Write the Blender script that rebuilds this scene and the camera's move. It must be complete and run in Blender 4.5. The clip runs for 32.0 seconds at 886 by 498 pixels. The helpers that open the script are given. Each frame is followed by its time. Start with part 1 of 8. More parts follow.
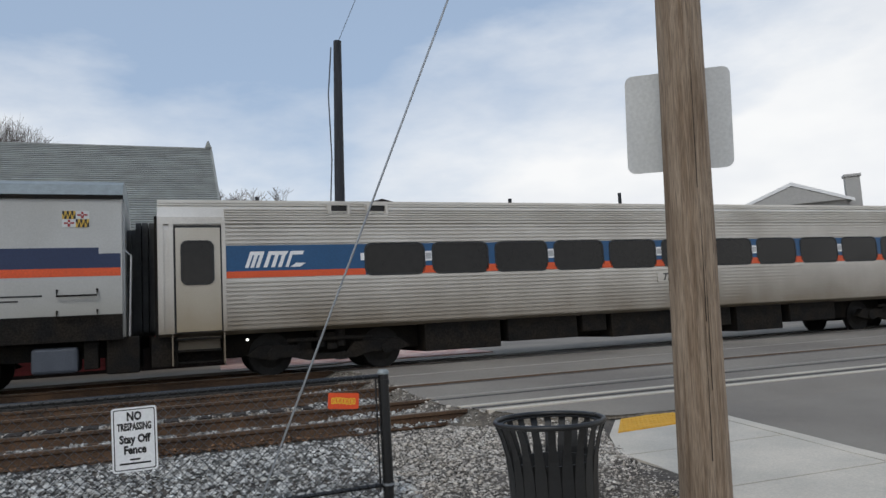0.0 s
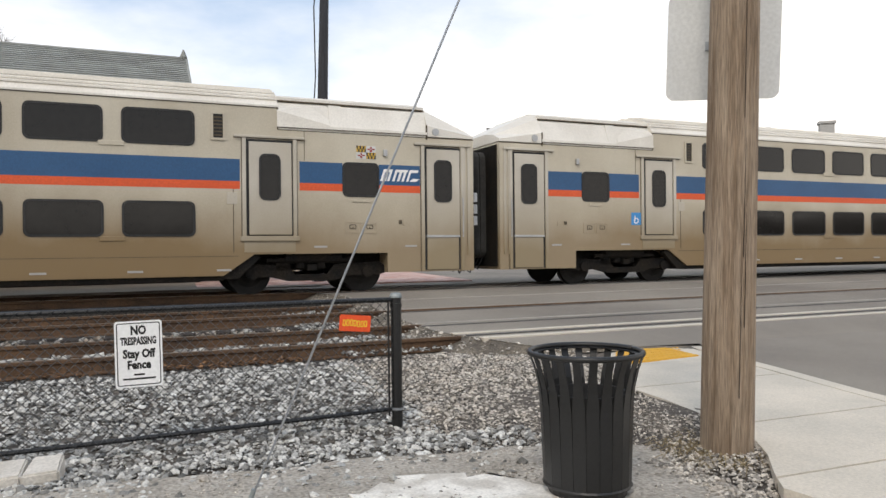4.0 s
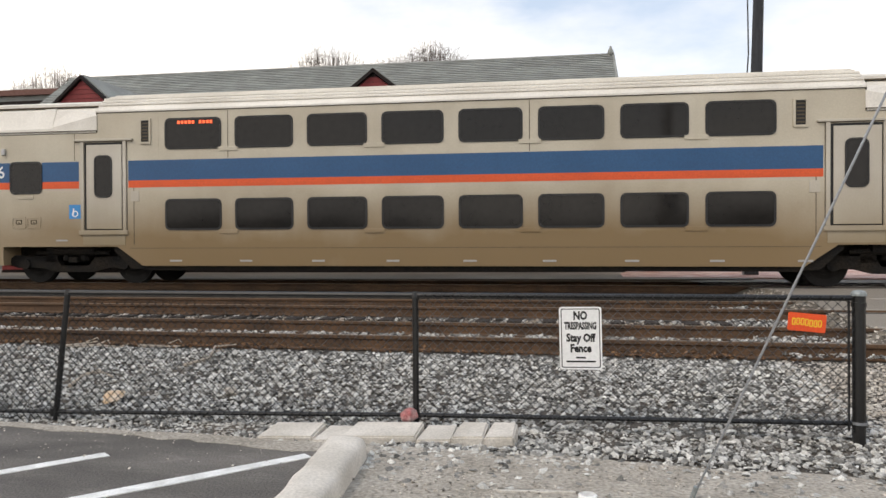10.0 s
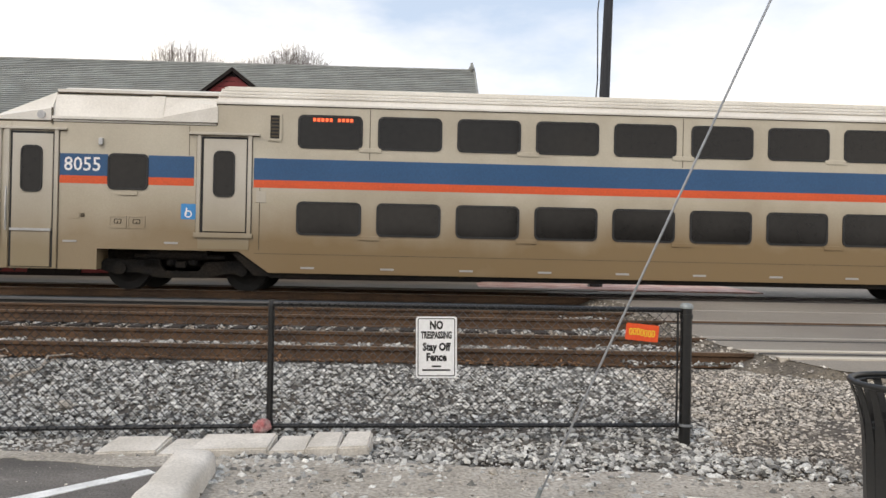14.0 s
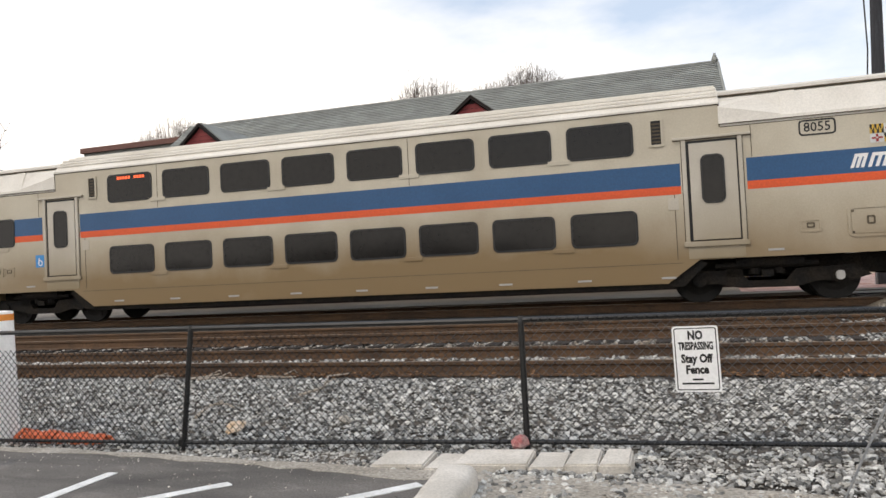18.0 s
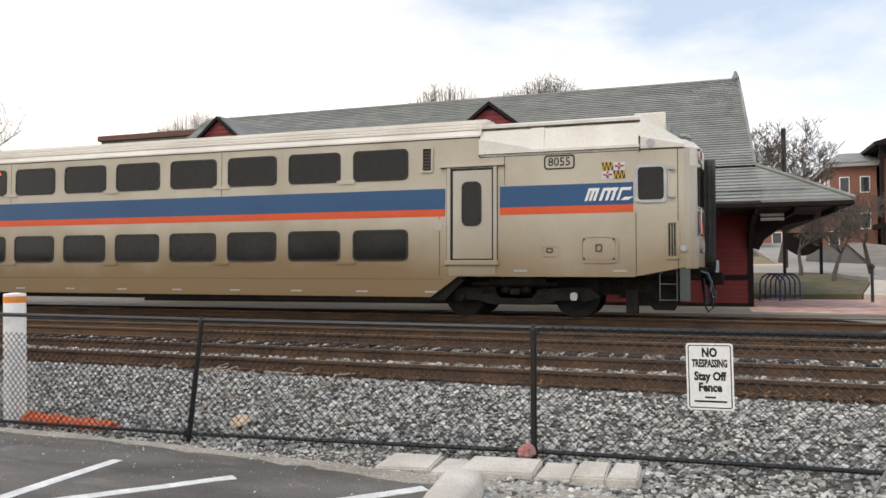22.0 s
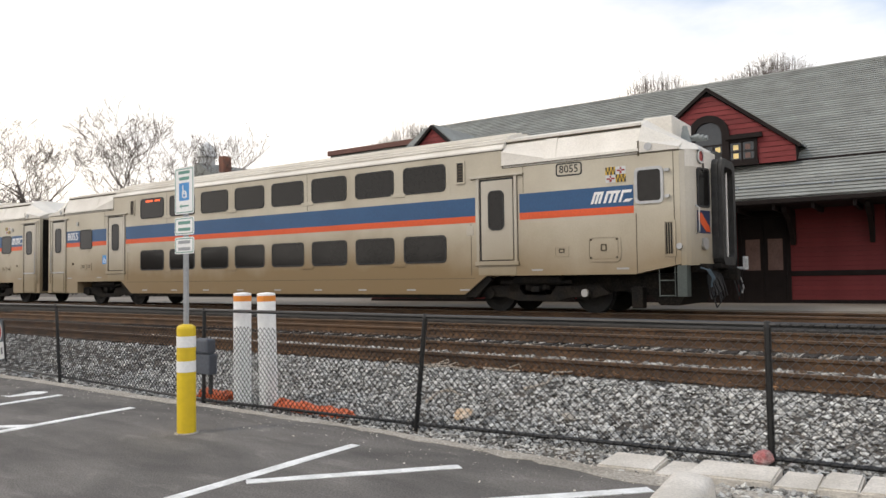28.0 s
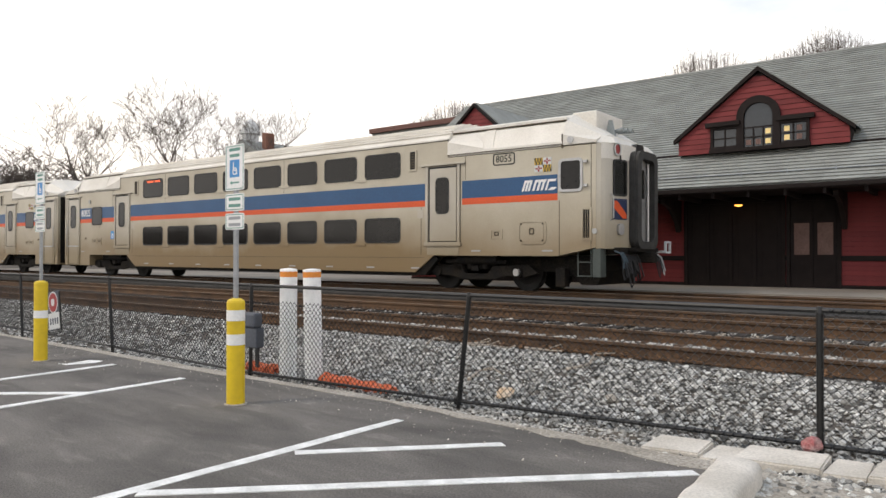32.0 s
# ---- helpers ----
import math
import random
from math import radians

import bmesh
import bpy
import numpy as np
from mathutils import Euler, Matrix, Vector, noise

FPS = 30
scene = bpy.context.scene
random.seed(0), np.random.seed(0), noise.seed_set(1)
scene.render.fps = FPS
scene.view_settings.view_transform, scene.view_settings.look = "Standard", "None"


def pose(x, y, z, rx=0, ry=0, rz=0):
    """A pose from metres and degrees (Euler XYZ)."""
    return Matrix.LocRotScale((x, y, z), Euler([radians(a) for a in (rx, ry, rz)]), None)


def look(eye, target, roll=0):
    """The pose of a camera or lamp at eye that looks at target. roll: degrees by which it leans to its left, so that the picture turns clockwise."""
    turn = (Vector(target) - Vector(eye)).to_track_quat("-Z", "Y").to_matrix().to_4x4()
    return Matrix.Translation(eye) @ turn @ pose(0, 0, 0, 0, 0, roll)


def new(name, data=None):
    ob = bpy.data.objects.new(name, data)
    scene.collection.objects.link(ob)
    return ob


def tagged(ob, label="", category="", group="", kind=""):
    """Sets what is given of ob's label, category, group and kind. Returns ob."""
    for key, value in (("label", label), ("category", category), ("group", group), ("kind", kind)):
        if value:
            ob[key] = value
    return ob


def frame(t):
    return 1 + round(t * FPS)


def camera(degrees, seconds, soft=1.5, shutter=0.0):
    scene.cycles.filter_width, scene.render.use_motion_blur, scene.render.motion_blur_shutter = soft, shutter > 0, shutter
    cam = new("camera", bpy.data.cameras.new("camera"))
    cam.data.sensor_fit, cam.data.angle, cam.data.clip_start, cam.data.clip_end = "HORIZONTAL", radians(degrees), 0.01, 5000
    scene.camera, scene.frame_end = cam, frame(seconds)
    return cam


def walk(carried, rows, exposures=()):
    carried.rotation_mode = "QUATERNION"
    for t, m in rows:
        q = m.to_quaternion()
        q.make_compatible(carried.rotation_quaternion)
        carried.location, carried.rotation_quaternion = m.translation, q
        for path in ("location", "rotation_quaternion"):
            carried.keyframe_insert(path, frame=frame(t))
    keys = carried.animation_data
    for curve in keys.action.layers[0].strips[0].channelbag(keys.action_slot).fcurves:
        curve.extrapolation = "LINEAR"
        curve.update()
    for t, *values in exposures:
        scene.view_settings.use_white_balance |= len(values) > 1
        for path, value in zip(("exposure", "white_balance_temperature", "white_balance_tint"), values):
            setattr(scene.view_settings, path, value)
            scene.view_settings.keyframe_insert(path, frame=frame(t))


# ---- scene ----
cam = camera(62.5, 32.0)
PATH = [
    (0, (0.596, -0.374, 1.405), (1.238, 1.51, 1.6), -3.3),
    (0.5, (0.492, -0.33, 1.402), (1.249, 1.511, 1.598), -4.3),
    (1, (0.468, -0.262, 1.4), (1.121, 1.615, 1.623), -3.0),
    (1.5, (0.507, -0.142, 1.402), (0.876, 1.818, 1.552), -1.1),
    (2, (0.492, -0.045, 1.409), (0.86, 1.921, 1.431), -5.4),
    (2.5, (0.361, 0.006, 1.416), (0.706, 1.976, 1.452), -5.6),
    (3, (0.302, 0.018, 1.41), (0.807, 1.953, 1.427), -3.2),
    (3.5, (0.295, 0.011, 1.397), (0.964, 1.896, 1.383), -2.3),
    (5.5, (0.325, -0.017, 1.379), (1.08, 1.835, 1.402), 1.5),
    (6, (0.274, -0.008, 1.37), (0.877, 1.897, 1.311), 2.3),
    (6.5, (0.227, 0.04, 1.27), (0.498, 2.017, 1.135), -0.6),
    (7, (0.197, 0.044, 1.366), (0.103, 2.041, 1.324), -0.0),
    (7.5, (0.241, 0.059, 1.379), (-0.153, 2.02, 1.37), -2.5),
    (8, (0.243, 0.086, 1.381), (-0.357, 1.993, 1.436), -4.0),
    (8.5, (0.246, 0.08, 1.367), (-0.381, 1.978, 1.418), -3.4),
    (9, (0.223, 0.066, 1.376), (-0.352, 1.982, 1.363), -2.4),
    (9.5, (0.206, 0.063, 1.382), (-0.227, 2.015, 1.36), 0.3),
    (10, (0.186, 0.056, 1.383), (-0.197, 2.019, 1.366), -0.4),
    (10.5, (0.184, 0.06, 1.385), (-0.076, 2.043, 1.366), -0.7),
    (11, (0.186, 0.06, 1.387), (0.047, 2.055, 1.35), -0.3),
    (11.5, (0.19, 0.063, 1.388), (0.113, 2.061, 1.36), 0.7),
    (12, (0.197, 0.06, 1.395), (0.137, 2.059, 1.383), 0.3),
    (12.5, (0.19, 0.053, 1.39), (0.117, 2.051, 1.376), 0.3),
    (13, (0.201, 0.047, 1.388), (0.109, 2.044, 1.37), 0.8),
    (13.5, (0.196, 0.03, 1.389), (0.118, 2.028, 1.374), 0.7),
    (14, (0.19, 0.017, 1.395), (0.188, 2.017, 1.402), 1.0),
    (14.5, (0.188, 0.017, 1.4), (0.231, 2.016, 1.419), 1.1),
    (16.5, (0.191, 0.057, 1.395), (-0.128, 2.032, 1.393), -0.1),
    (17, (0.186, 0.069, 1.392), (-0.332, 2.0, 1.349), -1.8),
    (17.5, (0.194, 0.081, 1.391), (-0.415, 1.986, 1.424), -3.1),
    (18, (0.207, 0.086, 1.391), (-0.453, 1.973, 1.448), -3.0),
    (18.5, (0.195, 0.085, 1.387), (-0.426, 1.986, 1.422), -2.4),
    (19, (0.187, 0.089, 1.385), (-0.448, 1.985, 1.394), -2.2),
    (19.5, (0.186, 0.075, 1.391), (-0.451, 1.969, 1.448), -2.1),
    (20, (0.174, 0.078, 1.386), (-0.467, 1.971, 1.446), -1.4),
    (20.5, (0.16, 0.072, 1.383), (-0.472, 1.968, 1.46), -0.2),
    (21, (0.157, 0.086, 1.385), (-0.48, 1.981, 1.456), 0.1),
    (21.5, (0.154, 0.087, 1.385), (-0.525, 1.968, 1.445), 0.7),
    (22, (0.15, 0.092, 1.383), (-0.533, 1.97, 1.454), -0.1),
    (22.5, (0.157, 0.086, 1.382), (-0.532, 1.962, 1.448), 0.1),
    (23, (0.151, 0.07, 1.383), (-0.561, 1.938, 1.445), 0.5),
    (23.5, (0.149, 0.07, 1.38), (-0.58, 1.931, 1.437), -0.0),
    (24, (0.15, 0.069, 1.377), (-0.579, 1.931, 1.428), 0.2),
    (24.5, (0.148, 0.076, 1.374), (-0.58, 1.938, 1.426), 0.4),
    (25, (0.141, 0.078, 1.372), (-0.653, 1.913, 1.41), 0.1),
    (25.5, (0.123, 0.073, 1.37), (-0.736, 1.879, 1.395), 0.3),
    (26, (0.117, 0.06, 1.384), (-0.852, 1.81, 1.381), 1.0),
    (26.5, (0.123, 0.125, 1.336), (-0.976, 1.796, 1.371), 0.9),
    (28.5, (0.127, 0.052, 1.354), (-1.073, 1.65, 1.422), -0.7),
    (29, (0.122, 0.05, 1.35), (-1.088, 1.642, 1.384), 0.7),
    (29.5, (0.105, 0.045, 1.354), (-1.093, 1.647, 1.377), 0.6),
    (30, (0.092, 0.04, 1.353), (-1.112, 1.636, 1.378), -1.0),
    (30.5, (0.08, 0.025, 1.359), (-1.148, 1.603, 1.39), -1.1),
    (31, (0.095, 0.031, 1.352), (-1.139, 1.604, 1.4), -1.1),
    (31.5, (0.097, 0.027, 1.345), (-1.153, 1.589, 1.346), 1.8),
    (32, (0.098, 0.012, 1.354), (-1.175, 1.554, 1.374), 0.0),
]
EXPOSURES = [(0.0, -0.18, 6350, 9), (1.5, -0.08, 6450, 10), (2.0, 0.02, 6550, 10), (3.0, 0.44, 6900, 11), (4.0, 0.44, 7000, 11), (5.5, 0.06, 6950, 12), (6.0, 0.07, 6950, 12), (6.6, 0.38, 7200, 12), (9.0, 0.48, 7250, 12), (32.0, 0.5, 7250, 12)]
walk(cam, [(t, look(eye, target, roll)) for t, eye, target, roll in PATH], EXPOSURES)

# ---- light ----
world = bpy.data.worlds.new("sky")
scene.world = world
world.use_nodes = True
wn, wl = world.node_tree.nodes, world.node_tree.links
wn.clear()
w_out, w_bg = wn.new("ShaderNodeOutputWorld"), wn.new("ShaderNodeBackground")
w_sky = wn.new("ShaderNodeTexSky")
w_sky.sky_type, w_sky.sun_disc = "NISHITA", False
w_sky.sun_elevation, w_sky.sun_rotation = radians(42), radians(215)
w_sky.air_density, w_sky.dust_density = 1.0, 1.2
w_tc, w_map = wn.new("ShaderNodeTexCoord"), wn.new("ShaderNodeMapping")
w_map.inputs["Scale"].default_value = (1.0, 1.0, 2.6)
w_noise = wn.new("ShaderNodeTexNoise")
w_noise.inputs["Scale"].default_value, w_noise.inputs["Detail"].default_value = 2.3, 8.0
w_noise.inputs["Roughness"].default_value = 0.55
w_sep = wn.new("ShaderNodeSeparateXYZ")
wl.new(w_tc.outputs["Generated"], w_map.inputs["Vector"])
wl.new(w_map.outputs["Vector"], w_noise.inputs["Vector"])
wl.new(w_tc.outputs["Generated"], w_sep.inputs["Vector"])


def w_math(op, a, b):
    m = wn.new("ShaderNodeMath")
    m.operation = op
    for i, v in enumerate((a, b)):
        if isinstance(v, (int, float)):
            m.inputs[i].default_value = v
        else:
            wl.new(v, m.inputs[i])
    return m.outputs[0]


# cloud: thick low down and towards -x, breaking into blue higher up
left = w_math("MULTIPLY", w_math("MAXIMUM", w_math("SUBTRACT", w_math("MULTIPLY", w_sep.outputs["X"], -1.0), 0.05), 0.0), 1.7)
right = w_math("MULTIPLY", w_math("MAXIMUM", w_math("SUBTRACT", w_sep.outputs["X"], 0.2), 0.0), 1.7)
bank = w_math("ADD", w_math("ADD", left, right), w_math("MULTIPLY", w_sep.outputs["Z"], -2.5))
cover = w_math("ADD", bank, w_math("ADD", w_math("MULTIPLY", w_noise.outputs["Fac"], 1.5), -0.18))
w_ramp = wn.new("ShaderNodeMapRange")
w_ramp.inputs["From Min"].default_value, w_ramp.inputs["From Max"].default_value = -0.1, 0.5
wl.new(cover, w_ramp.inputs["Value"])
w_mix = wn.new("ShaderNodeMix")
w_mix.data_type = "RGBA"
w_tint = wn.new("ShaderNodeMix")
w_tint.data_type, w_tint.blend_type = "RGBA", "MIX"
w_tint.inputs["Factor"].default_value = 0.6
w_tint.inputs["B"].default_value = (5.7, 7.1, 9.2, 1)
wl.new(w_sky.outputs["Color"], w_tint.inputs["A"])
wl.new(w_ramp.outputs["Result"], w_mix.inputs["Factor"])
wl.new(w_tint.outputs["Result"], w_mix.inputs["A"])
w_shade = wn.new("ShaderNodeTexNoise")
w_shade.inputs["Scale"].default_value, w_shade.inputs["Detail"].default_value = 3.4, 6.0
wl.new(w_map.outputs["Vector"], w_shade.inputs["Vector"])
w_grey = wn.new("ShaderNodeMapRange")
w_grey.inputs["From Min"].default_value, w_grey.inputs["From Max"].default_value = 0.35, 0.6
wl.new(w_shade.outputs["Fac"], w_grey.inputs["Value"])
w_cloud = wn.new("ShaderNodeMix")
w_cloud.data_type = "RGBA"
w_cloud.inputs["A"].default_value, w_cloud.inputs["B"].default_value = (9.0, 9.2, 9.6, 1), (10.9, 10.8, 10.7, 1)
wl.new(w_grey.outputs["Result"], w_cloud.inputs["Factor"])
wl.new(w_cloud.outputs["Result"], w_mix.inputs["B"])
wl.new(w_mix.outputs["Result"], w_bg.inputs["Color"])
w_bg.inputs["Strength"].default_value = 0.1
wl.new(w_bg.outputs["Background"], w_out.inputs["Surface"])

sun = new("sun", bpy.data.lights.new("sun", "SUN"))
sun.data.energy, sun.data.angle, sun.data.color = 0.9, radians(14), (1.0, 0.95, 0.88)
sun.matrix_world = look((0, 0, 60), (22, 34, 12))


# ---- materials ----
def material(name, colour, rough=0.7, metal=0.0, var=0.25, scale=6.0, fine=60.0, bump=0.15, spec=0.5, second=None,
             amount=0.5, piece=0.0, stretch=None, emit=0.0):
    m = bpy.data.materials.new(name)
    m.use_nodes = True
    nt = m.node_tree
    b = nt.nodes["Principled BSDF"]
    b.inputs["Roughness"].default_value, b.inputs["Metallic"].default_value = rough, metal
    b.inputs["Specular IOR Level"].default_value = spec
    if emit:
        b.inputs["Base Color"].default_value = (*colour, 1)
        b.inputs["Emission Color"].default_value, b.inputs["Emission Strength"].default_value = (*colour, 1), emit
        return m
    tc, mp = nt.nodes.new("ShaderNodeTexCoord"), nt.nodes.new("ShaderNodeMapping")
    mp.inputs["Scale"].default_value = stretch or (1, 1, 1)
    nt.links.new(tc.outputs["Object"], mp.inputs["Vector"])
    big, small = nt.nodes.new("ShaderNodeTexNoise"), nt.nodes.new("ShaderNodeTexNoise")
    for n, s, d in ((big, scale, 5), (small, fine, 3)):
        n.inputs["Scale"].default_value, n.inputs["Detail"].default_value = s, d
        nt.links.new(mp.outputs["Vector"], n.inputs["Vector"])
    ramp = nt.nodes.new("ShaderNodeMapRange")
    ramp.inputs["From Min"].default_value, ramp.inputs["From Max"].default_value = 0.5 - 0.3 * amount, 0.5 + 0.3 * amount
    nt.links.new(big.outputs["Fac"], ramp.inputs["Value"])
    mix = nt.nodes.new("ShaderNodeMix")
    mix.data_type = "RGBA"
    other = second or tuple(c * (1 - var) for c in colour)
    mix.inputs["A"].default_value, mix.inputs["B"].default_value = (*colour, 1), (*other, 1)
    nt.links.new(ramp.outputs["Result"], mix.inputs["Factor"])
    grain = nt.nodes.new("ShaderNodeHueSaturation")
    gm = nt.nodes.new("ShaderNodeMapRange")
    gm.inputs["From Min"].default_value, gm.inputs["From Max"].default_value = 0.3, 0.7
    gm.inputs["To Min"].default_value, gm.inputs["To Max"].default_value = 1 - var, 1 + var
    nt.links.new(small.outputs["Fac"], gm.inputs["Value"])
    value = gm.outputs["Result"]
    if piece:
        geo, info = nt.nodes.new("ShaderNodeNewGeometry"), nt.nodes.new("ShaderNodeObjectInfo")
        add = nt.nodes.new("ShaderNodeMath")
        add.operation = "ADD"
        nt.links.new(geo.outputs["Random Per Island"], add.inputs[0])
        nt.links.new(info.outputs["Random"], add.inputs[1])
        fr = nt.nodes.new("ShaderNodeMath")
        fr.operation = "FRACT"
        nt.links.new(add.outputs[0], fr.inputs[0])
        pm = nt.nodes.new("ShaderNodeMapRange")
        pm.inputs["To Min"].default_value, pm.inputs["To Max"].default_value = 1 - piece, 1 + piece
        nt.links.new(fr.outputs[0], pm.inputs["Value"])
        mul = nt.nodes.new("ShaderNodeMath")
        mul.operation = "MULTIPLY"
        nt.links.new(value, mul.inputs[0])
        nt.links.new(pm.outputs["Result"], mul.inputs[1])
        value = mul.outputs[0]
    nt.links.new(value, grain.inputs["Value"])
    nt.links.new(mix.outputs["Result"], grain.inputs["Color"])
    nt.links.new(grain.outputs["Color"], b.inputs["Base Color"])
    if bump:
        bp = nt.nodes.new("ShaderNodeBump")
        bp.inputs["Strength"].default_value, bp.inputs["Distance"].default_value = bump, 0.02
        nt.links.new(small.outputs["Fac"], bp.inputs["Height"])
        nt.links.new(bp.outputs["Normal"], b.inputs["Normal"])
    rr = nt.nodes.new("ShaderNodeMapRange")
    rr.inputs["To Min"].default_value, rr.inputs["To Max"].default_value = max(0.02, rough - 0.12), min(1, rough + 0.12)
    nt.links.new(big.outputs["Fac"], rr.inputs["Value"])
    nt.links.new(rr.outputs["Result"], b.inputs["Roughness"])
    return m


def grimed(name, paint, grime, low, high, rough=0.42, metal=0.0, streak=14.0, ends=1.0):
    """Car side: paint with road grime sprayed up from the wheels in streaks and patches."""
    m = material(name, paint, rough, metal, 0.07, 1.2, 40, 0.03)
    nt = m.node_tree
    b = nt.nodes["Principled BSDF"]
    link = b.inputs["Base Color"].links[0]
    src = link.from_socket
    tc, sep = nt.nodes.new("ShaderNodeTexCoord"), nt.nodes.new("ShaderNodeSeparateXYZ")
    nt.links.new(tc.outputs["Object"], sep.inputs["Vector"])
    mp = nt.nodes.new("ShaderNodeMapping")
    mp.inputs["Scale"].default_value = (streak * 0.3, streak * 0.3, 0.7)
    nt.links.new(tc.outputs["Object"], mp.inputs["Vector"])
    n1, n2 = nt.nodes.new("ShaderNodeTexNoise"), nt.nodes.new("ShaderNodeTexNoise")
    n1.inputs["Scale"].default_value, n2.inputs["Scale"].default_value = 0.6, 0.55
    n1.inputs["Detail"].default_value = n2.inputs["Detail"].default_value = 5
    nt.links.new(mp.outputs["Vector"], n1.inputs["Vector"])
    nt.links.new(tc.outputs["Object"], n2.inputs["Vector"])
    mr = nt.nodes.new("ShaderNodeMapRange")
    mr.inputs["From Min"].default_value, mr.inputs["From Max"].default_value = high, low
    nt.links.new(sep.outputs["Z"], mr.inputs["Value"])
    a = nt.nodes.new("ShaderNodeMath")
    a.operation = "MULTIPLY_ADD"
    a.inputs[1].default_value, a.inputs[2].default_value = 0.9, -0.4
    nt.links.new(n2.outputs["Fac"], a.inputs[0])
    c = nt.nodes.new("ShaderNodeMath")
    c.operation = "MULTIPLY_ADD"
    c.inputs[1].default_value = 0.2
    nt.links.new(n1.outputs["Fac"], c.inputs[0])
    nt.links.new(a.outputs[0], c.inputs[2])
    d = nt.nodes.new("ShaderNodeMath")
    d.operation, d.use_clamp = "ADD", True
    nt.links.new(c.outputs[0], d.inputs[0])
    nt.links.new(mr.outputs["Result"], d.inputs[1])
    e = nt.nodes.new("ShaderNodeMath")
    e.operation = "MULTIPLY"
    nt.links.new(d.outputs[0], e.inputs[0])
    reach, along = nt.nodes.new("ShaderNodeMath"), nt.nodes.new("ShaderNodeMapRange")
    reach.operation = "ABSOLUTE"
    nt.links.new(sep.outputs["X"], reach.inputs[0])
    along.inputs["From Min"].default_value, along.inputs["From Max"].default_value = 6.5, 10.5
    along.inputs["To Min"].default_value, along.inputs["To Max"].default_value = 0.95, 0.95 * ends
    nt.links.new(reach.outputs[0], along.inputs["Value"])
    nt.links.new(along.outputs["Result"], e.inputs[1])
    mix = nt.nodes.new("ShaderNodeMix")
    mix.data_type = "RGBA"
    nt.links.new(e.outputs[0], mix.inputs["Factor"])
    nt.links.new(src, mix.inputs["A"])
    mix.inputs["B"].default_value = (*grime, 1)
    nt.links.new(mix.outputs["Result"], b.inputs["Base Color"])
    return m


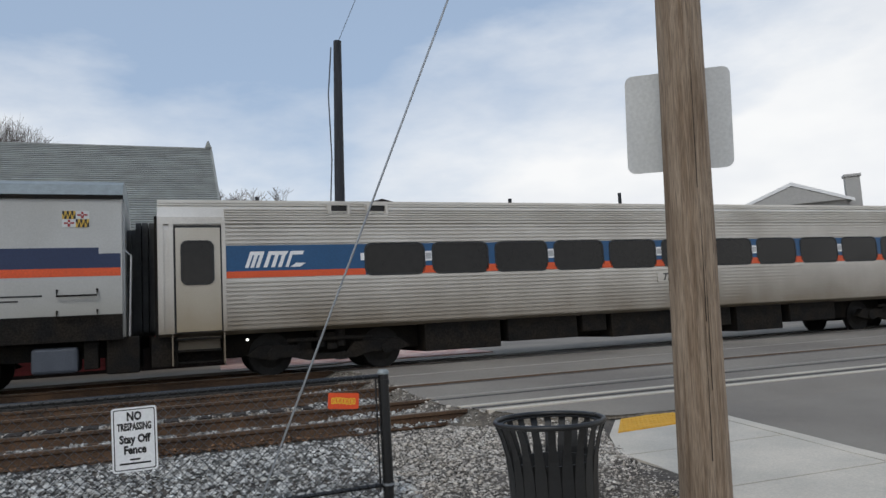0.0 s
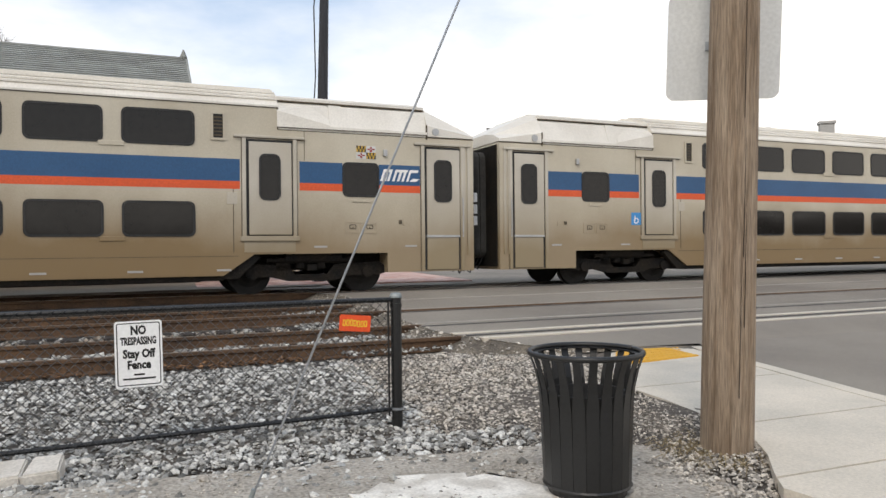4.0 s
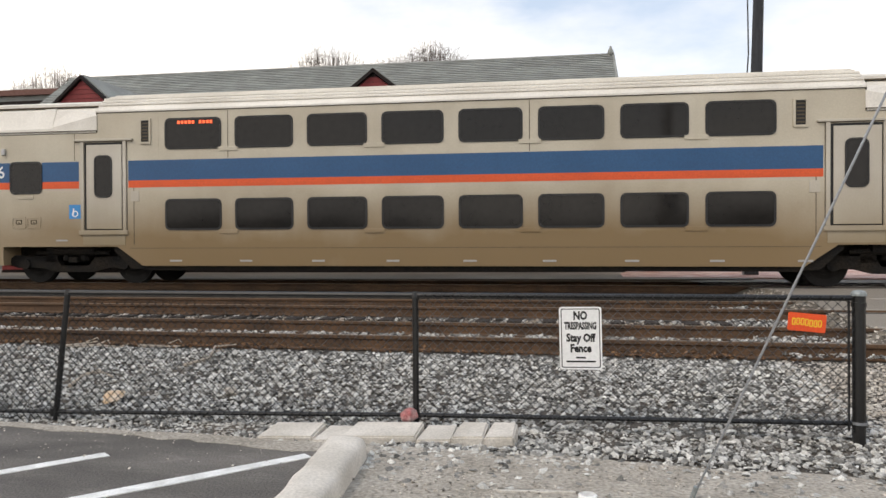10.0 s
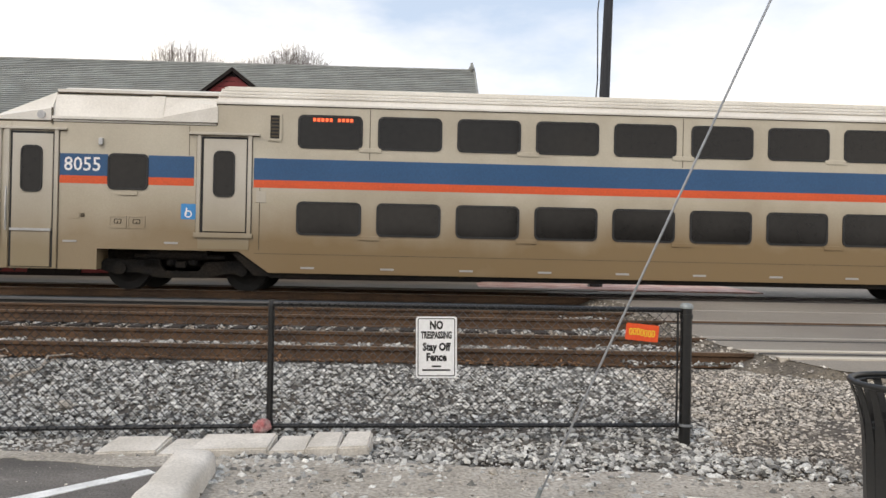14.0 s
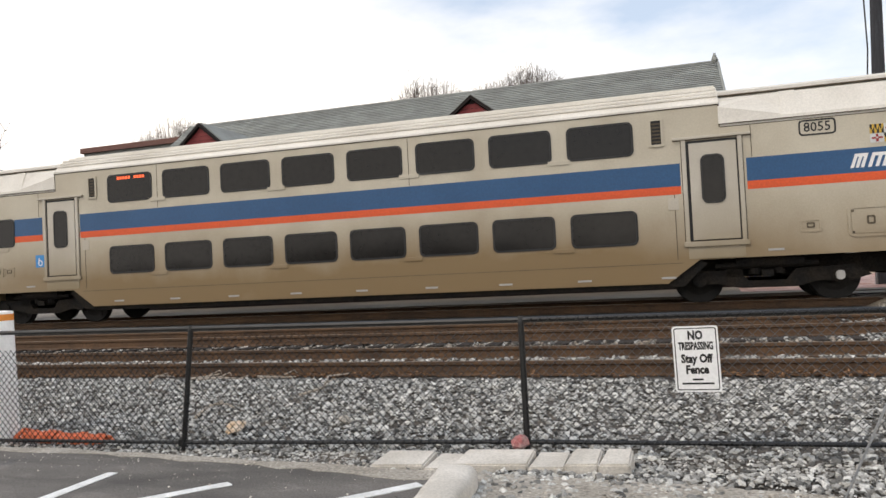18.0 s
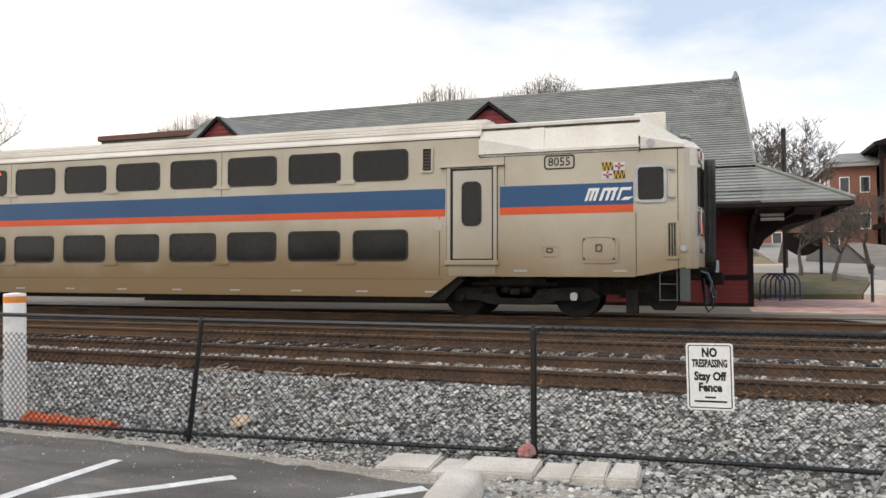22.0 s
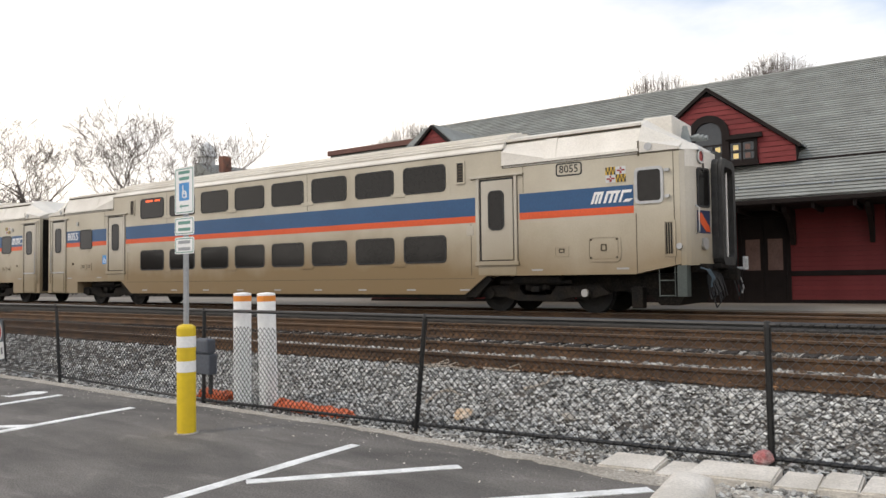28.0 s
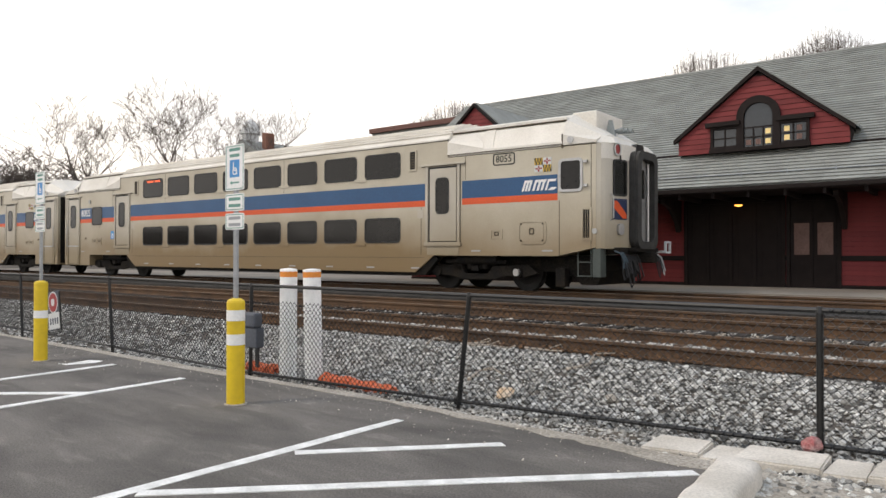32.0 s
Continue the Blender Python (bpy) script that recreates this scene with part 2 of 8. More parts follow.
M = {
    "side": grimed("cream_side", (0.565, 0.515, 0.41), (0.205, 0.13, 0.052), 0.75, 2.35, 0.38, ends=0.8),
    "steel_side": grimed("fluted_steel", (0.68, 0.645, 0.585), (0.2, 0.155, 0.1), 0.4, 2.1, 0.36, 0.15),
    "loco_side": grimed("grey_side", (0.5, 0.5, 0.48), (0.3, 0.28, 0.23), 0.8, 2.2, 0.4),
    "roof_white": material("white_roof", (0.78, 0.745, 0.675), 0.5, 0, 0.08, 0.8, 30, 0.03, second=(0.66, 0.62, 0.55)),
    "door": grimed("door_paint", (0.55, 0.51, 0.435), (0.26, 0.2, 0.115), 0.5, 2.3, 0.42),
    "blue": material("blue_stripe", (0.014, 0.082, 0.2), 0.35, 0, 0.1, 0.7, 30, 0.02),
    "navy": material("navy_stripe", (0.016, 0.03, 0.085), 0.35, 0, 0.1, 0.7, 30, 0.02),
    "orange": material("orange_stripe", (0.72, 0.095, 0.02), 0.4, 0, 0.1, 0.7, 30, 0.02),
    "glass": material("tinted_glass", (0.012, 0.011, 0.01), 0.05, 0, 0.2, 0.9, 8, 0.0, 0.3),
    "old_rubber": material("weathered_rubber", (0.045, 0.043, 0.039), 0.75, 0, 0.3, 4, 40, 0.1),
    "rubber": material("black_rubber", (0.018, 0.018, 0.018), 0.65, 0, 0.2, 3, 40, 0.05),
    "white": material("white_paint", (0.85, 0.85, 0.84), 0.5, 0, 0.06, 3, 40, 0.03),
    "offwhite": material("old_white_sign", (0.62, 0.63, 0.62), 0.55, 0, 0.08, 3, 40, 0.03),
    "black": material("black_paint", (0.012, 0.012, 0.012), 0.42, 0, 0.25, 4, 60, 0.05),
    "under": material("underframe_black", (0.012, 0.0115, 0.011), 0.85, 0.0, 0.4, 3, 30, 0.2, 0.12, second=(0.022, 0.018, 0.014)),
    "seam": material("grimy_seam", (0.1, 0.078, 0.05), 0.8, 0, 0.2, 3, 30, 0.0),
    "wheel": material("wheel_steel", (0.02, 0.018, 0.016), 0.7, 0.2, 0.3, 5, 40, 0.1),
    "cable": material("cable_black", (0.02, 0.02, 0.022), 0.6),
    "bluehose": material("blue_grey_hose", (0.07, 0.11, 0.14), 0.6, 0, 0.2),
    "greybox": material("grey_metal", (0.28, 0.31, 0.31), 0.5, 0.3, 0.15),
    "alu": material("bare_metal", (0.5, 0.5, 0.5), 0.4, 0.8, 0.15, 4, 50, 0.05),
    "rail": material("rusty_rail", (0.068, 0.039, 0.022), 0.85, 0.1, 0.3, 2, 40, 0.2, second=(0.125, 0.07, 0.037)),
    # brown rail top, lightened so the highlight along it is in the colour
    "railhead": material("highlight_brown_railhead", (0.24, 0.18, 0.13), 0.5, 0.4, 0.25, 2, 30, 0.05),
    "railtop": material("worn_railhead", (0.3, 0.26, 0.23), 0.35, 0.8, 0.15, 2, 30, 0.03),
    "tie": material("tie_timber", (0.036, 0.027, 0.021), 0.9, 0, 0.35, 3, 30, 0.3, stretch=(6, 0.6, 6)),
    "stone": material("ballast_stone", (0.47, 0.465, 0.44), 0.9, 0, 0.28, 9, 120, 0.3, piece=0.8, second=(0.31, 0.3, 0.275)),
    "fine_stone": material("small_gravel", (0.46, 0.425, 0.375), 0.9, 0, 0.28, 5, 120, 0.3, piece=0.7, second=(0.37, 0.33, 0.28)),
    "tan": material("tan_dirt", (0.2, 0.17, 0.13), 0.95, 0, 0.4, 3, 40, 0.6, second=(0.1, 0.085, 0.068)),
    "bed": material("ballast_bed", (0.06, 0.05, 0.041), 0.95, 0, 0.5, 3, 28, 0.9, second=(0.12, 0.1, 0.08)),
    "dirt": material("grey_gravel_dirt", (0.46, 0.42, 0.365), 0.95, 0, 0.34, 3.0, 38, 0.9, second=(0.29, 0.26, 0.215), amount=0.8),
    "asphalt": material("dark_asphalt", (0.088, 0.08, 0.073), 0.88, 0, 0.34, 0.8, 70, 0.6, second=(0.17, 0.156, 0.14), amount=0.9),
    "road": material("worn_road", (0.19, 0.165, 0.138), 0.88, 0, 0.24, 0.35, 120, 0.3, second=(0.27, 0.24, 0.2)),
    "line": material("worn_line_paint", (0.84, 0.84, 0.82), 0.75, 0, 0.12, 6, 70, 0.2, second=(0.66, 0.66, 0.64), amount=0.35),
    "concrete": material("pale_concrete", (0.64, 0.575, 0.48), 0.9, 0, 0.1, 1.2, 60, 0.2, second=(0.53, 0.485, 0.41)),
    "stopstone": material("wheel_stop_concrete", (0.7, 0.655, 0.59), 0.9, 0, 0.14, 3, 60, 0.3, second=(0.54, 0.5, 0.44)),
    "spill": material("white_spill", (0.8, 0.765, 0.7), 0.9, 0, 0.14, 5, 60, 0.2, second=(0.56, 0.52, 0.46), amount=0.3),
    "yellow": material("yellow_paint", (0.75, 0.53, 0.02), 0.5, 0, 0.05, 3, 20, 0.03, second=(0.66, 0.45, 0.02)),
    "tactile": material("tactile_yellow", (0.72, 0.38, 0.03), 0.75, 0, 0.1, 3, 40, 0.1),
    "pole": material("weathered_pole", (0.4, 0.31, 0.225), 0.9, 0, 0.36, 3.5, 22, 0.9, second=(0.17, 0.112, 0.068), amount=0.8, stretch=(7, 7, 0.35)),
    "darkpole": material("dark_pole", (0.036, 0.038, 0.044), 0.85, 0, 0.3, 4, 30, 0.4, stretch=(5, 5, 0.4)),
    "galv": material("galvanised_post", (0.36, 0.38, 0.4), 0.45, 0.7, 0.12, 6, 60, 0.05),
    "red_wall": material("red_boards", (0.2, 0.022, 0.022), 0.7, 0, 0.18, 1.5, 40, 0.1, piece=0.12),
    "dark_trim": material("brown_trim", (0.0125, 0.0068, 0.0055), 0.75, 0, 0.2, 3, 40, 0.1, 0.3),
    "slate": material("grey_shingle", (0.3, 0.312, 0.292), 0.9, 0, 0.16, 1.6, 40, 0.25, second=(0.245, 0.252, 0.235), piece=0.1),
    "brick": material("red_brick", (0.33, 0.15, 0.105), 0.9, 0, 0.2, 8, 60, 0.2, piece=0.15),
    "paver": material("brick_paver", (0.42, 0.21, 0.165), 0.9, 0, 0.25, 2, 50, 0.3, second=(0.6, 0.45, 0.39), piece=0.25),
    "grass": material("winter_grass", (0.085, 0.088, 0.038), 0.95, 0, 0.5, 1.6, 60, 0.5, second=(0.16, 0.115, 0.065), amount=0.3),
    "woods": material("far_woods", (0.16, 0.13, 0.11), 0.95, 0, 0.3, 0.3, 3, 0.0),
    "bark": material("grey_bark", (0.115, 0.098, 0.085), 0.95, 0, 0.25, 4, 30, 0.3),
    "twig": material("fine_twig", (0.125, 0.105, 0.092), 0.95, 0, 0.2, 4, 30, 0.0),
    # flat reddish tone for panes; on the station doors it paints a reflection
    "reddish_pane": material("reddish_pane_tint", (0.2, 0.12, 0.1), 0.9, 0, 0.2, 3, 30, 0.1),
    "box_yellow": material("pale_yellow_plastic", (0.72, 0.7, 0.32), 0.5, 0, 0.08, 4, 40, 0.05, second=(0.64, 0.61, 0.27)),
    "pane": material("window_glass", (0.03, 0.035, 0.04), 0.05, 0, 0.1, 2, 8, 0.0, 0.6),
    "lit": material("lit_pane", (0.9, 0.68, 0.3), 0.5, emit=0.075),
    "led": material("red_led", (1.0, 0.13, 0.04), 0.5, emit=0.7),
    "redlight": material("red_signal", (1.0, 0.05, 0.03), 0.5, emit=3.0),
    "lampglow": material("warm_lamp", (1.0, 0.42, 0.08), 0.5, emit=2.2),
    "headlight": material("white_marker_lamp", (1.0, 0.97, 0.9), 0.5, emit=2.5),
    "tagorange": material("orange_tag", (0.8, 0.085, 0.015), 0.5, 0, 0.08),
    "tagyellow": material("yellow_letters", (0.85, 0.55, 0.03), 0.5, 0, 0.08),
    "capband": material("orange_band_tape", (0.8, 0.27, 0.04), 0.5, 0, 0.08),
    # near-black stone: the shade under the train is put into this colour
    "shaded_bed": material("train_shade_ballast", (0.022, 0.02, 0.018), 0.9, 0, 0.5, 3, 28, 0.9, second=(0.05, 0.045, 0.04)),
    "road_seam": material("road_seam", (0.085, 0.082, 0.078), 0.9, 0, 0.2),
    "street_grey": material("pale_street", (0.38, 0.35, 0.31), 0.9, 0, 0.15, 0.5, 60, 0.2),
    "green_grey": material("dull_green_steel", (0.075, 0.09, 0.083), 0.6, 0.1, 0.2, 4, 40, 0.05),
    "box_grey": material("slate_blue_plastic", (0.075, 0.085, 0.105), 0.6, 0, 0.12, 4, 40, 0.05),
    "netting": material("orange_netting", (0.82, 0.19, 0.07), 0.55, 0, 0.15),
    "marker_white": material("white_marker_tube", (0.94, 0.94, 0.93), 0.5, 0, 0.05, 5, 40, 0.03),
    "sticker_blue": material("blue_sticker", (0.04, 0.26, 0.58), 0.45, 0, 0.08),
    "green": material("green_print", (0.12, 0.3, 0.25), 0.5, 0, 0.1),
    "maroon": material("maroon_print", (0.32, 0.03, 0.03), 0.5, 0, 0.1),
    "gold": material("gold_print", (0.6, 0.38, 0.05), 0.5, 0, 0.1),
    "rock_red": material("red_rock", (0.42, 0.12, 0.12), 0.9, 0, 0.3, 14, 60, 0.4, second=(0.4, 0.3, 0.28)),
    "siding": material("pale_siding", (0.42, 0.41, 0.39), 0.8, 0, 0.08),
    "rackblue": material("dark_blue_rack", (0.028, 0.036, 0.12), 0.35, 0.2, 0.1),
    "rust_stone": material("track_stone", (0.4, 0.36, 0.31), 0.9, 0, 0.3, 9, 120, 0.3, piece=0.9, second=(0.2, 0.16, 0.12)),
    "leaf": material("dead_leaf", (0.26, 0.135, 0.06), 0.85, 0, 0.3, 6, 60, 0.1, piece=0.45, second=(0.16, 0.09, 0.05)),
    "old_brick": material("old_dark_brick", (0.2, 0.1, 0.08), 0.9, 0, 0.2, 8, 60, 0.2, piece=0.15),
    "driftwood": material("bleached_branch", (0.45, 0.39, 0.32), 0.9, 0, 0.25, 6, 40, 0.2),
    "wrapper": material("tan_paper", (0.62, 0.42, 0.24), 0.8, 0, 0.2, 8, 40, 0.1, second=(0.7, 0.58, 0.46)),
    "straw": material("dry_straw", (0.3, 0.235, 0.13), 0.95, 0, 0.2, piece=0.3),
}

# scuffs, oil and old repairs on the lot
nt = M["asphalt"].node_tree
bsdf = nt.nodes["Principled BSDF"]
old = bsdf.inputs["Base Color"].links[0].from_socket
wc, wm, w1, w2 = (nt.nodes.new(n) for n in ("ShaderNodeTexCoord", "ShaderNodeMapping", "ShaderNodeTexNoise", "ShaderNodeTexNoise"))
wm.inputs["Rotation"].default_value, wm.inputs["Scale"].default_value = (0, 0, 0.5), (0.5, 1.6, 1)
nt.links.new(wc.outputs["Object"], wm.inputs["Vector"])
tone = None
for w, sc, lo, hi, f0, f1 in ((w1, 1.3, 0.36, 0.66, 1.22, 0.7), (w2, 5.0, 0.56, 0.74, 1.0, 1.4)):
    w.inputs["Scale"].default_value, w.inputs["Detail"].default_value, w.inputs["Distortion"].default_value = sc, 8.0, 0.8
    nt.links.new(wm.outputs["Vector"], w.inputs["Vector"])
    mr = nt.nodes.new("ShaderNodeMapRange")
    for key, v in (("From Min", lo), ("From Max", hi), ("To Min", f0), ("To Max", f1)):
        mr.inputs[key].default_value = v
    nt.links.new(w.outputs["Fac"], mr.inputs["Value"])
    sc_ = nt.nodes.new("ShaderNodeVectorMath")
    sc_.operation = "SCALE"
    nt.links.new(tone or old, sc_.inputs[0])
    nt.links.new(mr.outputs["Result"], sc_.inputs["Scale"])
    tone = sc_.outputs[0]
nt.links.new(tone, bsdf.inputs["Base Color"])


# ---- mesh helpers ----
def box(bm, x0, x1, y0, y1, z0, z1, bevel=0.0):
    vs = [bm.verts.new((x, y, z)) for x in (x0, x1) for y in (y0, y1) for z in (z0, z1)]
    fs = [bm.faces.new([vs[i] for i in f]) for f in ((0, 1, 3, 2), (4, 6, 7, 5), (0, 4, 5, 1), (2, 3, 7, 6), (0, 2, 6, 4), (1, 5, 7, 3))]
    if bevel:
        es = list({e for f in fs for e in f.edges})
        bmesh.ops.bevel(bm, geom=es, offset=bevel, segments=2, affect="EDGES", profile=0.5)
    return bm


def prism(bm, outline, axis, a, b):
    """A polygon drawn in two axes, extruded along the third ('x', 'y' or 'z') from a to b."""
    def at(p, w):
        return {"x": (w, p[0], p[1]), "y": (p[0], w, p[1]), "z": (p[0], p[1], w)}[axis]
    lo, hi = [bm.verts.new(at(p, a)) for p in outline], [bm.verts.new(at(p, b)) for p in outline]
    n = len(outline)
    bm.faces.new(lo), bm.faces.new(hi[::-1])
    for i in range(n):
        bm.faces.new((lo[i], hi[i], hi[(i + 1) % n], lo[(i + 1) % n]))
    return bm


def rounded(w, h, r, cx=0.0, cz=0.0, n=4):
    pts = []
    for sx, sz, a0 in ((1, 1, 0), (-1, 1, 90), (-1, -1, 180), (1, -1, 270)):
        for k in range(n + 1):
            a = radians(a0 + 90 * k / n)
            pts.append((cx + sx * (w / 2 - r) + r * math.cos(a), cz + sz * (h / 2 - r) + r * math.sin(a)))
    return pts


def ring(bm, outer, inner, axis, a, b):
    def at(p, w):
        return {"x": (w, p[0], p[1]), "y": (p[0], w, p[1]), "z": (p[0], p[1], w)}[axis]
    n = len(outer)
    v = [[bm.verts.new(at(p, w)) for p in o] for o in (outer, inner) for w in (a, b)]
    for i in range(n):
        j = (i + 1) % n
        for p, q in ((0, 1), (1, 3), (3, 2), (2, 0)):
            bm.faces.new((v[p][i], v[p][j], v[q][j], v[q][i]))
    return bm


def tube(bm, pts, r0, r1=None, n=8, cap=True):
    r1 = r0 if r1 is None else r1
    pts = [Vector(p) for p in pts]
    loops = []
    for i, p in enumerate(pts):
        d = (pts[min(i + 1, len(pts) - 1)] - pts[max(i - 1, 0)]).normalized()
        u = d.orthogonal().normalized() if abs(d.z) > 0.9 else d.cross(Vector((0, 0, 1))).normalized()
        v = d.cross(u)
        r = r0 + (r1 - r0) * i / max(1, len(pts) - 1)
        loops.append([bm.verts.new(p + r * (math.cos(2 * math.pi * k / n) * u + math.sin(2 * math.pi * k / n) * v)) for k in range(n)])
    for a, b in zip(loops, loops[1:]):
        for k in range(n):
            bm.faces.new((a[k], a[(k + 1) % n], b[(k + 1) % n], b[k]))
    if cap and n > 2:
        bm.faces.new(loops[0][::-1]), bm.faces.new(loops[-1])
    return bm


def lathe(bm, profile, n=24, cx=0.0, cy=0.0):
    loops = [[bm.verts.new((cx + r * math.cos(2 * math.pi * k / n), cy + r * math.sin(2 * math.pi * k / n), z)) for k in range(n)] for r, z in profile]
    for a, b in zip(loops, loops[1:]):
        for k in range(n):
            bm.faces.new((a[k], a[(k + 1) % n], b[(k + 1) % n], b[k]))
    bm.faces.new(loops[0][::-1]), bm.faces.new(loops[-1])
    return bm


def mesh_of(name, bm, mat, smooth=False):
    bmesh.ops.recalc_face_normals(bm, faces=bm.faces)
    me = bpy.data.meshes.new(name)
    bm.to_mesh(me)
    bm.free()
    me.materials.append(mat)
    if smooth:
        for p in me.polygons:
            p.use_smooth = True
    return me


def part(name, bm, mat, parent=None, label="", smooth=False, at=None):
    ob = new(name, mesh_of(name, bm, mat, smooth))
    if parent:
        ob.parent = parent
    if at is not None:
        ob.matrix_basis = at
    if label:
        ob["label"] = label
    return ob


def thing(name, label, category, m=None, group="", kind=""):
    ob = new(name)
    ob.matrix_basis = m if m is not None else Matrix()
    return tagged(ob, label, category, group, kind)


def single(name, bm, mat, label, category, group="", kind="", m=None, smooth=False):
    ob = part(name, bm, mat, None, smooth=smooth, at=m)
    return tagged(ob, label, category, group, kind)


def raw(name, verts, faces, mat, parent=None):
    me = bpy.data.meshes.new(name)
    me.from_pydata(verts, [], faces)
    me.materials.append(mat)
    ob = new(name, me)
    if parent:
        ob.parent = parent
    return ob


def lettering(name, text, size, mat, parent, m, depth=0.002, squeeze=1.0, weight=0.008):
    cu = bpy.data.curves.new(name, "FONT")
    cu.body, cu.size, cu.extrude, cu.align_x, cu.align_y = text, size, depth, "CENTER", "CENTER"
    cu.resolution_u = 2
    cu.offset = size * weight
    tmp = bpy.data.objects.new(name, cu)
    me = bpy.data.meshes.new_from_object(tmp)
    bpy.data.objects.remove(tmp)
    me.materials.clear()
    me.materials.append(mat)
    me.transform(Matrix.Diagonal((squeeze, 1, 1, 1)))
    ob = new(name, me)
    ob.parent = parent
    ob.matrix_basis = m
    return ob


FACING = pose(0, 0, 0, 90)  # upright, read from the -y side


# ---- train ----
PITCH, HALF, W = 25.91, 12.61, 1.52
TRACK = pose(0, 16.79, 0.45, 0, 0.2, 2.284)  # middle of the far track at rail height


def rect(u0, u1, h0, h1, y0, y1):
    return box(bmesh.new(), u0, u1, y0, y1, h0, h1)


def window(car, u, h, w, ht, r=0.09):
    f = part("window", ring(bmesh.new(), rounded(w + 0.07, ht + 0.07, r + 0.03, u, h), rounded(w - 0.01, ht - 0.01, r, u, h), "y", -W - 0.014, -W + 0.02), M["rubber"], car)
    part("pane", prism(bmesh.new(), rounded(w, ht, r, u, h), "y", -W - 0.008, -W + 0.01), M["glass"], f)
    return f


def side_door(car, u, h0, h1, w, frame=True, split=None, leaf_mat="door", ww=0.39, wh=0.91, edge=0.055):
    """A sliding door between two jamb posts, with its own window; split: the height of the trap under it."""
    gap = part("door", rect(u - w / 2 - edge, u + w / 2 + edge, h0, h1 + 0.05, -W - 0.006, -W + 0.02), M["rubber"], car)
    leaf = bmesh.new()
    box(leaf, u - w / 2, u + w / 2 + 0.03, -W - 0.03, -W, (split or h0) + 0.02, h1, 0.008)
    part("door_leaf", leaf, M[leaf_mat], gap)
    f = bmesh.new()
    hc = h1 - 0.72 if h1 < 3.4 else h1 - 0.8
    ring(f, rounded(ww + 0.05, wh + 0.05, 0.13, u, hc), rounded(ww - 0.01, wh - 0.01, 0.1, u, hc), "y", -W - 0.045, -W - 0.025)
    part("window_gasket", f, M["rubber"], gap)
    part("pane", prism(bmesh.new(), rounded(ww, wh, 0.1, u, hc), "y", -W - 0.038, -W - 0.01), M["glass"], gap)
    if split:
        part("trap_panel", box(bmesh.new(), u - w / 2, u + w / 2, -W - 0.028, -W, h0 + 0.01, split - 0.02, 0.006), M["door"], gap)
        part("sill", box(bmesh.new(), u - w / 2 - 0.02, u + w / 2 + 0.02, -W - 0.05, -W, split - 0.02, split + 0.03), M["alu"], gap)
    if frame:
        for s in (-1, 1):
            part("door_jamb", box(bmesh.new(), u + s * (w / 2 + 0.1) - 0.04, u + s * (w / 2 + 0.1) + 0.04, -W - 0.04, -W + 0.01, h0 - 0.02, h1 + 0.08, 0.008), M["door"], gap)
            part("jamb_seam", rect(u + s * (w / 2 + 0.147) - 0.008, u + s * (w / 2 + 0.147) + 0.008, h0 - 0.02, h1 + 0.08, -W - 0.005, -W), M["seam"], gap)
        part("drip_rail", box(bmesh.new(), u - w / 2 - 0.3, u + w / 2 + 0.3, -W - 0.06, -W + 0.01, h1 + 0.08, h1 + 0.13, 0.008), M["door"], gap)
        # thin dark strip painting the shade below the drip rail
        part("rail_shade_strip", rect(u - w / 2 - 0.3, u + w / 2 + 0.3, h1 + 0.065, h1 + 0.08, -W - 0.005, -W), M["seam"], gap)
        if not split:
            part("door_step", box(bmesh.new(), u - w / 2 - 0.18, u + w / 2 + 0.18, -W - 0.05, -W + 0.01, h0 - 0.11, h0 - 0.01, 0.008), M["door"], gap)
            part("door_apron", box(bmesh.new(), u - w / 2 - 0.1, u + w / 2 + 0.1, -W - 0.012, -W + 0.01, h0 - 0.34, h0 - 0.115), M["door"], gap)
    return gap


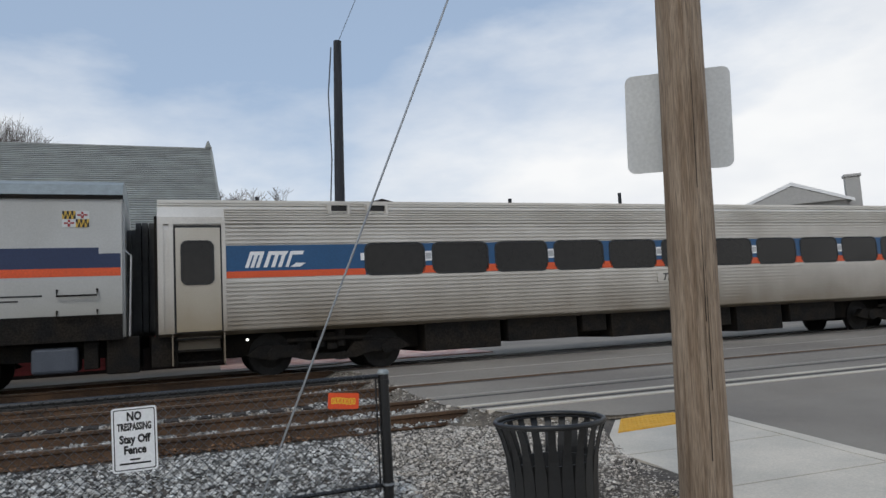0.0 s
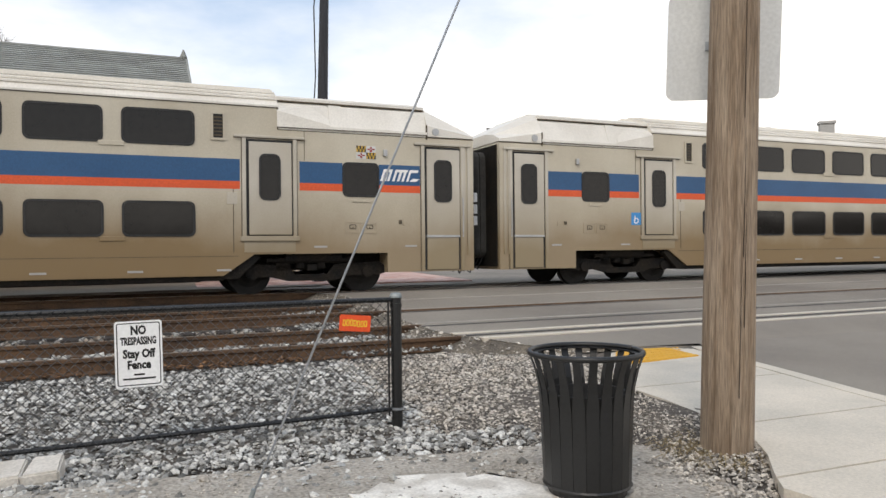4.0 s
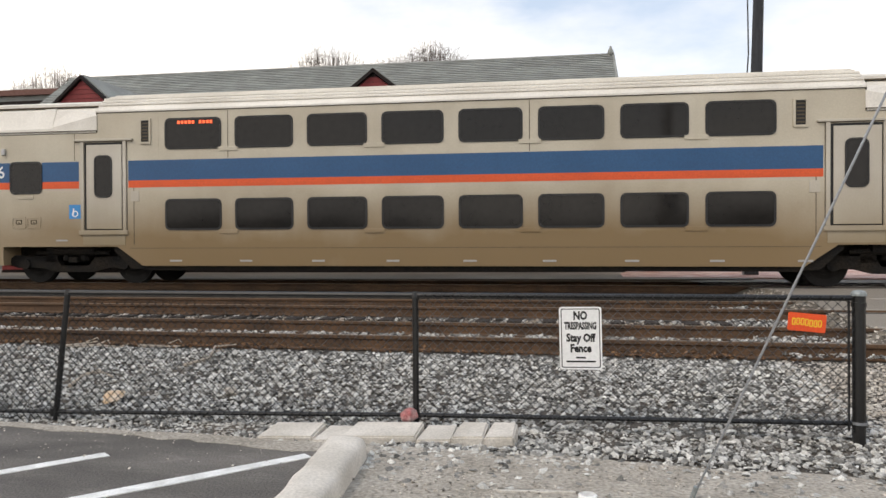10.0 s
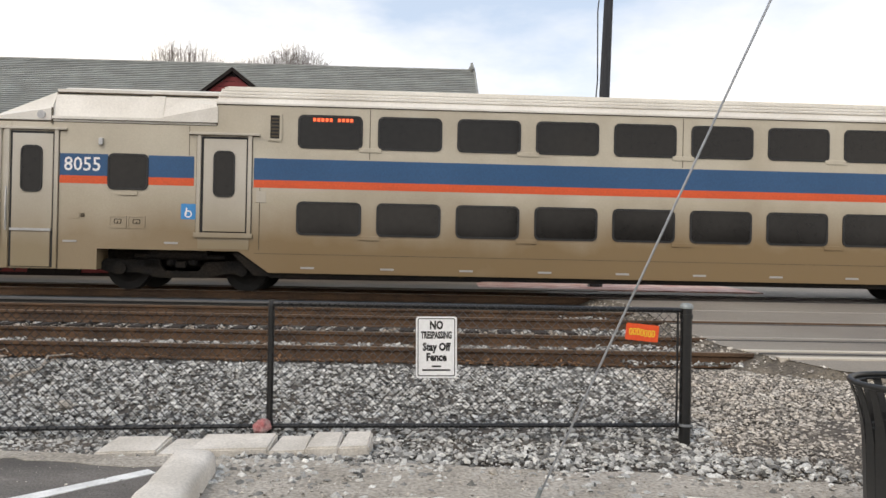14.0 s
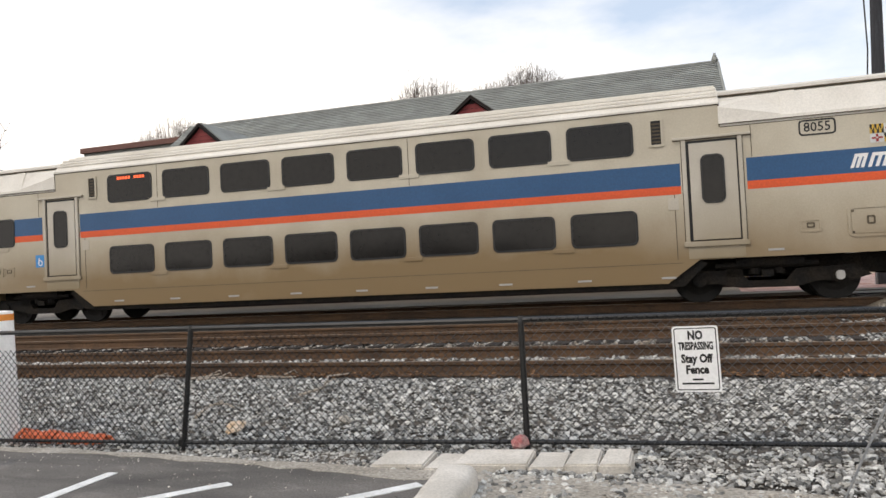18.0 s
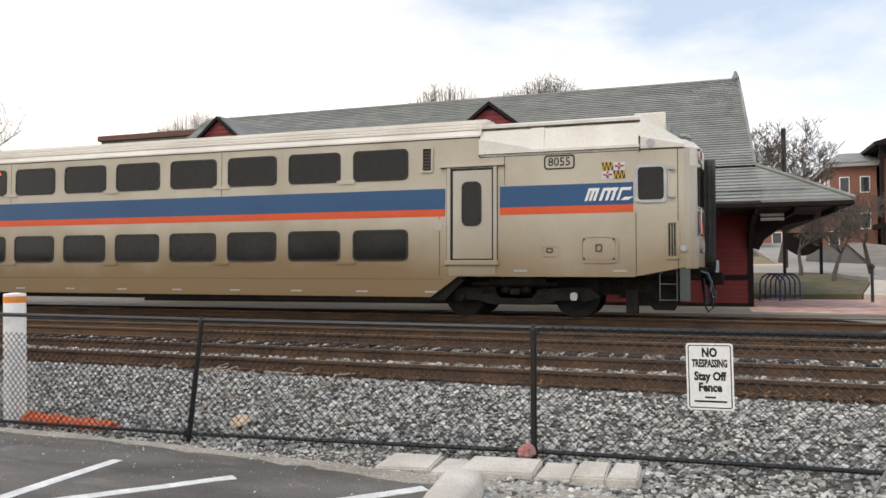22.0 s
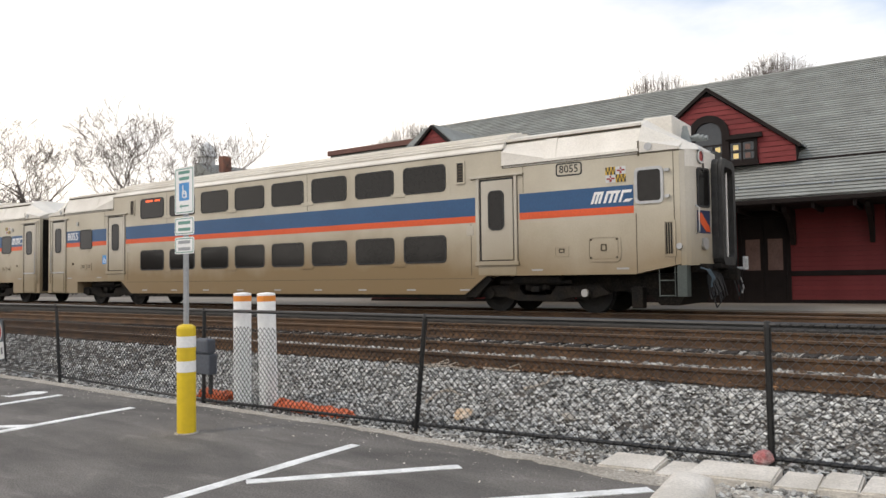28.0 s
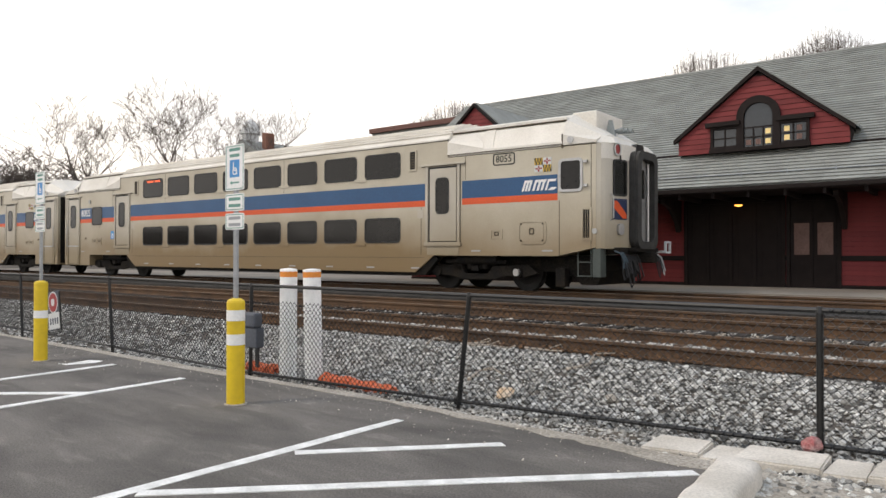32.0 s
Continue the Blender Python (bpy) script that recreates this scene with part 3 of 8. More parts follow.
def bogie(car, u, axles, base=1.25):
    """A truck frame with springs, brake gear and two wheelsets."""
    f = bmesh.new()
    for s in (-1, 1):
        prism(f, [(u - base - 0.55, 0.46), (u - base - 0.3, 0.66), (u - 0.5, 0.62), (u - 0.35, 0.42), (u + 0.35, 0.42), (u + 0.5, 0.62), (u + base + 0.3, 0.66), (u + base + 0.55, 0.46),
                  (u + base + 0.2, 0.36), (u + base - 0.35, 0.38), (u + 0.5, 0.28), (u - 0.5, 0.28), (u - base + 0.35, 0.38), (u - base - 0.2, 0.36)], "y", s * 1.2 - 0.08, s * 1.2 + 0.08)
        for d in (-0.22, 0.22):
            tube(f, [(u + d, s * 1.2, 0.55), (u + d, s * 1.2, 0.92)], 0.11, n=10)
        for d in (-base, base):
            tube(f, [(u + d, s * 1.12, 0.46), (u + d, s * 1.34, 0.46)], 0.13, n=12)
        box(f, u - 0.75, u - 0.45, s * 1.22 - 0.06, s * 1.22 + 0.06, 0.5, 0.78)
        tube(f, [(u - base + 0.3, s * 1.3, 0.72), (u + 0.9, s * 1.3, 0.72)], 0.045, n=8)
    box(f, u - 0.3, u + 0.3, -1.2, 1.2, 0.55, 0.86)
    t = part("truck", f, M["under"], car)
    for d in (-base, base):
        w = bmesh.new()
        for s in (-1, 1):
            tube(w, [(0, s * 0.7, 0), (0, s * 0.735, 0)], 0.485, n=28)
            tube(w, [(0, s * 0.735, 0), (0, s * 0.84, 0)], 0.455, n=28)
            tube(w, [(0, s * 0.84, 0), (0, s * 0.87, 0)], 0.3, 0.2, n=20)
            for k in range(4):
                a = math.pi * k / 2
                box(w, 0.34 * math.cos(a) - 0.03, 0.34 * math.cos(a) + 0.03, s * 0.84 - 0.012, s * 0.84 + 0.012, 0.34 * math.sin(a) - 0.03, 0.34 * math.sin(a) + 0.03)
        tube(w, [(0, -0.75, 0), (0, 0.75, 0)], 0.09, n=10)
        ax = part("wheelset", w, M["wheel"], car, at=pose(u + d, 0, 0.455))
        axles.append((ax, u + d))
    part("truck_pin", box(bmesh.new(), u - 0.1, u + 0.1, -1.36, -1.3, 0.5, 0.62), M["under"], t)


def slant_mark(car, u, h, w, ht, mat):
    """The operator's mark as plain slanted shapes."""
    k = w / 4.4
    mark = None
    for i, (a, b) in enumerate(((0, 0.28), (0.42, 0.7), (0.84, 1.12), (1.45, 1.75), (2.05, 2.35), (2.6, 2.9), (3.2, 3.45), (3.6, 4.4))):
        s = 0.35 * ht
        lo, hi = (-ht / 2, ht / 2) if i < 7 else (-ht / 2, -ht / 4)
        st_ = prism(bmesh.new(), [(u - w / 2 + a * k - s / 2, h + lo), (u - w / 2 + b * k - s / 2, h + lo), (u - w / 2 + b * k + s / 2, h + hi), (u - w / 2 + a * k + s / 2, h + hi)], "y", -W - 0.012, -W - 0.003)
        if mark is None:
            mark = part("slanted_mark", st_, mat, car, "white slanted mark of plain strokes")
        else:
            part("mark_stroke", st_, mat, mark)
    for q0, q1, p0, p1 in ((0.32, 0.5, 0.53, 0.33), (-0.12, 0.2, 0.24, -0.08), (-0.44, -0.26, -0.23, -0.41)):
        part("mark_stroke", prism(bmesh.new(), [(u + w * q0, h + ht * 0.27), (u + w * q1, h + ht * 0.27), (u + w * p0, h + ht / 2), (u + w * p1, h + ht / 2)], "y", -W - 0.0122, -W - 0.003), mat, mark)
    return mark


def state_flag(car, u, h, w, ht):
    f = part("flag_sticker", rect(u - w / 2, u + w / 2, h - ht / 2, h + ht / 2, -W - 0.008, -W), M["offwhite"], car, "small quartered flag sticker")
    y = -W - 0.011
    for qx, qz in ((-1, 1), (1, -1)):
        for k in range(6):
            a = u + (qx - 1) * w / 4 + w * k / 12
            c = h + (qz - 1) * ht / 4
            lean = ht * 0.12 * (1 if k % 2 else -1)
            part("flag_print", prism(bmesh.new(), [(a, c), (a + w / 12, c), (a + w / 12, c + ht / 4 + lean), (a, c + ht / 4 - lean)], "y", y, -W - 0.008), M["black" if k % 2 else "gold"], f)
            part("flag_print", prism(bmesh.new(), [(a, c + ht / 4 - lean), (a + w / 12, c + ht / 4 + lean), (a + w / 12, c + ht / 2), (a, c + ht / 2)], "y", y, -W - 0.008), M["gold" if k % 2 else "black"], f)
        a, c = u - (qx + 1) * w / 4, h + (qz - 1) * ht / 4
        for p0, p1, q0, q1 in ((0.12, 0.42, 0.4, 0.6), (0.4, 0.6, 0.08, 0.45), (0.58, 0.9, 0.42, 0.62), (0.42, 0.58, 0.6, 0.92)):
            part("flag_print", rect(a + w / 2 * p0, a + w / 2 * p1, c + ht / 2 * q0, c + ht / 2 * q1, y, -W - 0.008), M["maroon"], f)


def diaphragm(car, s, top=3.3):
    e = s * HALF
    bm = bmesh.new()
    for k in range(4):
        o, i = rounded(1.7 + 0.08 * (k % 2), top - 0.7, 0.22, 0, (top + 0.7) / 2), rounded(1.2, top - 1.2, 0.15, 0, (top + 0.95) / 2)
        ring(bm, o, i, "x", e + s * 0.1 * k, e + s * (0.1 * k + 0.094))
    d = part("diaphragm", bm, M["old_rubber"], car)
    for k in range(3):
        part("reflector_strip", rect(*sorted((e + s * 0.3, e + s * 0.35)), 1.5 + 0.28 * k, 1.72 + 0.28 * k, -0.92, -0.885), M["white"], d)
    h = bmesh.new()
    rnd = random.Random(3)
    for k in range(6):
        y0 = -0.75 + 0.2 * k + 0.05 * rnd.random()
        lo = 0.32 + 0.2 * rnd.random()
        tube(h, [(e, y0, 0.95), (e + s * 0.12, y0 + 0.02, lo + 0.2), (e + s * 0.2, y0 + 0.05, lo), (e + s * 0.3, y0 + 0.08, lo + 0.1), (e + s * 0.34, y0 + 0.1, 0.8)], 0.022, n=6)
    part("jumper_cables", h, M["cable"], car)
    c = bmesh.new()
    box(c, min(e, e + s * 0.34), max(e, e + s * 0.34), -0.16, 0.16, 0.7, 0.98, 0.03)
    part("coupler", c, M["under"], car)


def roof_ribs(u0, u1, ys):
    bm = bmesh.new()
    for y, h in ys:
        box(bm, u0, u1, y - 0.025, y + 0.025, h - 0.01, h + 0.025)
    return bm


def bilevel(number, axles, cab=False):
    car = thing("bilevel_coach", "cream double-deck passenger coach with blue and orange stripes" if not cab else "cream double-deck cab coach with blue and orange stripes", "train car", group="passenger train")
    ER = HALF if not cab else 12.3
    if not cab:
        right = [(7.0, 0.43), (7.62, 0.86), (10.5, 0.86), (10.5, 0.43), (ER, 0.43)]
    else:
        right = [(7.0, 0.43), (7.62, 0.88), (11.3, 0.88), (ER, 1.08)]
    prof = [(-HALF, 0.43), (-10.5, 0.43), (-10.5, 0.86), (-7.62, 0.86), (-7.0, 0.43)] + right + [(ER, 3.45), (8.12, 3.45), (8.12, 3.9), (-8.12, 3.9), (-8.12, 3.45), (-HALF, 3.45)]
    part("body", prism(bmesh.new(), prof, "y", -W, W), M["side"], car)
    # roofs
    r = bmesh.new()
    prism(r, [(-W + 0.0, 3.9), (-1.4, 4.1), (-1.2, 4.26), (-0.7, 4.42), (0, 4.47), (0.7, 4.42), (1.2, 4.26), (1.4, 4.1), (W, 3.9)], "x", -8.12, 8.12)
    part("roof", r, M["roof_white"], car)
    part("roof_rib", roof_ribs(-8.1, 8.1, [(-1.42, 4.08), (-1.33, 4.16), (-1.22, 4.25), (-1.0, 4.33), (-0.78, 4.4), (-0.5, 4.44), (-0.2, 4.46), (0.5, 4.44), (1.0, 4.33)]), M["roof_white"], car)
    part("gutter", rect(-8.12, 8.12, 3.9, 3.94, -W - 0.025, -W + 0.05), M["roof_white"], car)
    for s in (-1, 1):
        e = ER if s > 0 else HALF
        hd = bmesh.new()
        lo, hi = sorted((s * 8.1, s * 11.45))
        prism(hd, [(-W - 0.0, 3.45), (-W - 0.01, 3.55), (-1.36, 4.02), (-0.9, 4.28), (0.9, 4.28), (1.36, 4.02), (W, 3.55), (W, 3.45)], "x", lo, hi)
        part("roof_hood", hd, M["roof_white"], car)
        part("hood_ledge", rect(lo, hi, 3.5, 3.56, -W - 0.03, -W + 0.05), M["roof_white"], car)
        part("hood_top_rail", rect(lo, hi, 4.1, 4.16, -1.32, -1.2), M["roof_white"], car)
        # gusset between main roof and hood
        gm = bmesh.new()
        o = -W - 0.02
        gv = [gm.verts.new(p) for p in ((s * 8.1, o, 3.55), (s * 9.22, o, 3.55), (s * 9.22, o, 3.59), (s * 8.1, o, 3.84), (s * 8.1, -1.05, 4.24), (s * 9.1, -1.3, 4.06), (s * 8.1, -1.05, 3.55), (s * 9.22, -1.3, 3.55))]
        for ix in ((0, 1, 2, 3), (3, 2, 5, 4), (1, 7, 5, 2), (0, 3, 4, 6), (4, 5, 7, 6), (0, 6, 7, 1)):
            gm.faces.new([gv[q] for q in ix])
        part("gusset_flange", prism(bmesh.new(), [(-W - 0.012, 3.56), (-1.37, 4.05), (-1.33, 4.05), (-W + 0.03, 3.56)], "x", *sorted((s * 9.22, s * 9.5))), M["roof_white"], car)
        part("rail_seam", rect(lo, hi, 4.075, 4.1, -1.335, -1.2), M["seam"], car)
        part("roof_gusset", gm, M["roof_white"], car)
        # sloped end
        v = bmesh.new()
        A = [(s * 11.45, -W - 0.015, 3.47), (s * 11.45, -W - 0.015, 3.72), (s * 11.45, -1.3, 4.1), (s * 11.45, -0.9, 4.27), (s * 11.45, 0.9, 4.27), (s * 11.45, 1.3, 4.1), (s * 11.45, W, 3.72), (s * 11.45, W, 3.47)]
        B = [(s * e, -W - 0.01, 3.47), (s * e, -W - 0.01, 3.52), (s * e, -1.2, 3.66), (s * e, -0.8, 3.72), (s * e, 0.8, 3.72), (s * e, 1.2, 3.66), (s * e, W, 3.52), (s * e, W, 3.47)]
        va, vb = [v.verts.new(p) for p in A], [v.verts.new(p) for p in B]
        for i in range(8):
            v.faces.new((va[i], va[(i + 1) % 8], vb[(i + 1) % 8], vb[i]))
        v.faces.new(va), v.faces.new(vb)
        part("roof_end_slope", v, M["roof_white"], car)
        part("roof_lamp", prism(bmesh.new(), rounded(0.16, 0.16, 0.075, s * 11.66, 3.58), "y", -W - 0.04, -W), M["alu"], car)
    # windows
    for deck, h in (("upper", 3.375), ("lower", 1.575)):
        for k in range(8):
            window(car, -5.78 + 1.655 * k, h, 1.27, 0.63)
    # grab vents, panel joints, marker plates
    for k in (0, 2, 4, 6):
        part("vent_plate", box(bmesh.new(), -4.95 + 1.652 * k - 0.23, -4.95 + 1.652 * k + 0.23, -W - 0.02, -W, 2.97, 3.06, 0.006), M["side"], car)
        part("vent_plate", box(bmesh.new(), -4.95 + 1.652 * k - 0.22, -4.95 + 1.652 * k + 0.22, -W - 0.02, -W, 1.14, 1.23, 0.006), M["side"], car)
    for k in range(9):
        part("jacking_plate", rect(-6.2 + 1.652 * k - 0.14, -6.2 + 1.652 * k + 0.14, 0.525, 0.565, -W - 0.01, -W), M["siding"], car)
    part("skirt_seam", rect(-7.3, 7.3, 0.82, 0.83, -W - 0.004, -W), M["seam"], car)
    part("skirt_edge", rect(-7.0, 7.0, 0.33, 0.43, -W + 0.06, W - 0.06), M["under"], car)
    for s in (-1, 1):
        f = part("vent", ring(bmesh.new(), rounded(0.28, 0.57, 0.02, s * 6.92, 3.45), rounded(0.19, 0.48, 0.01, s * 6.92, 3.45), "y", -W - 0.03, -W), M["side"], car)
        part("vent_back", rect(s * 6.92 - 0.1, s * 6.92 + 0.1, 3.2, 3.7, -W - 0.006, -W), M["rubber"], f)
        for j in range(6):
            part("slat", rect(s * 6.92 - 0.1, s * 6.92 + 0.1, 3.25 + 0.072 * j, 3.28 + 0.072 * j, -W - 0.02, -W - 0.004), M["seam"], f)
    # doors
    doors = [(-7.94, 1.24, 3.17, 0.84, None), (7.94, 1.24, 3.17, 0.84, None), (-11.83, 0.46, 3.19, 0.78, 1.22)] + ([] if cab else [(11.83, 0.46, 3.19, 0.78, 1.22)])
    for u, a, b, w, sp in doors:
        side_door(car, u, a, b, w, True, sp)
    # stripes
    bands = [(-7.34, 7.34), (-9.49, -8.56), (-11.28, -10.31)] + ([(8.56, 11.32)] if cab else [(8.56, 9.49), (10.31, 11.28)])
    for a, b in bands:
        part("blue_stripe", rect(a, b, 2.35, 2.8, -W - 0.003, -W), M["blue"], car)
        part("orange_stripe", rect(a, b, 2.19, 2.35, -W - 0.003, -W), M["orange"], car)
    for s in (-1, 1):
        e = ER if s > 0 else HALF
        for n_, r_ in (("hood_seam", (s * 8.12, s * e, 3.435, 3.452)), ("slope_seam", (s * 11.43, s * 11.465, 3.4, 3.73)), ("upright_seam", (s * 8.1, s * 8.125, 3.45, 3.92)), ("upright_seam", (s * 7.2, s * 7.215, 0.9, 2.19)),
                        ("upright_seam", (s * 11.36, s * 11.375, 0.9, 2.18)), ("upright_seam", (s * 8.66, s * 8.672, 2.82, 3.44))):
            a, b = sorted(r_[:2])
            part(n_, rect(a, b, r_[2], r_[3], -W - (0.019 if n_ == "slope_seam" else 0.004), -W), M["seam"], car)
        part("hood_edge_seam", rect(*sorted((s * 8.1, s * 11.45)), 3.49, 3.503, -W - 0.031, -W), M["seam"], car)
    part("roof_seam", rect(-8.12, 8.12, 3.882, 3.9, -W - 0.004, -W), M["seam"], car)
    for k in range(9):
        part("drip_streak", rect(-6.606 + 1.652 * k - 0.012, -6.606 + 1.652 * k + 0.004, 2.82, 3.86, -W - 0.0025, -W), M["seam"] if k % 4 == 1 else M["side"], car)
    for u in (-9.9,) + (() if cab else (9.9,)):
        window(car, u, 2.45, 0.76, 0.68)
        part("window_sill", rect(u - 0.2, u + 0.2, 1.97, 2.05, -W - 0.02, -W), M["side"], car)
    if number:
        lettering("car_number", number, 0.4, M["white"], car, pose(-10.82, -W - 0.006, 2.575) @ FACING, 0.002, 0.95)
    # small fittings
    part("access_sticker", rect(-8.66 - 0.15, -8.66 + 0.15, 1.5, 1.82, -W - 0.006, -W), M["sticker_blue"], car, "blue wheelchair access sticker")
    w = bmesh.new()
    ring(w, rounded(0.15, 0.15, 0.07, -8.66, 1.61), rounded(0.1, 0.1, 0.045, -8.66, 1.61), "y", -W - 0.01, -W - 0.006)
    prism(w, [(-8.72, 1.6), (-8.69, 1.6), (-8.68, 1.74), (-8.71, 1.74)], "y", -W - 0.01, -W - 0.006)
    part("access_symbol", w, M["white"], car)
    for s in ((-1,) if cab else (-1, 1)):
        for d in (-0.19, 0.19):
            u = s * (9.9 + d)
            p = part("grille_panel", ring(bmesh.new(), rounded(0.36, 0.26, 0.02, u, 1.42), rounded(0.3, 0.2, 0.02, u, 1.42), "y", -W - 0.012, -W), M["side"], car)
            part("grille_slot", ring(bmesh.new(), rounded(0.15, 0.1, 0.02, u, 1.43), rounded(0.12, 0.07, 0.015, u, 1.43), "y", -W - 0.008, -W), M["seam"], p)
            part("grille_slat", rect(u - 0.012, u + 0.012, 1.385, 1.43, -W - 0.007, -W), M["seam"], p)
        part("socket", rect(s * 10.8 - 0.035, s * 10.8 + 0.035, 1.5, 1.58, -W - 0.02, -W), M["seam"], car)
        part("socket_cover", rect(s * 10.95 - 0.08, s * 10.95 + 0.08, 1.47, 1.6, -W - 0.012, -W), M["side"], car)
        part("side_lamp", box(bmesh.new(), s * 10.45 - 0.045, s * 10.45 + 0.045, -W - 0.06, -W, 2.98, 3.13, 0.015), M["alu"], car)
    for u in (-11.05, -9.0, 9.0, 11.05):
        part("jacking_plate", rect(u - 0.14, u + 0.14, 0.985, 1.025, -W - 0.01, -W), M["siding"], car)
    for s in (-1, 1):
        if not (cab and s > 0):
            part("panel_line", rect(s * 12.3 - 0.03, s * 12.3 + 0.03, 0.46, 3.4, -W - 0.012, -W), M["side"], car)
            for d in (12.36, 12.48):
                part("corner_post", rect(s * d - 0.03, s * d + 0.03, 0.8, 3.35, -W - 0.03, -W), M["door"], car)
            part("grab_rail", tube(bmesh.new(), [(s * 12.32, -W - 0.05, 1.2), (s * 12.32, -W - 0.07, 1.7), (s * 12.32, -W - 0.05, 2.1)], 0.015, n=6), M["alu"], car)
        part("fuel_door", box(bmesh.new(), s * 7.18 - 0.1, s * 7.18 + 0.1, -W - 0.012, -W, 1.88, 2.12, 0.004), M["door"], car)
    sign = part("destination_sign", rect(-6.2, -5.35, 3.5, 3.7, -W - 0.011, -W - 0.008), M["glass"], car)
    for k in range(10):
        if k != 5:
            led = bmesh.new()
            box(led, -6.14 + 0.085 * k, -6.08 + 0.085 * k, -W - 0.014, -W - 0.012, 3.59, 3.66)
            part("led_letter", led, M["led"], sign)
    # underframe
    for s in (-1, 1):
        bogie(car, s * 8.85, axles)
        part("air_tank", tube(bmesh.new(), [(s * 8.3, -1.25, 0.78), (s * 9.5, -1.25, 0.78)], 0.13, n=12), M["under"], car)
        part("bogie_recess", rect(min(s * 7.4, s * 12.2), max(s * 7.4, s * 12.2), 0.5, 0.86, -0.95, 0.95), M["under"], car)
        part("well_corner", prism(bmesh.new(), [(s * 6.95, 0.36), (s * 7.0, 0.5), (s * 7.6, 0.88), (s * 7.75, 0.8), (s * 7.3, 0.36)], "y", -W + 0.05, -W + 0.2), M["under"], car)
    diaphragm(car, -1)
    for s in (-1, 1):
        if cab and s > 0:
            continue
        en = rect(*sorted((s * HALF, s * (HALF + 0.03))), 0.5, 3.4, -1.4, 1.4)
        part("end_wall", en, M["under"], car)
    if not cab:
        diaphragm(car, 1)
        slant_mark(car, 10.8, 2.57, 0.84, 0.26, M["white"])
        state_flag(car, 10.02, 3.05, 0.44, 0.28)
        return car
    # cab end
    slant_mark(car, 10.83, 2.57, 0.88, 0.26, M["white"])
    state_flag(car, 10.93, 3.05, 0.46, 0.34)
    plate = part("number_plate", ring(bmesh.new(), rounded(0.64, 0.3, 0.07, 9.83, 3.27), rounded(0.58, 0.24, 0.05, 9.83, 3.27), "y", -W - 0.008, -W), M["black"], car)
    lettering("plate_number", number, 0.25, M["black"], plate, pose(9.83, -W - 0.005, 3.27) @ FACING, 0.002, 0.95)
    cw = part("cab_window", ring(bmesh.new(), rounded(0.62, 0.78, 0.1, 11.66, 2.76), rounded(0.5, 0.66, 0.07, 11.66, 2.76), "y", -W - 0.025, -W), M["alu"], car)
    part("pane", prism(bmesh.new(), rounded(0.52, 0.68, 0.07, 11.66, 2.76), "y", -W - 0.012, -W), M["glass"], cw)
    hp = part("access_hatch", ring(bmesh.new(), rounded(0.78, 0.58, 0.12, 10.63, 1.45), rounded(0.68, 0.48, 0.1, 10.63, 1.45), "y", -W - 0.018, -W), M["side"], car)
    part("hatch_lid", prism(bmesh.new(), rounded(0.64, 0.44, 0.09, 10.63, 1.45), "y", -W - 0.012, -W), M["side"], hp)
    part("hatch_handle", ring(bmesh.new(), rounded(0.14, 0.16, 0.03, 10.63, 1.47), rounded(0.08, 0.1, 0.02, 10.63, 1.47), "y", -W - 0.025, -W - 0.01), M["seam"], hp)
    for sx in (-1, 1):
        for sz in (-1, 1):
            part("hatch_latch", rect(10.63 + sx * 0.3 - 0.022, 10.63 + sx * 0.3 + 0.022, 1.45 + sz * 0.2 - 0.022, 1.45 + sz * 0.2 + 0.022, -W - 0.024, -W - 0.01), M["seam"], hp)
    part("small_hatch", ring(bmesh.new(), rounded(0.36, 0.24, 0.02, 9.62, 1.42), rounded(0.3, 0.18, 0.02, 9.62, 1.42), "y", -W - 0.012, -W), M["side"], car)
    part("grille_slot", ring(bmesh.new(), rounded(0.14, 0.1, 0.02, 9.62, 1.43), rounded(0.09, 0.05, 0.015, 9.62, 1.43), "y", -W - 0.01, -W), M["seam"], car)
    lv = part("louvre", ring(bmesh.new(), rounded(0.26, 0.76, 0.02, 12.07, 1.62), rounded(0.18, 0.68, 0.015, 12.07, 1.62), "y", -W - 0.025, -W), M["side"], car)
    for k in range(3):
        part("slat", rect(12.0 + 0.05 * k, 12.02 + 0.05 * k, 1.3, 1.94, -W - 0.02, -W), M["under"], lv)
    for h in (2.5, 3.05):
        part("mirror_bracket", rect(12.0, 12.1, h - 0.03, h + 0.03, -W - 0.06, -W), M["alu"], car)
    part("cab_seam", rect(12.17, 12.185, 1.05, 3.44, -W - 0.004, -W), M["seam"], car)
    # end face: rounded corner, slanted panels with window, diaphragm, lamps
    half = [(12.29, -1.515), (12.4, -1.49), (12.48, -1.42), (12.53, -1.3), (12.7, -0.6)]
    outline = half + [(x, -y) for x, y in reversed(half)]
    part("end_face", prism(bmesh.new(), outline, "z", 1.05, 3.44), M["door"], car)
    brow = [(x + 0.006, y) for x, y in half[1:]]
    part("white_brow", prism(bmesh.new(), brow + [(x, -y) for x, y in reversed(brow)], "z", 3.1, 3.46), M["roof_white"], car)
    nose = bmesh.new()
    va = [nose.verts.new(p) for p in ((12.29, -1.5, 3.46), (12.29, 1.5, 3.46), (12.29, 1.2, 3.68), (12.29, -1.2, 3.68))]
    vb = [nose.verts.new(p) for p in ((12.62, -1.2, 3.46), (12.62, 1.2, 3.46), (12.5, 1.05, 3.62), (12.5, -1.05, 3.62))]
    nose.faces.new(va), nose.faces.new(vb)
    for i in range(4):
        nose.faces.new((va[i], va[(i + 1) % 4], vb[(i + 1) % 4], vb[i]))
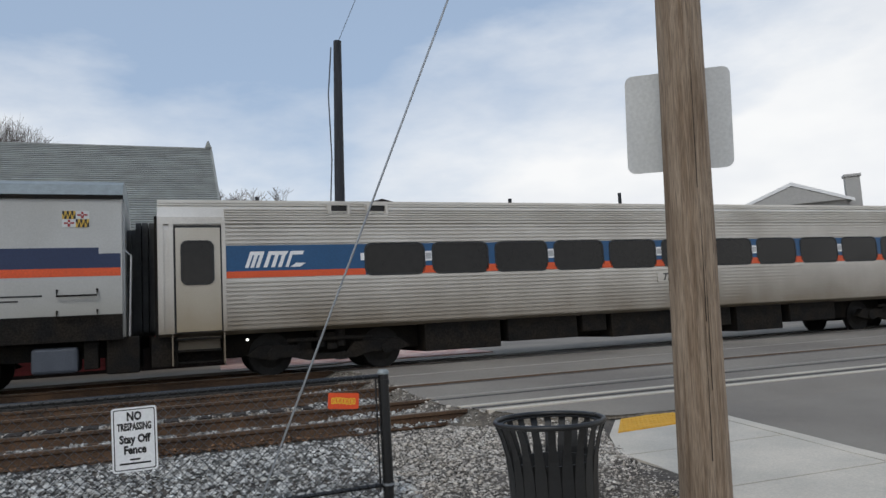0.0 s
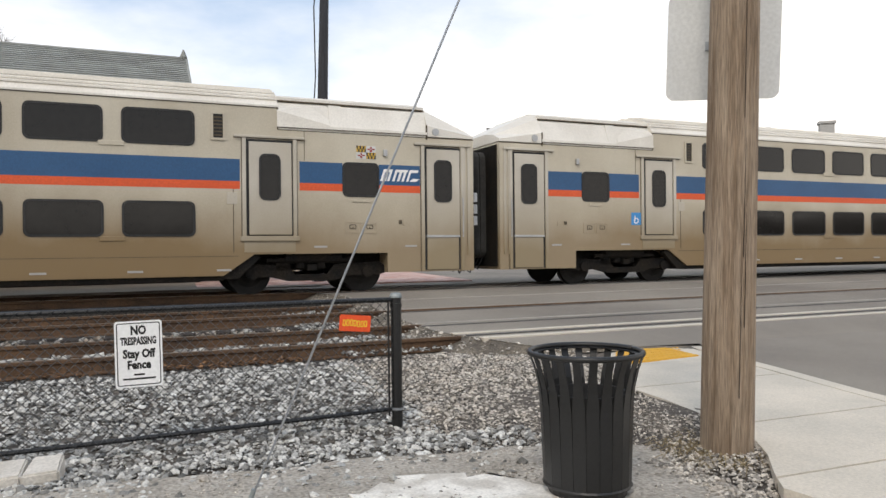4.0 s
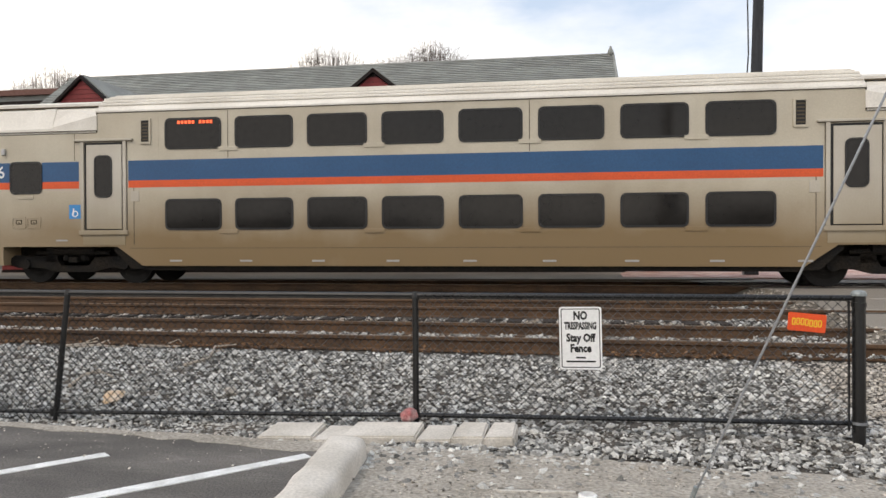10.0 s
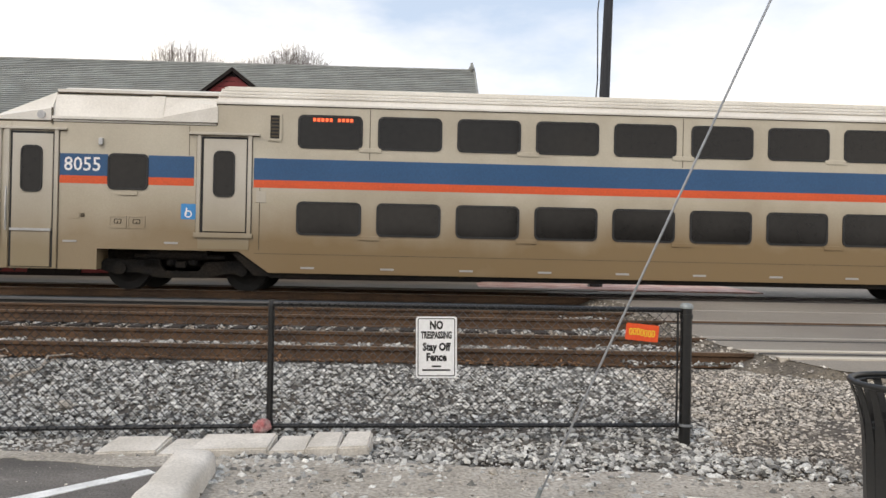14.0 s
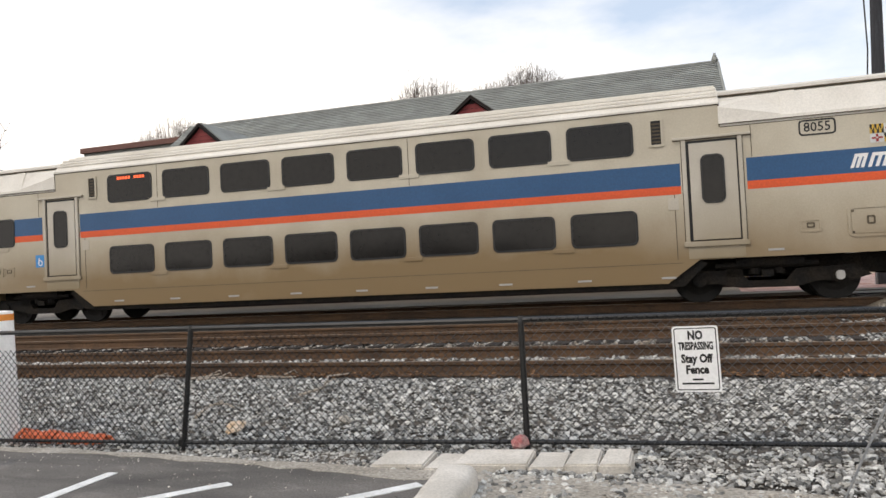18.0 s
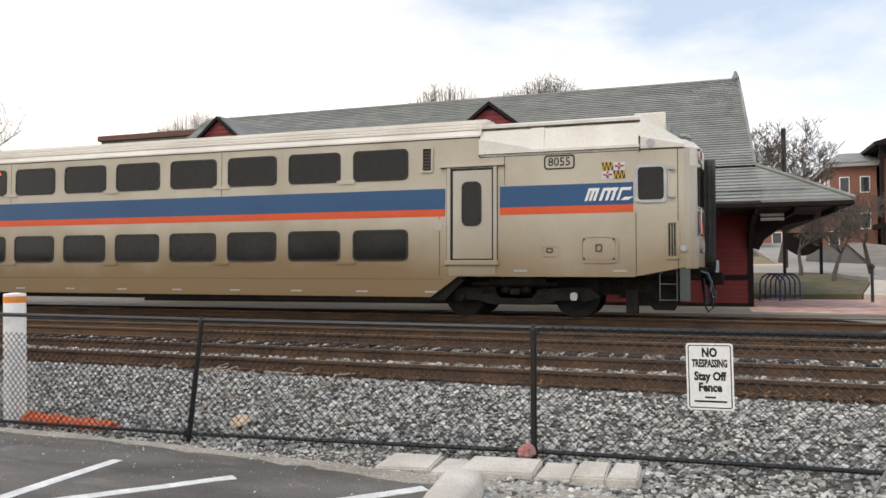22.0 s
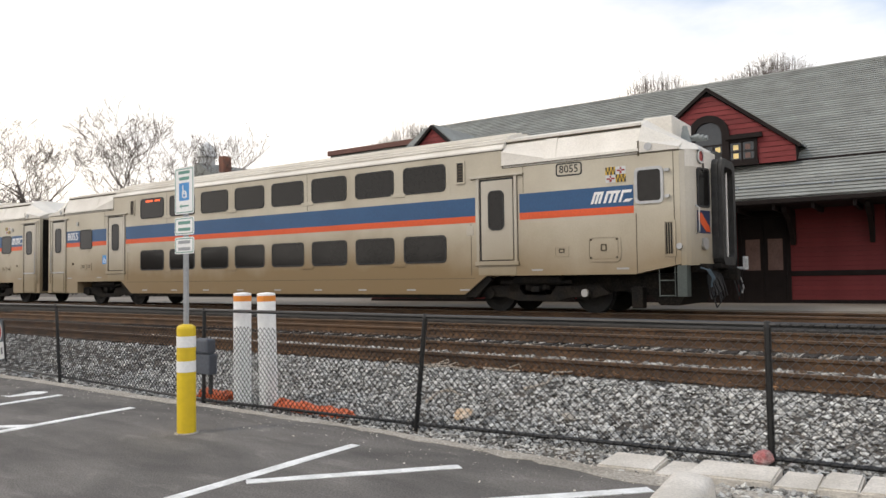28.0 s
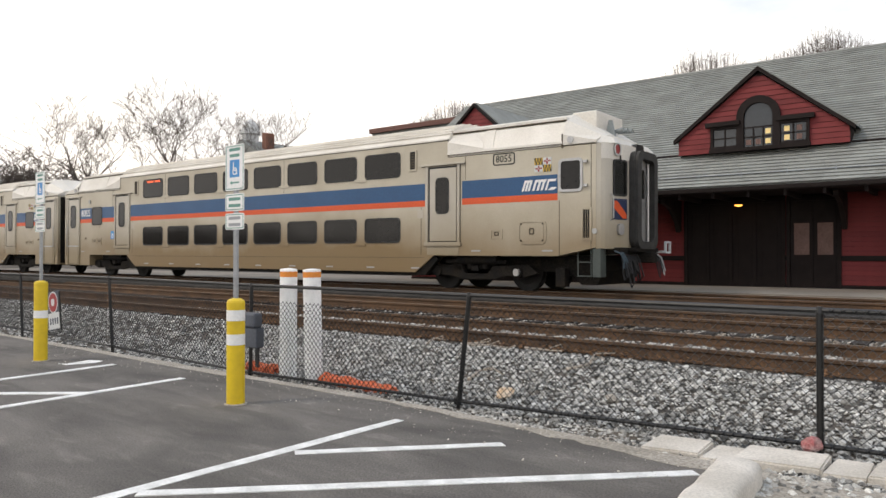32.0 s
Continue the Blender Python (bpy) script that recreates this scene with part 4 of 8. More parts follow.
    part("nose_cap", nose, M["roof_white"], car)
    for s in (-1, 1):
        face = pose(12.615, s * 0.95, 0, 0, 0, s * 13.6)
        ew = part("end_window", ring(bmesh.new(), rounded(0.5, 0.84, 0.08, 0, 2.68), rounded(0.42, 0.76, 0.06, 0, 2.68), "x", -0.02, 0.03), M["rubber"], car, at=face)
        part("pane", prism(bmesh.new(), rounded(0.44, 0.78, 0.06, 0, 2.68), "x", -0.02, 0.015), M["glass"], ew)
        part("lamp_ring", ring(bmesh.new(), rounded(0.24, 0.3, 0.11, s * 0.12, 3.33), rounded(0.17, 0.22, 0.08, s * 0.12, 3.33), "x", -0.02, 0.05), M["alu"], car, at=face)
        part("marker_lamp", prism(bmesh.new(), rounded(0.18, 0.23, 0.085, s * 0.12, 3.33), "x", -0.02, 0.03), M["maroon"], car, "unlit red marker lamp", at=face)
        part("head_lamp", prism(bmesh.new(), rounded(0.2, 0.26, 0.09, 0.0, 1.5), "x", -0.02, 0.06), M["alu"], car, at=face)
        part("wiper", rect(0.02, 0.035, 3.02, 3.2, -0.02, 0.02), M["black"], car, at=face)
        part("end_handrail", tube(bmesh.new(), [(0.0, s * 0.32, 1.7), (0.08, s * 0.32, 1.75), (0.08, s * 0.32, 2.25), (0.0, s * 0.32, 2.3)], 0.016, n=6), M["alu"], car, at=face)
        st = part("end_stripe", rect(-0.01, 0.012, 1.72, 2.2, -0.26, 0.26), M["navy"], car, at=face)
        part("chevron", prism(bmesh.new(), [(-0.24, 2.15), (-0.1, 2.15), (0.24, 1.85), (0.24, 1.75), (0.1, 1.75), (-0.24, 2.0)], "x", 0.012, 0.015), M["orange"], st)
    dph = bmesh.new()
    for k in range(3):
        ring(dph, rounded(1.22 + 0.05 * (k % 2), 2.3, 0.24, 0, 2.2), rounded(0.8, 1.95, 0.16, 0, 2.2), "x", 12.69 + 0.08 * k, 12.765 + 0.08 * k)
    part("end_diaphragm", dph, M["old_rubber"], car)
    part("end_door", box(bmesh.new(), 12.69, 12.75, -0.4, 0.4, 1.1, 3.15, 0.02), M["alu"], car)
    part("door_window", prism(bmesh.new(), rounded(0.36, 0.7, 0.06, 0, 2.6), "x", 12.74, 12.76), M["glass"], car)
    for y in (-0.3, 0.3):
        part("door_rail", tube(bmesh.new(), [(12.8, y, 1.2), (12.8, y, 3.1)], 0.025, n=6), M["alu"], car)
    part("number_box", prism(bmesh.new(), rounded(0.46, 0.19, 0.06, 0, 3.45), "x", 12.6, 12.72), M["black"], car)
    part("corner_lamp", prism(bmesh.new(), rounded(0.12, 0.12, 0.05, 12.27, 1.45), "y", -W - 0.03, -W), M["alu"], car)
    part("roof_pod", box(bmesh.new(), 11.3, 11.95, -0.75, 0.75, 3.85, 4.36, 0.03), M["roof_white"], car)
    hn = bmesh.new()
    for k in range(3):
        tube(hn, [(12.1, -0.2 + 0.16 * k, 3.9), (12.38 + 0.05 * k, -0.2 + 0.16 * k, 3.92)], 0.025, 0.06, n=10)
    prism(hn, [(11.98, 3.7), (12.25, 3.7), (12.14, 4.16), (12.06, 4.16)], "y", -0.35, -0.28)
    part("horn", hn, M["greybox"], car)
    ld = bmesh.new()
    for x in (11.82, 12.15):
        tube(ld, [(x, -1.46, 1.02), (x, -1.46, 0.4)], 0.014, n=6)
    for h in (0.42, 0.74):
        tube(ld, [(11.82, -1.46, h), (12.15, -1.46, h)], 0.014, n=6)
    part("step_ladder", ld, M["green_grey"], car)
    part("corner_box", box(bmesh.new(), 12.2, 12.4, -1.5, -1.2, 0.4, 1.06, 0.01), M["green_grey"], car)
    part("pilot", prism(bmesh.new(), [(11.0, 0.9), (12.2, 0.9), (12.3, 0.55), (12.1, 0.2), (11.7, 0.2), (11.5, 0.42), (11.0, 0.45)], "y", -1.05, 1.05), M["under"], car)
    part("brake_hanger", box(bmesh.new(), 11.15, 11.4, -1.3, -1.05, 0.14, 0.6, 0.02), M["under"], car)
    part("buffer_beam", box(bmesh.new(), 12.3, 12.72, -1.15, 1.15, 0.92, 1.08, 0.02), M["under"], car)
    cb = bmesh.new()
    rnd = random.Random(5)
    for k in range(8):
        y0 = -1.1 + 0.13 * k
        lo = 0.15 + 0.3 * rnd.random()
        tube(cb, [(12.68, y0, 0.98), (12.78, y0, 0.8), (12.82 + 0.08 * rnd.random(), y0 + 0.06, lo + 0.1), (12.76, y0 + 0.12, lo), (12.7, y0 + 0.18, lo + 0.12), (12.66, y0 + 0.18, 0.85)], 0.02, n=6)
    tagged(part("jumper_cable", cb, M["cable"], car), kind="stuff")
    for k in range(3):
        y0 = -1.2 + 0.09 * k
        part("blue_hose", tube(bmesh.new(), [(12.6, y0, 1.0), (12.74, y0, 0.95), (12.82, y0 + 0.05, 0.78), (12.78, y0 + 0.1, 0.6)], 0.018, n=6), M["bluehose"], car)
    part("coupler", box(bmesh.new(), 12.66, 13.1, -0.15, 0.15, 0.72, 0.98, 0.04), M["under"], car)
    part("gate_bracket", ring(bmesh.new(), rounded(0.34, 0.3, 0.03, 1.0, 1.1), rounded(0.25, 0.21, 0.02, 1.0, 1.1), "x", 13.0, 13.05), M["offwhite"], car)
    part("gate_arm", box(bmesh.new(), 12.66, 13.02, 0.84, 0.9, 0.96, 1.02, 0.008), M["offwhite"], car)
    part("end_sill", box(bmesh.new(), 12.6, 12.9, -0.72, 0.72, 0.98, 1.08, 0.02), M["under"], car)
    for k, (y0, lo) in enumerate(((0.62, 0.35), (0.78, 0.5), (0.9, 0.42))):
        part("air_hose", tube(bmesh.new(), [(12.7, y0, 1.0), (12.9, y0, 0.85), (12.98, y0 + 0.05, lo + 0.12), (12.93, y0 + 0.14, lo), (12.85, y0 + 0.2, lo + 0.2), (12.76, y0 + 0.18, 0.92)], 0.018, n=6), M["offwhite" if k == 2 else "cable"], car)
    part("truck_cap", prism(bmesh.new(), rounded(0.15, 0.17, 0.06, 10.1, 0.47), "y", -1.4, -1.33), M["siding"], car)
    return car


def coach(axles):
    """Single-deck fluted stainless coach."""
    car = thing("single_deck_coach", "fluted stainless steel single-deck coach with blue and orange band", "train car", group="passenger train")
    E = 12.26
    body = [(-W, 1.0), (-W, 3.1), (-1.46, 3.35), (-1.3, 3.6), (-0.95, 3.78), (-0.5, 3.86), (0, 3.88), (0.5, 3.86), (0.95, 3.78), (1.3, 3.6), (1.46, 3.35), (W, 3.1), (W, 1.0), (1.3, 0.92), (-1.3, 0.92)]
    part("body", prism(bmesh.new(), body, "x", -E, E), M["steel_side"], car)
    for k in range(6):
        part("flute", rect(-10.95, 10.95, 2.8 + 0.085 * k, 2.84 + 0.085 * k, -W - 0.03, -W + 0.01), M["steel_side"], car)
    for k in range(5):
        part("flute", rect(-10.95, 10.95, 3.3 + 0.06 * k, 3.33 + 0.06 * k, -1.53 + 0.035 * k, -1.48 + 0.035 * k), M["steel_side"], car)
    for k in range(12):
        part("flute", rect(-10.95, 10.95, 1.03 + 0.087 * k, 1.068 + 0.087 * k, -W - 0.03, -W + 0.01), M["steel_side"], car)
    part("roof_rib", roof_ribs(-E, E, [(-1.22, 3.66), (-1.05, 3.74), (-0.85, 3.8), (-0.6, 3.85), (-0.3, 3.875), (0.5, 3.86)]), M["steel_side"], car)
    part("band", rect(-10.95, 10.95, 2.08, 2.76, -W - 0.006, -W), M["blue"], car)
    for a, b in ((-10.95, -7.98), (9.32, 10.95)):
        part("orange_band", rect(a, b, 2.08, 2.22, -W - 0.01, -W), M["orange"], car)
    us = [-7.28 + 1.59 * k for k in range(11)]
    for u in us:
        window(car, u, 2.42, 1.36, 0.66, 0.14)
    for i, (a, b) in enumerate(zip(us, us[1:])):
        u = (a + b) / 2
        part("orange_wedge", prism(bmesh.new(), [(u - 0.17, 2.08), (u + 0.17, 2.08), (u + 0.1, 2.25), (u - 0.1, 2.25)], "y", -W - 0.014, -W), M["orange"], car)
        if i % 2 == 0:
            st = part("notice_sticker", rect(u - 0.09, u + 0.09, 2.36, 2.58, -W - 0.013, -W), M["white"], car)
            part("notice_print", rect(u - 0.07, u + 0.07, 2.4, 2.54, -W - 0.015, -W - 0.012), M["alu"], st)
    slant_mark(car, -9.93, 2.46, 1.15, 0.34, M["white"])
    part("label_sticker", rect(-8.0 - 0.08, -8.0 + 0.04, 2.4, 2.56, -W - 0.013, -W), M["white"], car)
    plate = part("number_plate", rect(0.19 - 0.42, 0.19 + 0.42, 1.68, 1.9, -W - 0.034, -W), M["steel_side"], car)
    lettering("car_number", "7795", 0.26, M["black"], plate, pose(0.19, -W - 0.036, 1.79) @ FACING, 0.002, 1.0, 0.025)
    for s in (-1, 1):
        u = s * 11.5
        side_door(car, u, 1.0, 3.14, 0.84, False, None, "door", 0.6, 0.86, 0.085)
        part("end_panel", rect(*sorted((s * 11.0, s * E)), 3.22, 3.36, -W - 0.02, -W), M["steel_side"], car)
        for d in (10.98, 12.0, 12.19):
            part("corner_post", rect(s * d - 0.04, s * d + 0.04, 1.0, 3.3, -W - 0.03, -W), M["steel_side"], car)
        for k in range(3):
            part("step", box(bmesh.new(), u - 0.44, u + 0.44, -W + 0.1 * (2 - k), -W + 0.1 * (2 - k) + 0.3, 0.38 + 0.24 * k, 0.42 + 0.24 * k), M["under"], car)
            part("step_riser", box(bmesh.new(), u - 0.44, u + 0.44, -W + 0.1 * (2 - k) + 0.28, -W + 0.1 * (2 - k) + 0.3, 0.38 + 0.24 * k, 0.64 + 0.24 * k), M["steel_side"], car)
        part("end_wall", rect(*sorted((s * E, s * (E + 0.06))), 0.95, 3.4, -1.4, 1.4), M["under"], car)
        part("end_sill", box(bmesh.new(), *sorted((s * 11.9, s * 12.4)), -1.35, 1.35, 0.34, 0.96, 0.02), M["under"], car)
        for e in (-0.5, 0.5):
            part("step_sheet", rect(u + e - 0.012, u + e + 0.012, 0.36, 1.0, -W + 0.02, -1.0), M["steel_side"], car)
        part("step_well", rect(u - 0.52, u + 0.52, 0.36, 1.0, -1.12, -0.7), M["under"], car)
        bogie(car, s * 8.75, axles)
        part("side_light", prism(bmesh.new(), rounded(0.05, 0.05, 0.022, s * 10.55, 0.8), "y", -1.5, -1.46), M["headlight"], car)
        hb = bmesh.new()
        for k in range(3):
            ring(hb, rounded(1.15 + 0.06 * (k % 2), 2.4, 0.15, 0, 2.2), rounded(0.85, 2.1, 0.1, 0, 2.2), "x", *sorted((s * (E + 0.06 + 0.13 * k), s * (E + 0.17 + 0.13 * k))))
        part("diaphragm", hb, M["old_rubber"], car)
    for u in (-8.5, -7.62, 9.4):
        hw = part("roof_hatch", ring(bmesh.new(), rounded(0.5, 0.3, 0.05, u, 3.55), rounded(0.36, 0.18, 0.03, u, 3.55), "y", -1.46, -1.2), M["steel_side"], car)
        part("hatch_glass", rect(u - 0.18, u + 0.18, 3.46, 3.64, -1.4, -1.2), M["glass"], hw)
    for a, b, lo in ((-6.6, -4.7, 0.3), (-4.5, -2.6, 0.4), (-2.45, -1.75, 0.52), (-1.6, 0.6, 0.34), (0.7, 2.2, 0.45), (2.4, 4.0, 0.26), (4.3, 6.0, 0.42)):
        part("equipment_box", box(bmesh.new(), a, b, -1.35, 1.2, lo, 0.95, 0.02), M["under"], car)
    part("center_sill", rect(-12.1, 12.1, 0.42, 0.94, -0.8, 0.8), M["under"], car)
    part("small_panel", rect(-10.55, -10.3, 1.6, 1.72, -W - 0.02, -W), M["steel_side"], car)
    return car


def locomotive(axles):
    """Rear half of the diesel at the head of the train."""
    car = thing("locomotive", "grey diesel locomotive with navy and orange stripes", "locomotive", group="passenger train")
    E = 13.0
    part("body", prism(bmesh.new(), [(-9.0, 0.95), (E, 0.95), (E, 3.8), (-9.0, 3.8)], "y", -W, W), M["loco_side"], car)
    part("roof", prism(bmesh.new(), [(-W - 0.02, 3.78), (-1.3, 4.05), (-0.8, 4.2), (0.8, 4.2), (1.3, 4.05), (W + 0.02, 3.78)], "x", -9.0, E + 0.02), M["greybox"], car)
    part("roof_edge", rect(-9.0, E + 0.03, 3.72, 3.8, -W - 0.04, -W), M["under"], car)
    part("navy_stripe", rect(-9.0, E - 0.42, 2.36, 2.76, -W - 0.004, -W), M["navy"], car)
    part("orange_stripe", rect(-9.0, E - 0.03, 2.2, 2.36, -W - 0.004, -W), M["orange"], car)
    part("stripe_end", rect(E - 0.42, E - 0.03, 2.36, 2.64, -W - 0.004, -W), M["navy"], car)
    part("dark_sill", rect(-9.0, E, 0.95, 1.45, -W - 0.006, -W), M["under"], car)
    for h in (1.95, 1.55):
        part("grab_iron", tube(bmesh.new(), [(11.85, -W - 0.01, h), (11.85, -W - 0.07, h - 0.12), (12.55, -W - 0.07, h - 0.12), (12.55, -W - 0.01, h)], 0.02, n=6), M["under"], car)
    state_flag(car, 12.18, 3.32, 0.47, 0.32)
    part("fine_print", rect(9.0, 11.6, 1.83, 1.86, -W - 0.006, -W), M["black"], car)
    part("fine_print", rect(9.0, 11.2, 1.74, 1.77, -W - 0.006, -W), M["black"], car)
    part("end_wall", rect(E, E + 0.05, 1.0, 3.7, -1.4, 1.4), M["loco_side"], car)
    part("end_rail", tube(bmesh.new(), [(E + 0.12, -1.4, 1.0), (E + 0.16, -1.4, 2.6), (E + 0.05, -1.4, 2.7)], 0.02, n=6), M["alu"], car)
    part("side_tank", box(bmesh.new(), 11.4, 12.2, -1.45, -0.6, 0.36, 0.85, 0.06), M["box_grey"], car)
    part("brake_box", box(bmesh.new(), 12.3, 12.55, -1.4, -0.9, 0.4, 0.95, 0.02), M["under"], car)
    part("underframe", rect(-9.0, 12.9, 0.6, 0.95, -1.1, 1.1), M["under"], car)
    part("rear_pilot", box(bmesh.new(), 12.7, 13.3, -1.4, 1.4, 0.28, 1.0, 0.03), M["under"], car)
    part("fuel_tank", prism(bmesh.new(), [(-1.4, 0.25), (1.4, 0.25), (1.5, 0.5), (1.45, 0.95), (-1.45, 0.95), (-1.5, 0.5)], "x", -3.0, 4.5), M["under"], car)
    bogie(car, 8.9, axles, 1.4)
    bogie(car, -6.0, axles, 1.4)
    part("coupler", box(bmesh.new(), E, E + 0.45, -0.15, 0.15, 0.72, 0.98, 0.04), M["under"], car)
    hb = bmesh.new()
    for k in range(2):
        ring(hb, rounded(1.1, 2.3, 0.15, 0, 2.1), rounded(0.8, 2.0, 0.1, 0, 2.1), "x", E + 0.05 + 0.1 * k, E + 0.14 + 0.1 * k)
    part("diaphragm", hb, M["old_rubber"], car)
    return car


AXLES = []  # (car index, part, place along the car)
CARS = []
for index, make in ((-1, locomotive), (0, coach), (1, lambda a: bilevel("8015", a)), (2, lambda a: bilevel("", a)), (3, lambda a: bilevel("8026", a)), (4, lambda a: bilevel("8055", a, True))):
    found = []
    CARS.append((index, make(found)))
    AXLES += [(a, u) for a, u in found]


# ---- ground ----
def hill(x, y):
    """The street climbs beyond the plaza."""
    return 0.075 * max(0.0, min(y, 110.0) - 28.0) * (1 - min(1.0, max(0.0, (x - 15.0) / 25.0)))


def ground_z(x, y):
    """Flat lot, ballast shoulder up to the track bed, level beyond."""
    t = min(1.0, max(0.0, (y - 5.0) / 3.2))
    u = min(1.0, max(0.0, (y - 11.0) / 4.5))
    z = -0.03 + 0.095 * t * t * (3 - 2 * t) + 0.14 * u * u * (3 - 2 * u) + hill(x, y)
    if x < 1.0 and 4.85 < y < 8.0:
        k = min(1.0, (y - 4.85) / 0.45) * min(1.0, (8.0 - y) / 1.2)
        z -= k * 0.135 * min(1.0, (1.0 - x) / 9.0)
    if 3.2 < x < 7.5 and 3.0 < y < 8.0:
        k = min(1.0, (x - 3.2) / 0.8) * min(1.0, y - 3.0) * min(1.0, max(0.0, (5.3 - x) / 0.5))
        z = max(z, -0.03 + 0.092 * k)
    return z


def sheet(name, xs, ys, zf, mat, label, category, kind="structure"):
    verts = [(x, y, zf(x, y)) for y in ys for x in xs]
    n = len(xs)
    faces = [(j * n + i, j * n + i + 1, (j + 1) * n + i + 1, (j + 1) * n + i) for j in range(len(ys) - 1) for i in range(n - 1)]
    ob = raw(name, verts, faces, mat)
    for p in ob.data.polygons:
        p.use_smooth = True
    return tagged(ob, label, category, kind=kind)


def span(a, b, n):
    return [a + (b - a) * i / n for i in range(n + 1)]


near_y = span(4.0, 8.6, 66)
sheet("ground", [-1500, -200, -60] + span(-24, 12, 140) + [15, 27, 40, 60, 200, 1500], [-1200, -60, 0] + near_y + span(9, 28, 19) + [40, 60, 80, 110, 250, 2500],
      lambda x, y: ground_z(x, y) + (0.02 * noise.noise((x * 1.3, y * 1.3, 0)) if 4.6 < y < 8 and abs(x) < 23 else 0), M["bed"], "grey crushed stone ground beside and under the tracks", "ground")


def slab(name, outline, z0, z1, mat, label, category, bevel=0.0):
    bm = prism(bmesh.new(), outline, "z", z0, z1)
    return single(name, bm, mat, label, category, kind="structure")


slab("parking_lot", [(-60, -40), (-1.22, -40), (-1.22, 3.2), (-1.3, 4.68), (-2.4, 4.8), (-4.6, 4.92), (-8, 4.86), (-16, 4.84), (-60, 4.6)], -0.2, 0.0, M["asphalt"], "dark asphalt parking lot with white painted stripes", "pavement")


def edge_wobble(pts, seed, amp, n):
    rnd = random.Random(seed)
    out = []
    for (x0, y0), (x1, y1) in zip(pts, pts[1:] + pts[:1]):
        for k in range(n):
            out.append((x0 + (x1 - x0) * k / n + amp * (rnd.random() - 0.5), y0 + (y1 - y0) * k / n + amp * (rnd.random() - 0.5)))
    return out


slab("gravel_strip", edge_wobble([(-1.2, -30), (3.2, -30), (3.3, 2.6), (3.4, 4.2), (2.6, 4.55), (0.4, 4.78), (-1.2, 4.85), (-4.6, 5.02), (-9, 5.0), (-16, 4.97), (-16, 4.8), (-8, 4.83), (-4.6, 4.9), (-2.6, 4.76), (-1.3, 4.6)], 3, 0.07, 9), -0.2, 0.004, M["dirt"], "grey packed gravel and dirt strip beside the lot", "ground")
spill = edge_wobble([(1.22, 3.5), (1.3, 3.98), (1.7, 4.2), (2.1, 4.06), (2.38, 3.7), (2.3, 3.0), (1.5, 2.9)], 8, 0.12, 6)
slab("white_spill", spill, -0.01, 0.012, M["spill"], "dried white spill on the gravel", "stain")
slab("white_spill", edge_wobble([(0.9, 3.3), (0.95, 3.75), (1.1, 3.8), (1.12, 3.3)], 9, 0.1, 5), -0.01, 0.0105, M["spill"], "dried white spill on the gravel", "stain")
slab("chalk_mark", edge_wobble([(-0.32, 4.1), (0.1, 4.14), (0.12, 4.11), (-0.3, 4.07)], 4, 0.03, 5), -0.01, 0.0102, M["spill"], "faded white mark on the gravel", "mark")
slab("paint_remnant", edge_wobble([(-9.5, 4.03), (-9.42, 4.1), (-9.52, 4.42), (-9.3, 4.5), (-9.22, 4.36), (-9.32, 4.05)], 3, 0.03, 6), -0.01, 0.0035, M["line"], "ragged leftover of white line paint", "stain")
slab("orange_mark", [(-0.1, 3.62), (0.5, 4.0), (0.54, 3.96), (-0.04, 3.58)], -0.01, 0.009, M["tactile"], "faded orange utility paint line on gravel", "mark")

# painted stripes
def stripe(a, b, w=0.1, lift=0.004):
    d = (Vector(b) - Vector(a)).normalized()
    n = Vector((-d.y, d.x)) * w / 2
    pts = [Vector(a) + n, Vector(b) + n, Vector(b) - n, Vector(a) - n]
    k = 10
    out = [pts[0].lerp(pts[1], i / k) for i in range(k + 1)] + [pts[2].lerp(pts[3], i / k) for i in range(k + 1)]
    rnd = random.Random(int(abs(a[0]) * 100))
    slab("parking_stripe", [(p.x + 0.012 * (rnd.random() - 0.5), p.y + 0.012 * (rnd.random() - 0.5)) for p in out], -0.01, lift, M["line"], "white painted parking stripe on asphalt", "road marking")


for k, (a, b) in enumerate((((-4.03, 4.45), (-3.88, -2.0)), ((-2.92, 4.35), (-3.9, 3.25)), ((-1.59, 4.54), (-3.9, 2.12)), ((-1.45, 3.2), (-3.84, 0.7)), ((-7.29, 4.43), (-6.7, -2.0)), ((-8.88, 4.44), (-8.2, -2.0)),
             ((-7.2, 3.34), (-8.45, 2.27)))):
    stripe(a, b, 0.1, 0.004 + 0.0009 * k)

# street and crossing on the +x side
def road_z(x, y):
    t = min(1.0, max(0.0, (y - 7.0) / 1.6))
    u = min(1.0, max(0.0, (y - 10.5) / 5.0))
    return max(0.02 + 0.22 * t * t * (3 - 2 * t) + 0.18 * u * u * (3 - 2 * u) + hill(x, y), ground_z(x, y) + 0.03)


def road_left(y):
    edge = [(-60, 6.4), (-20, 6.0), (0, 5.7), (3.2, 5.8), (4.7, 6.06), (5.5, 6.25), (6.34, 6.43), (6.97, 6.57), (7.66, 6.8), (7.72, 5.5), (8.0, 4.5), (8.45, 4.05), (9.2, 3.8), (11, 3.85), (13, 3.9), (15.2, 3.75), (16.2, 3.4), (17.6, 2.7), (20, 2.6), (300, 2.6)]
    return float(np.interp(y, [e[0] for e in edge], [e[1] for e in edge]))


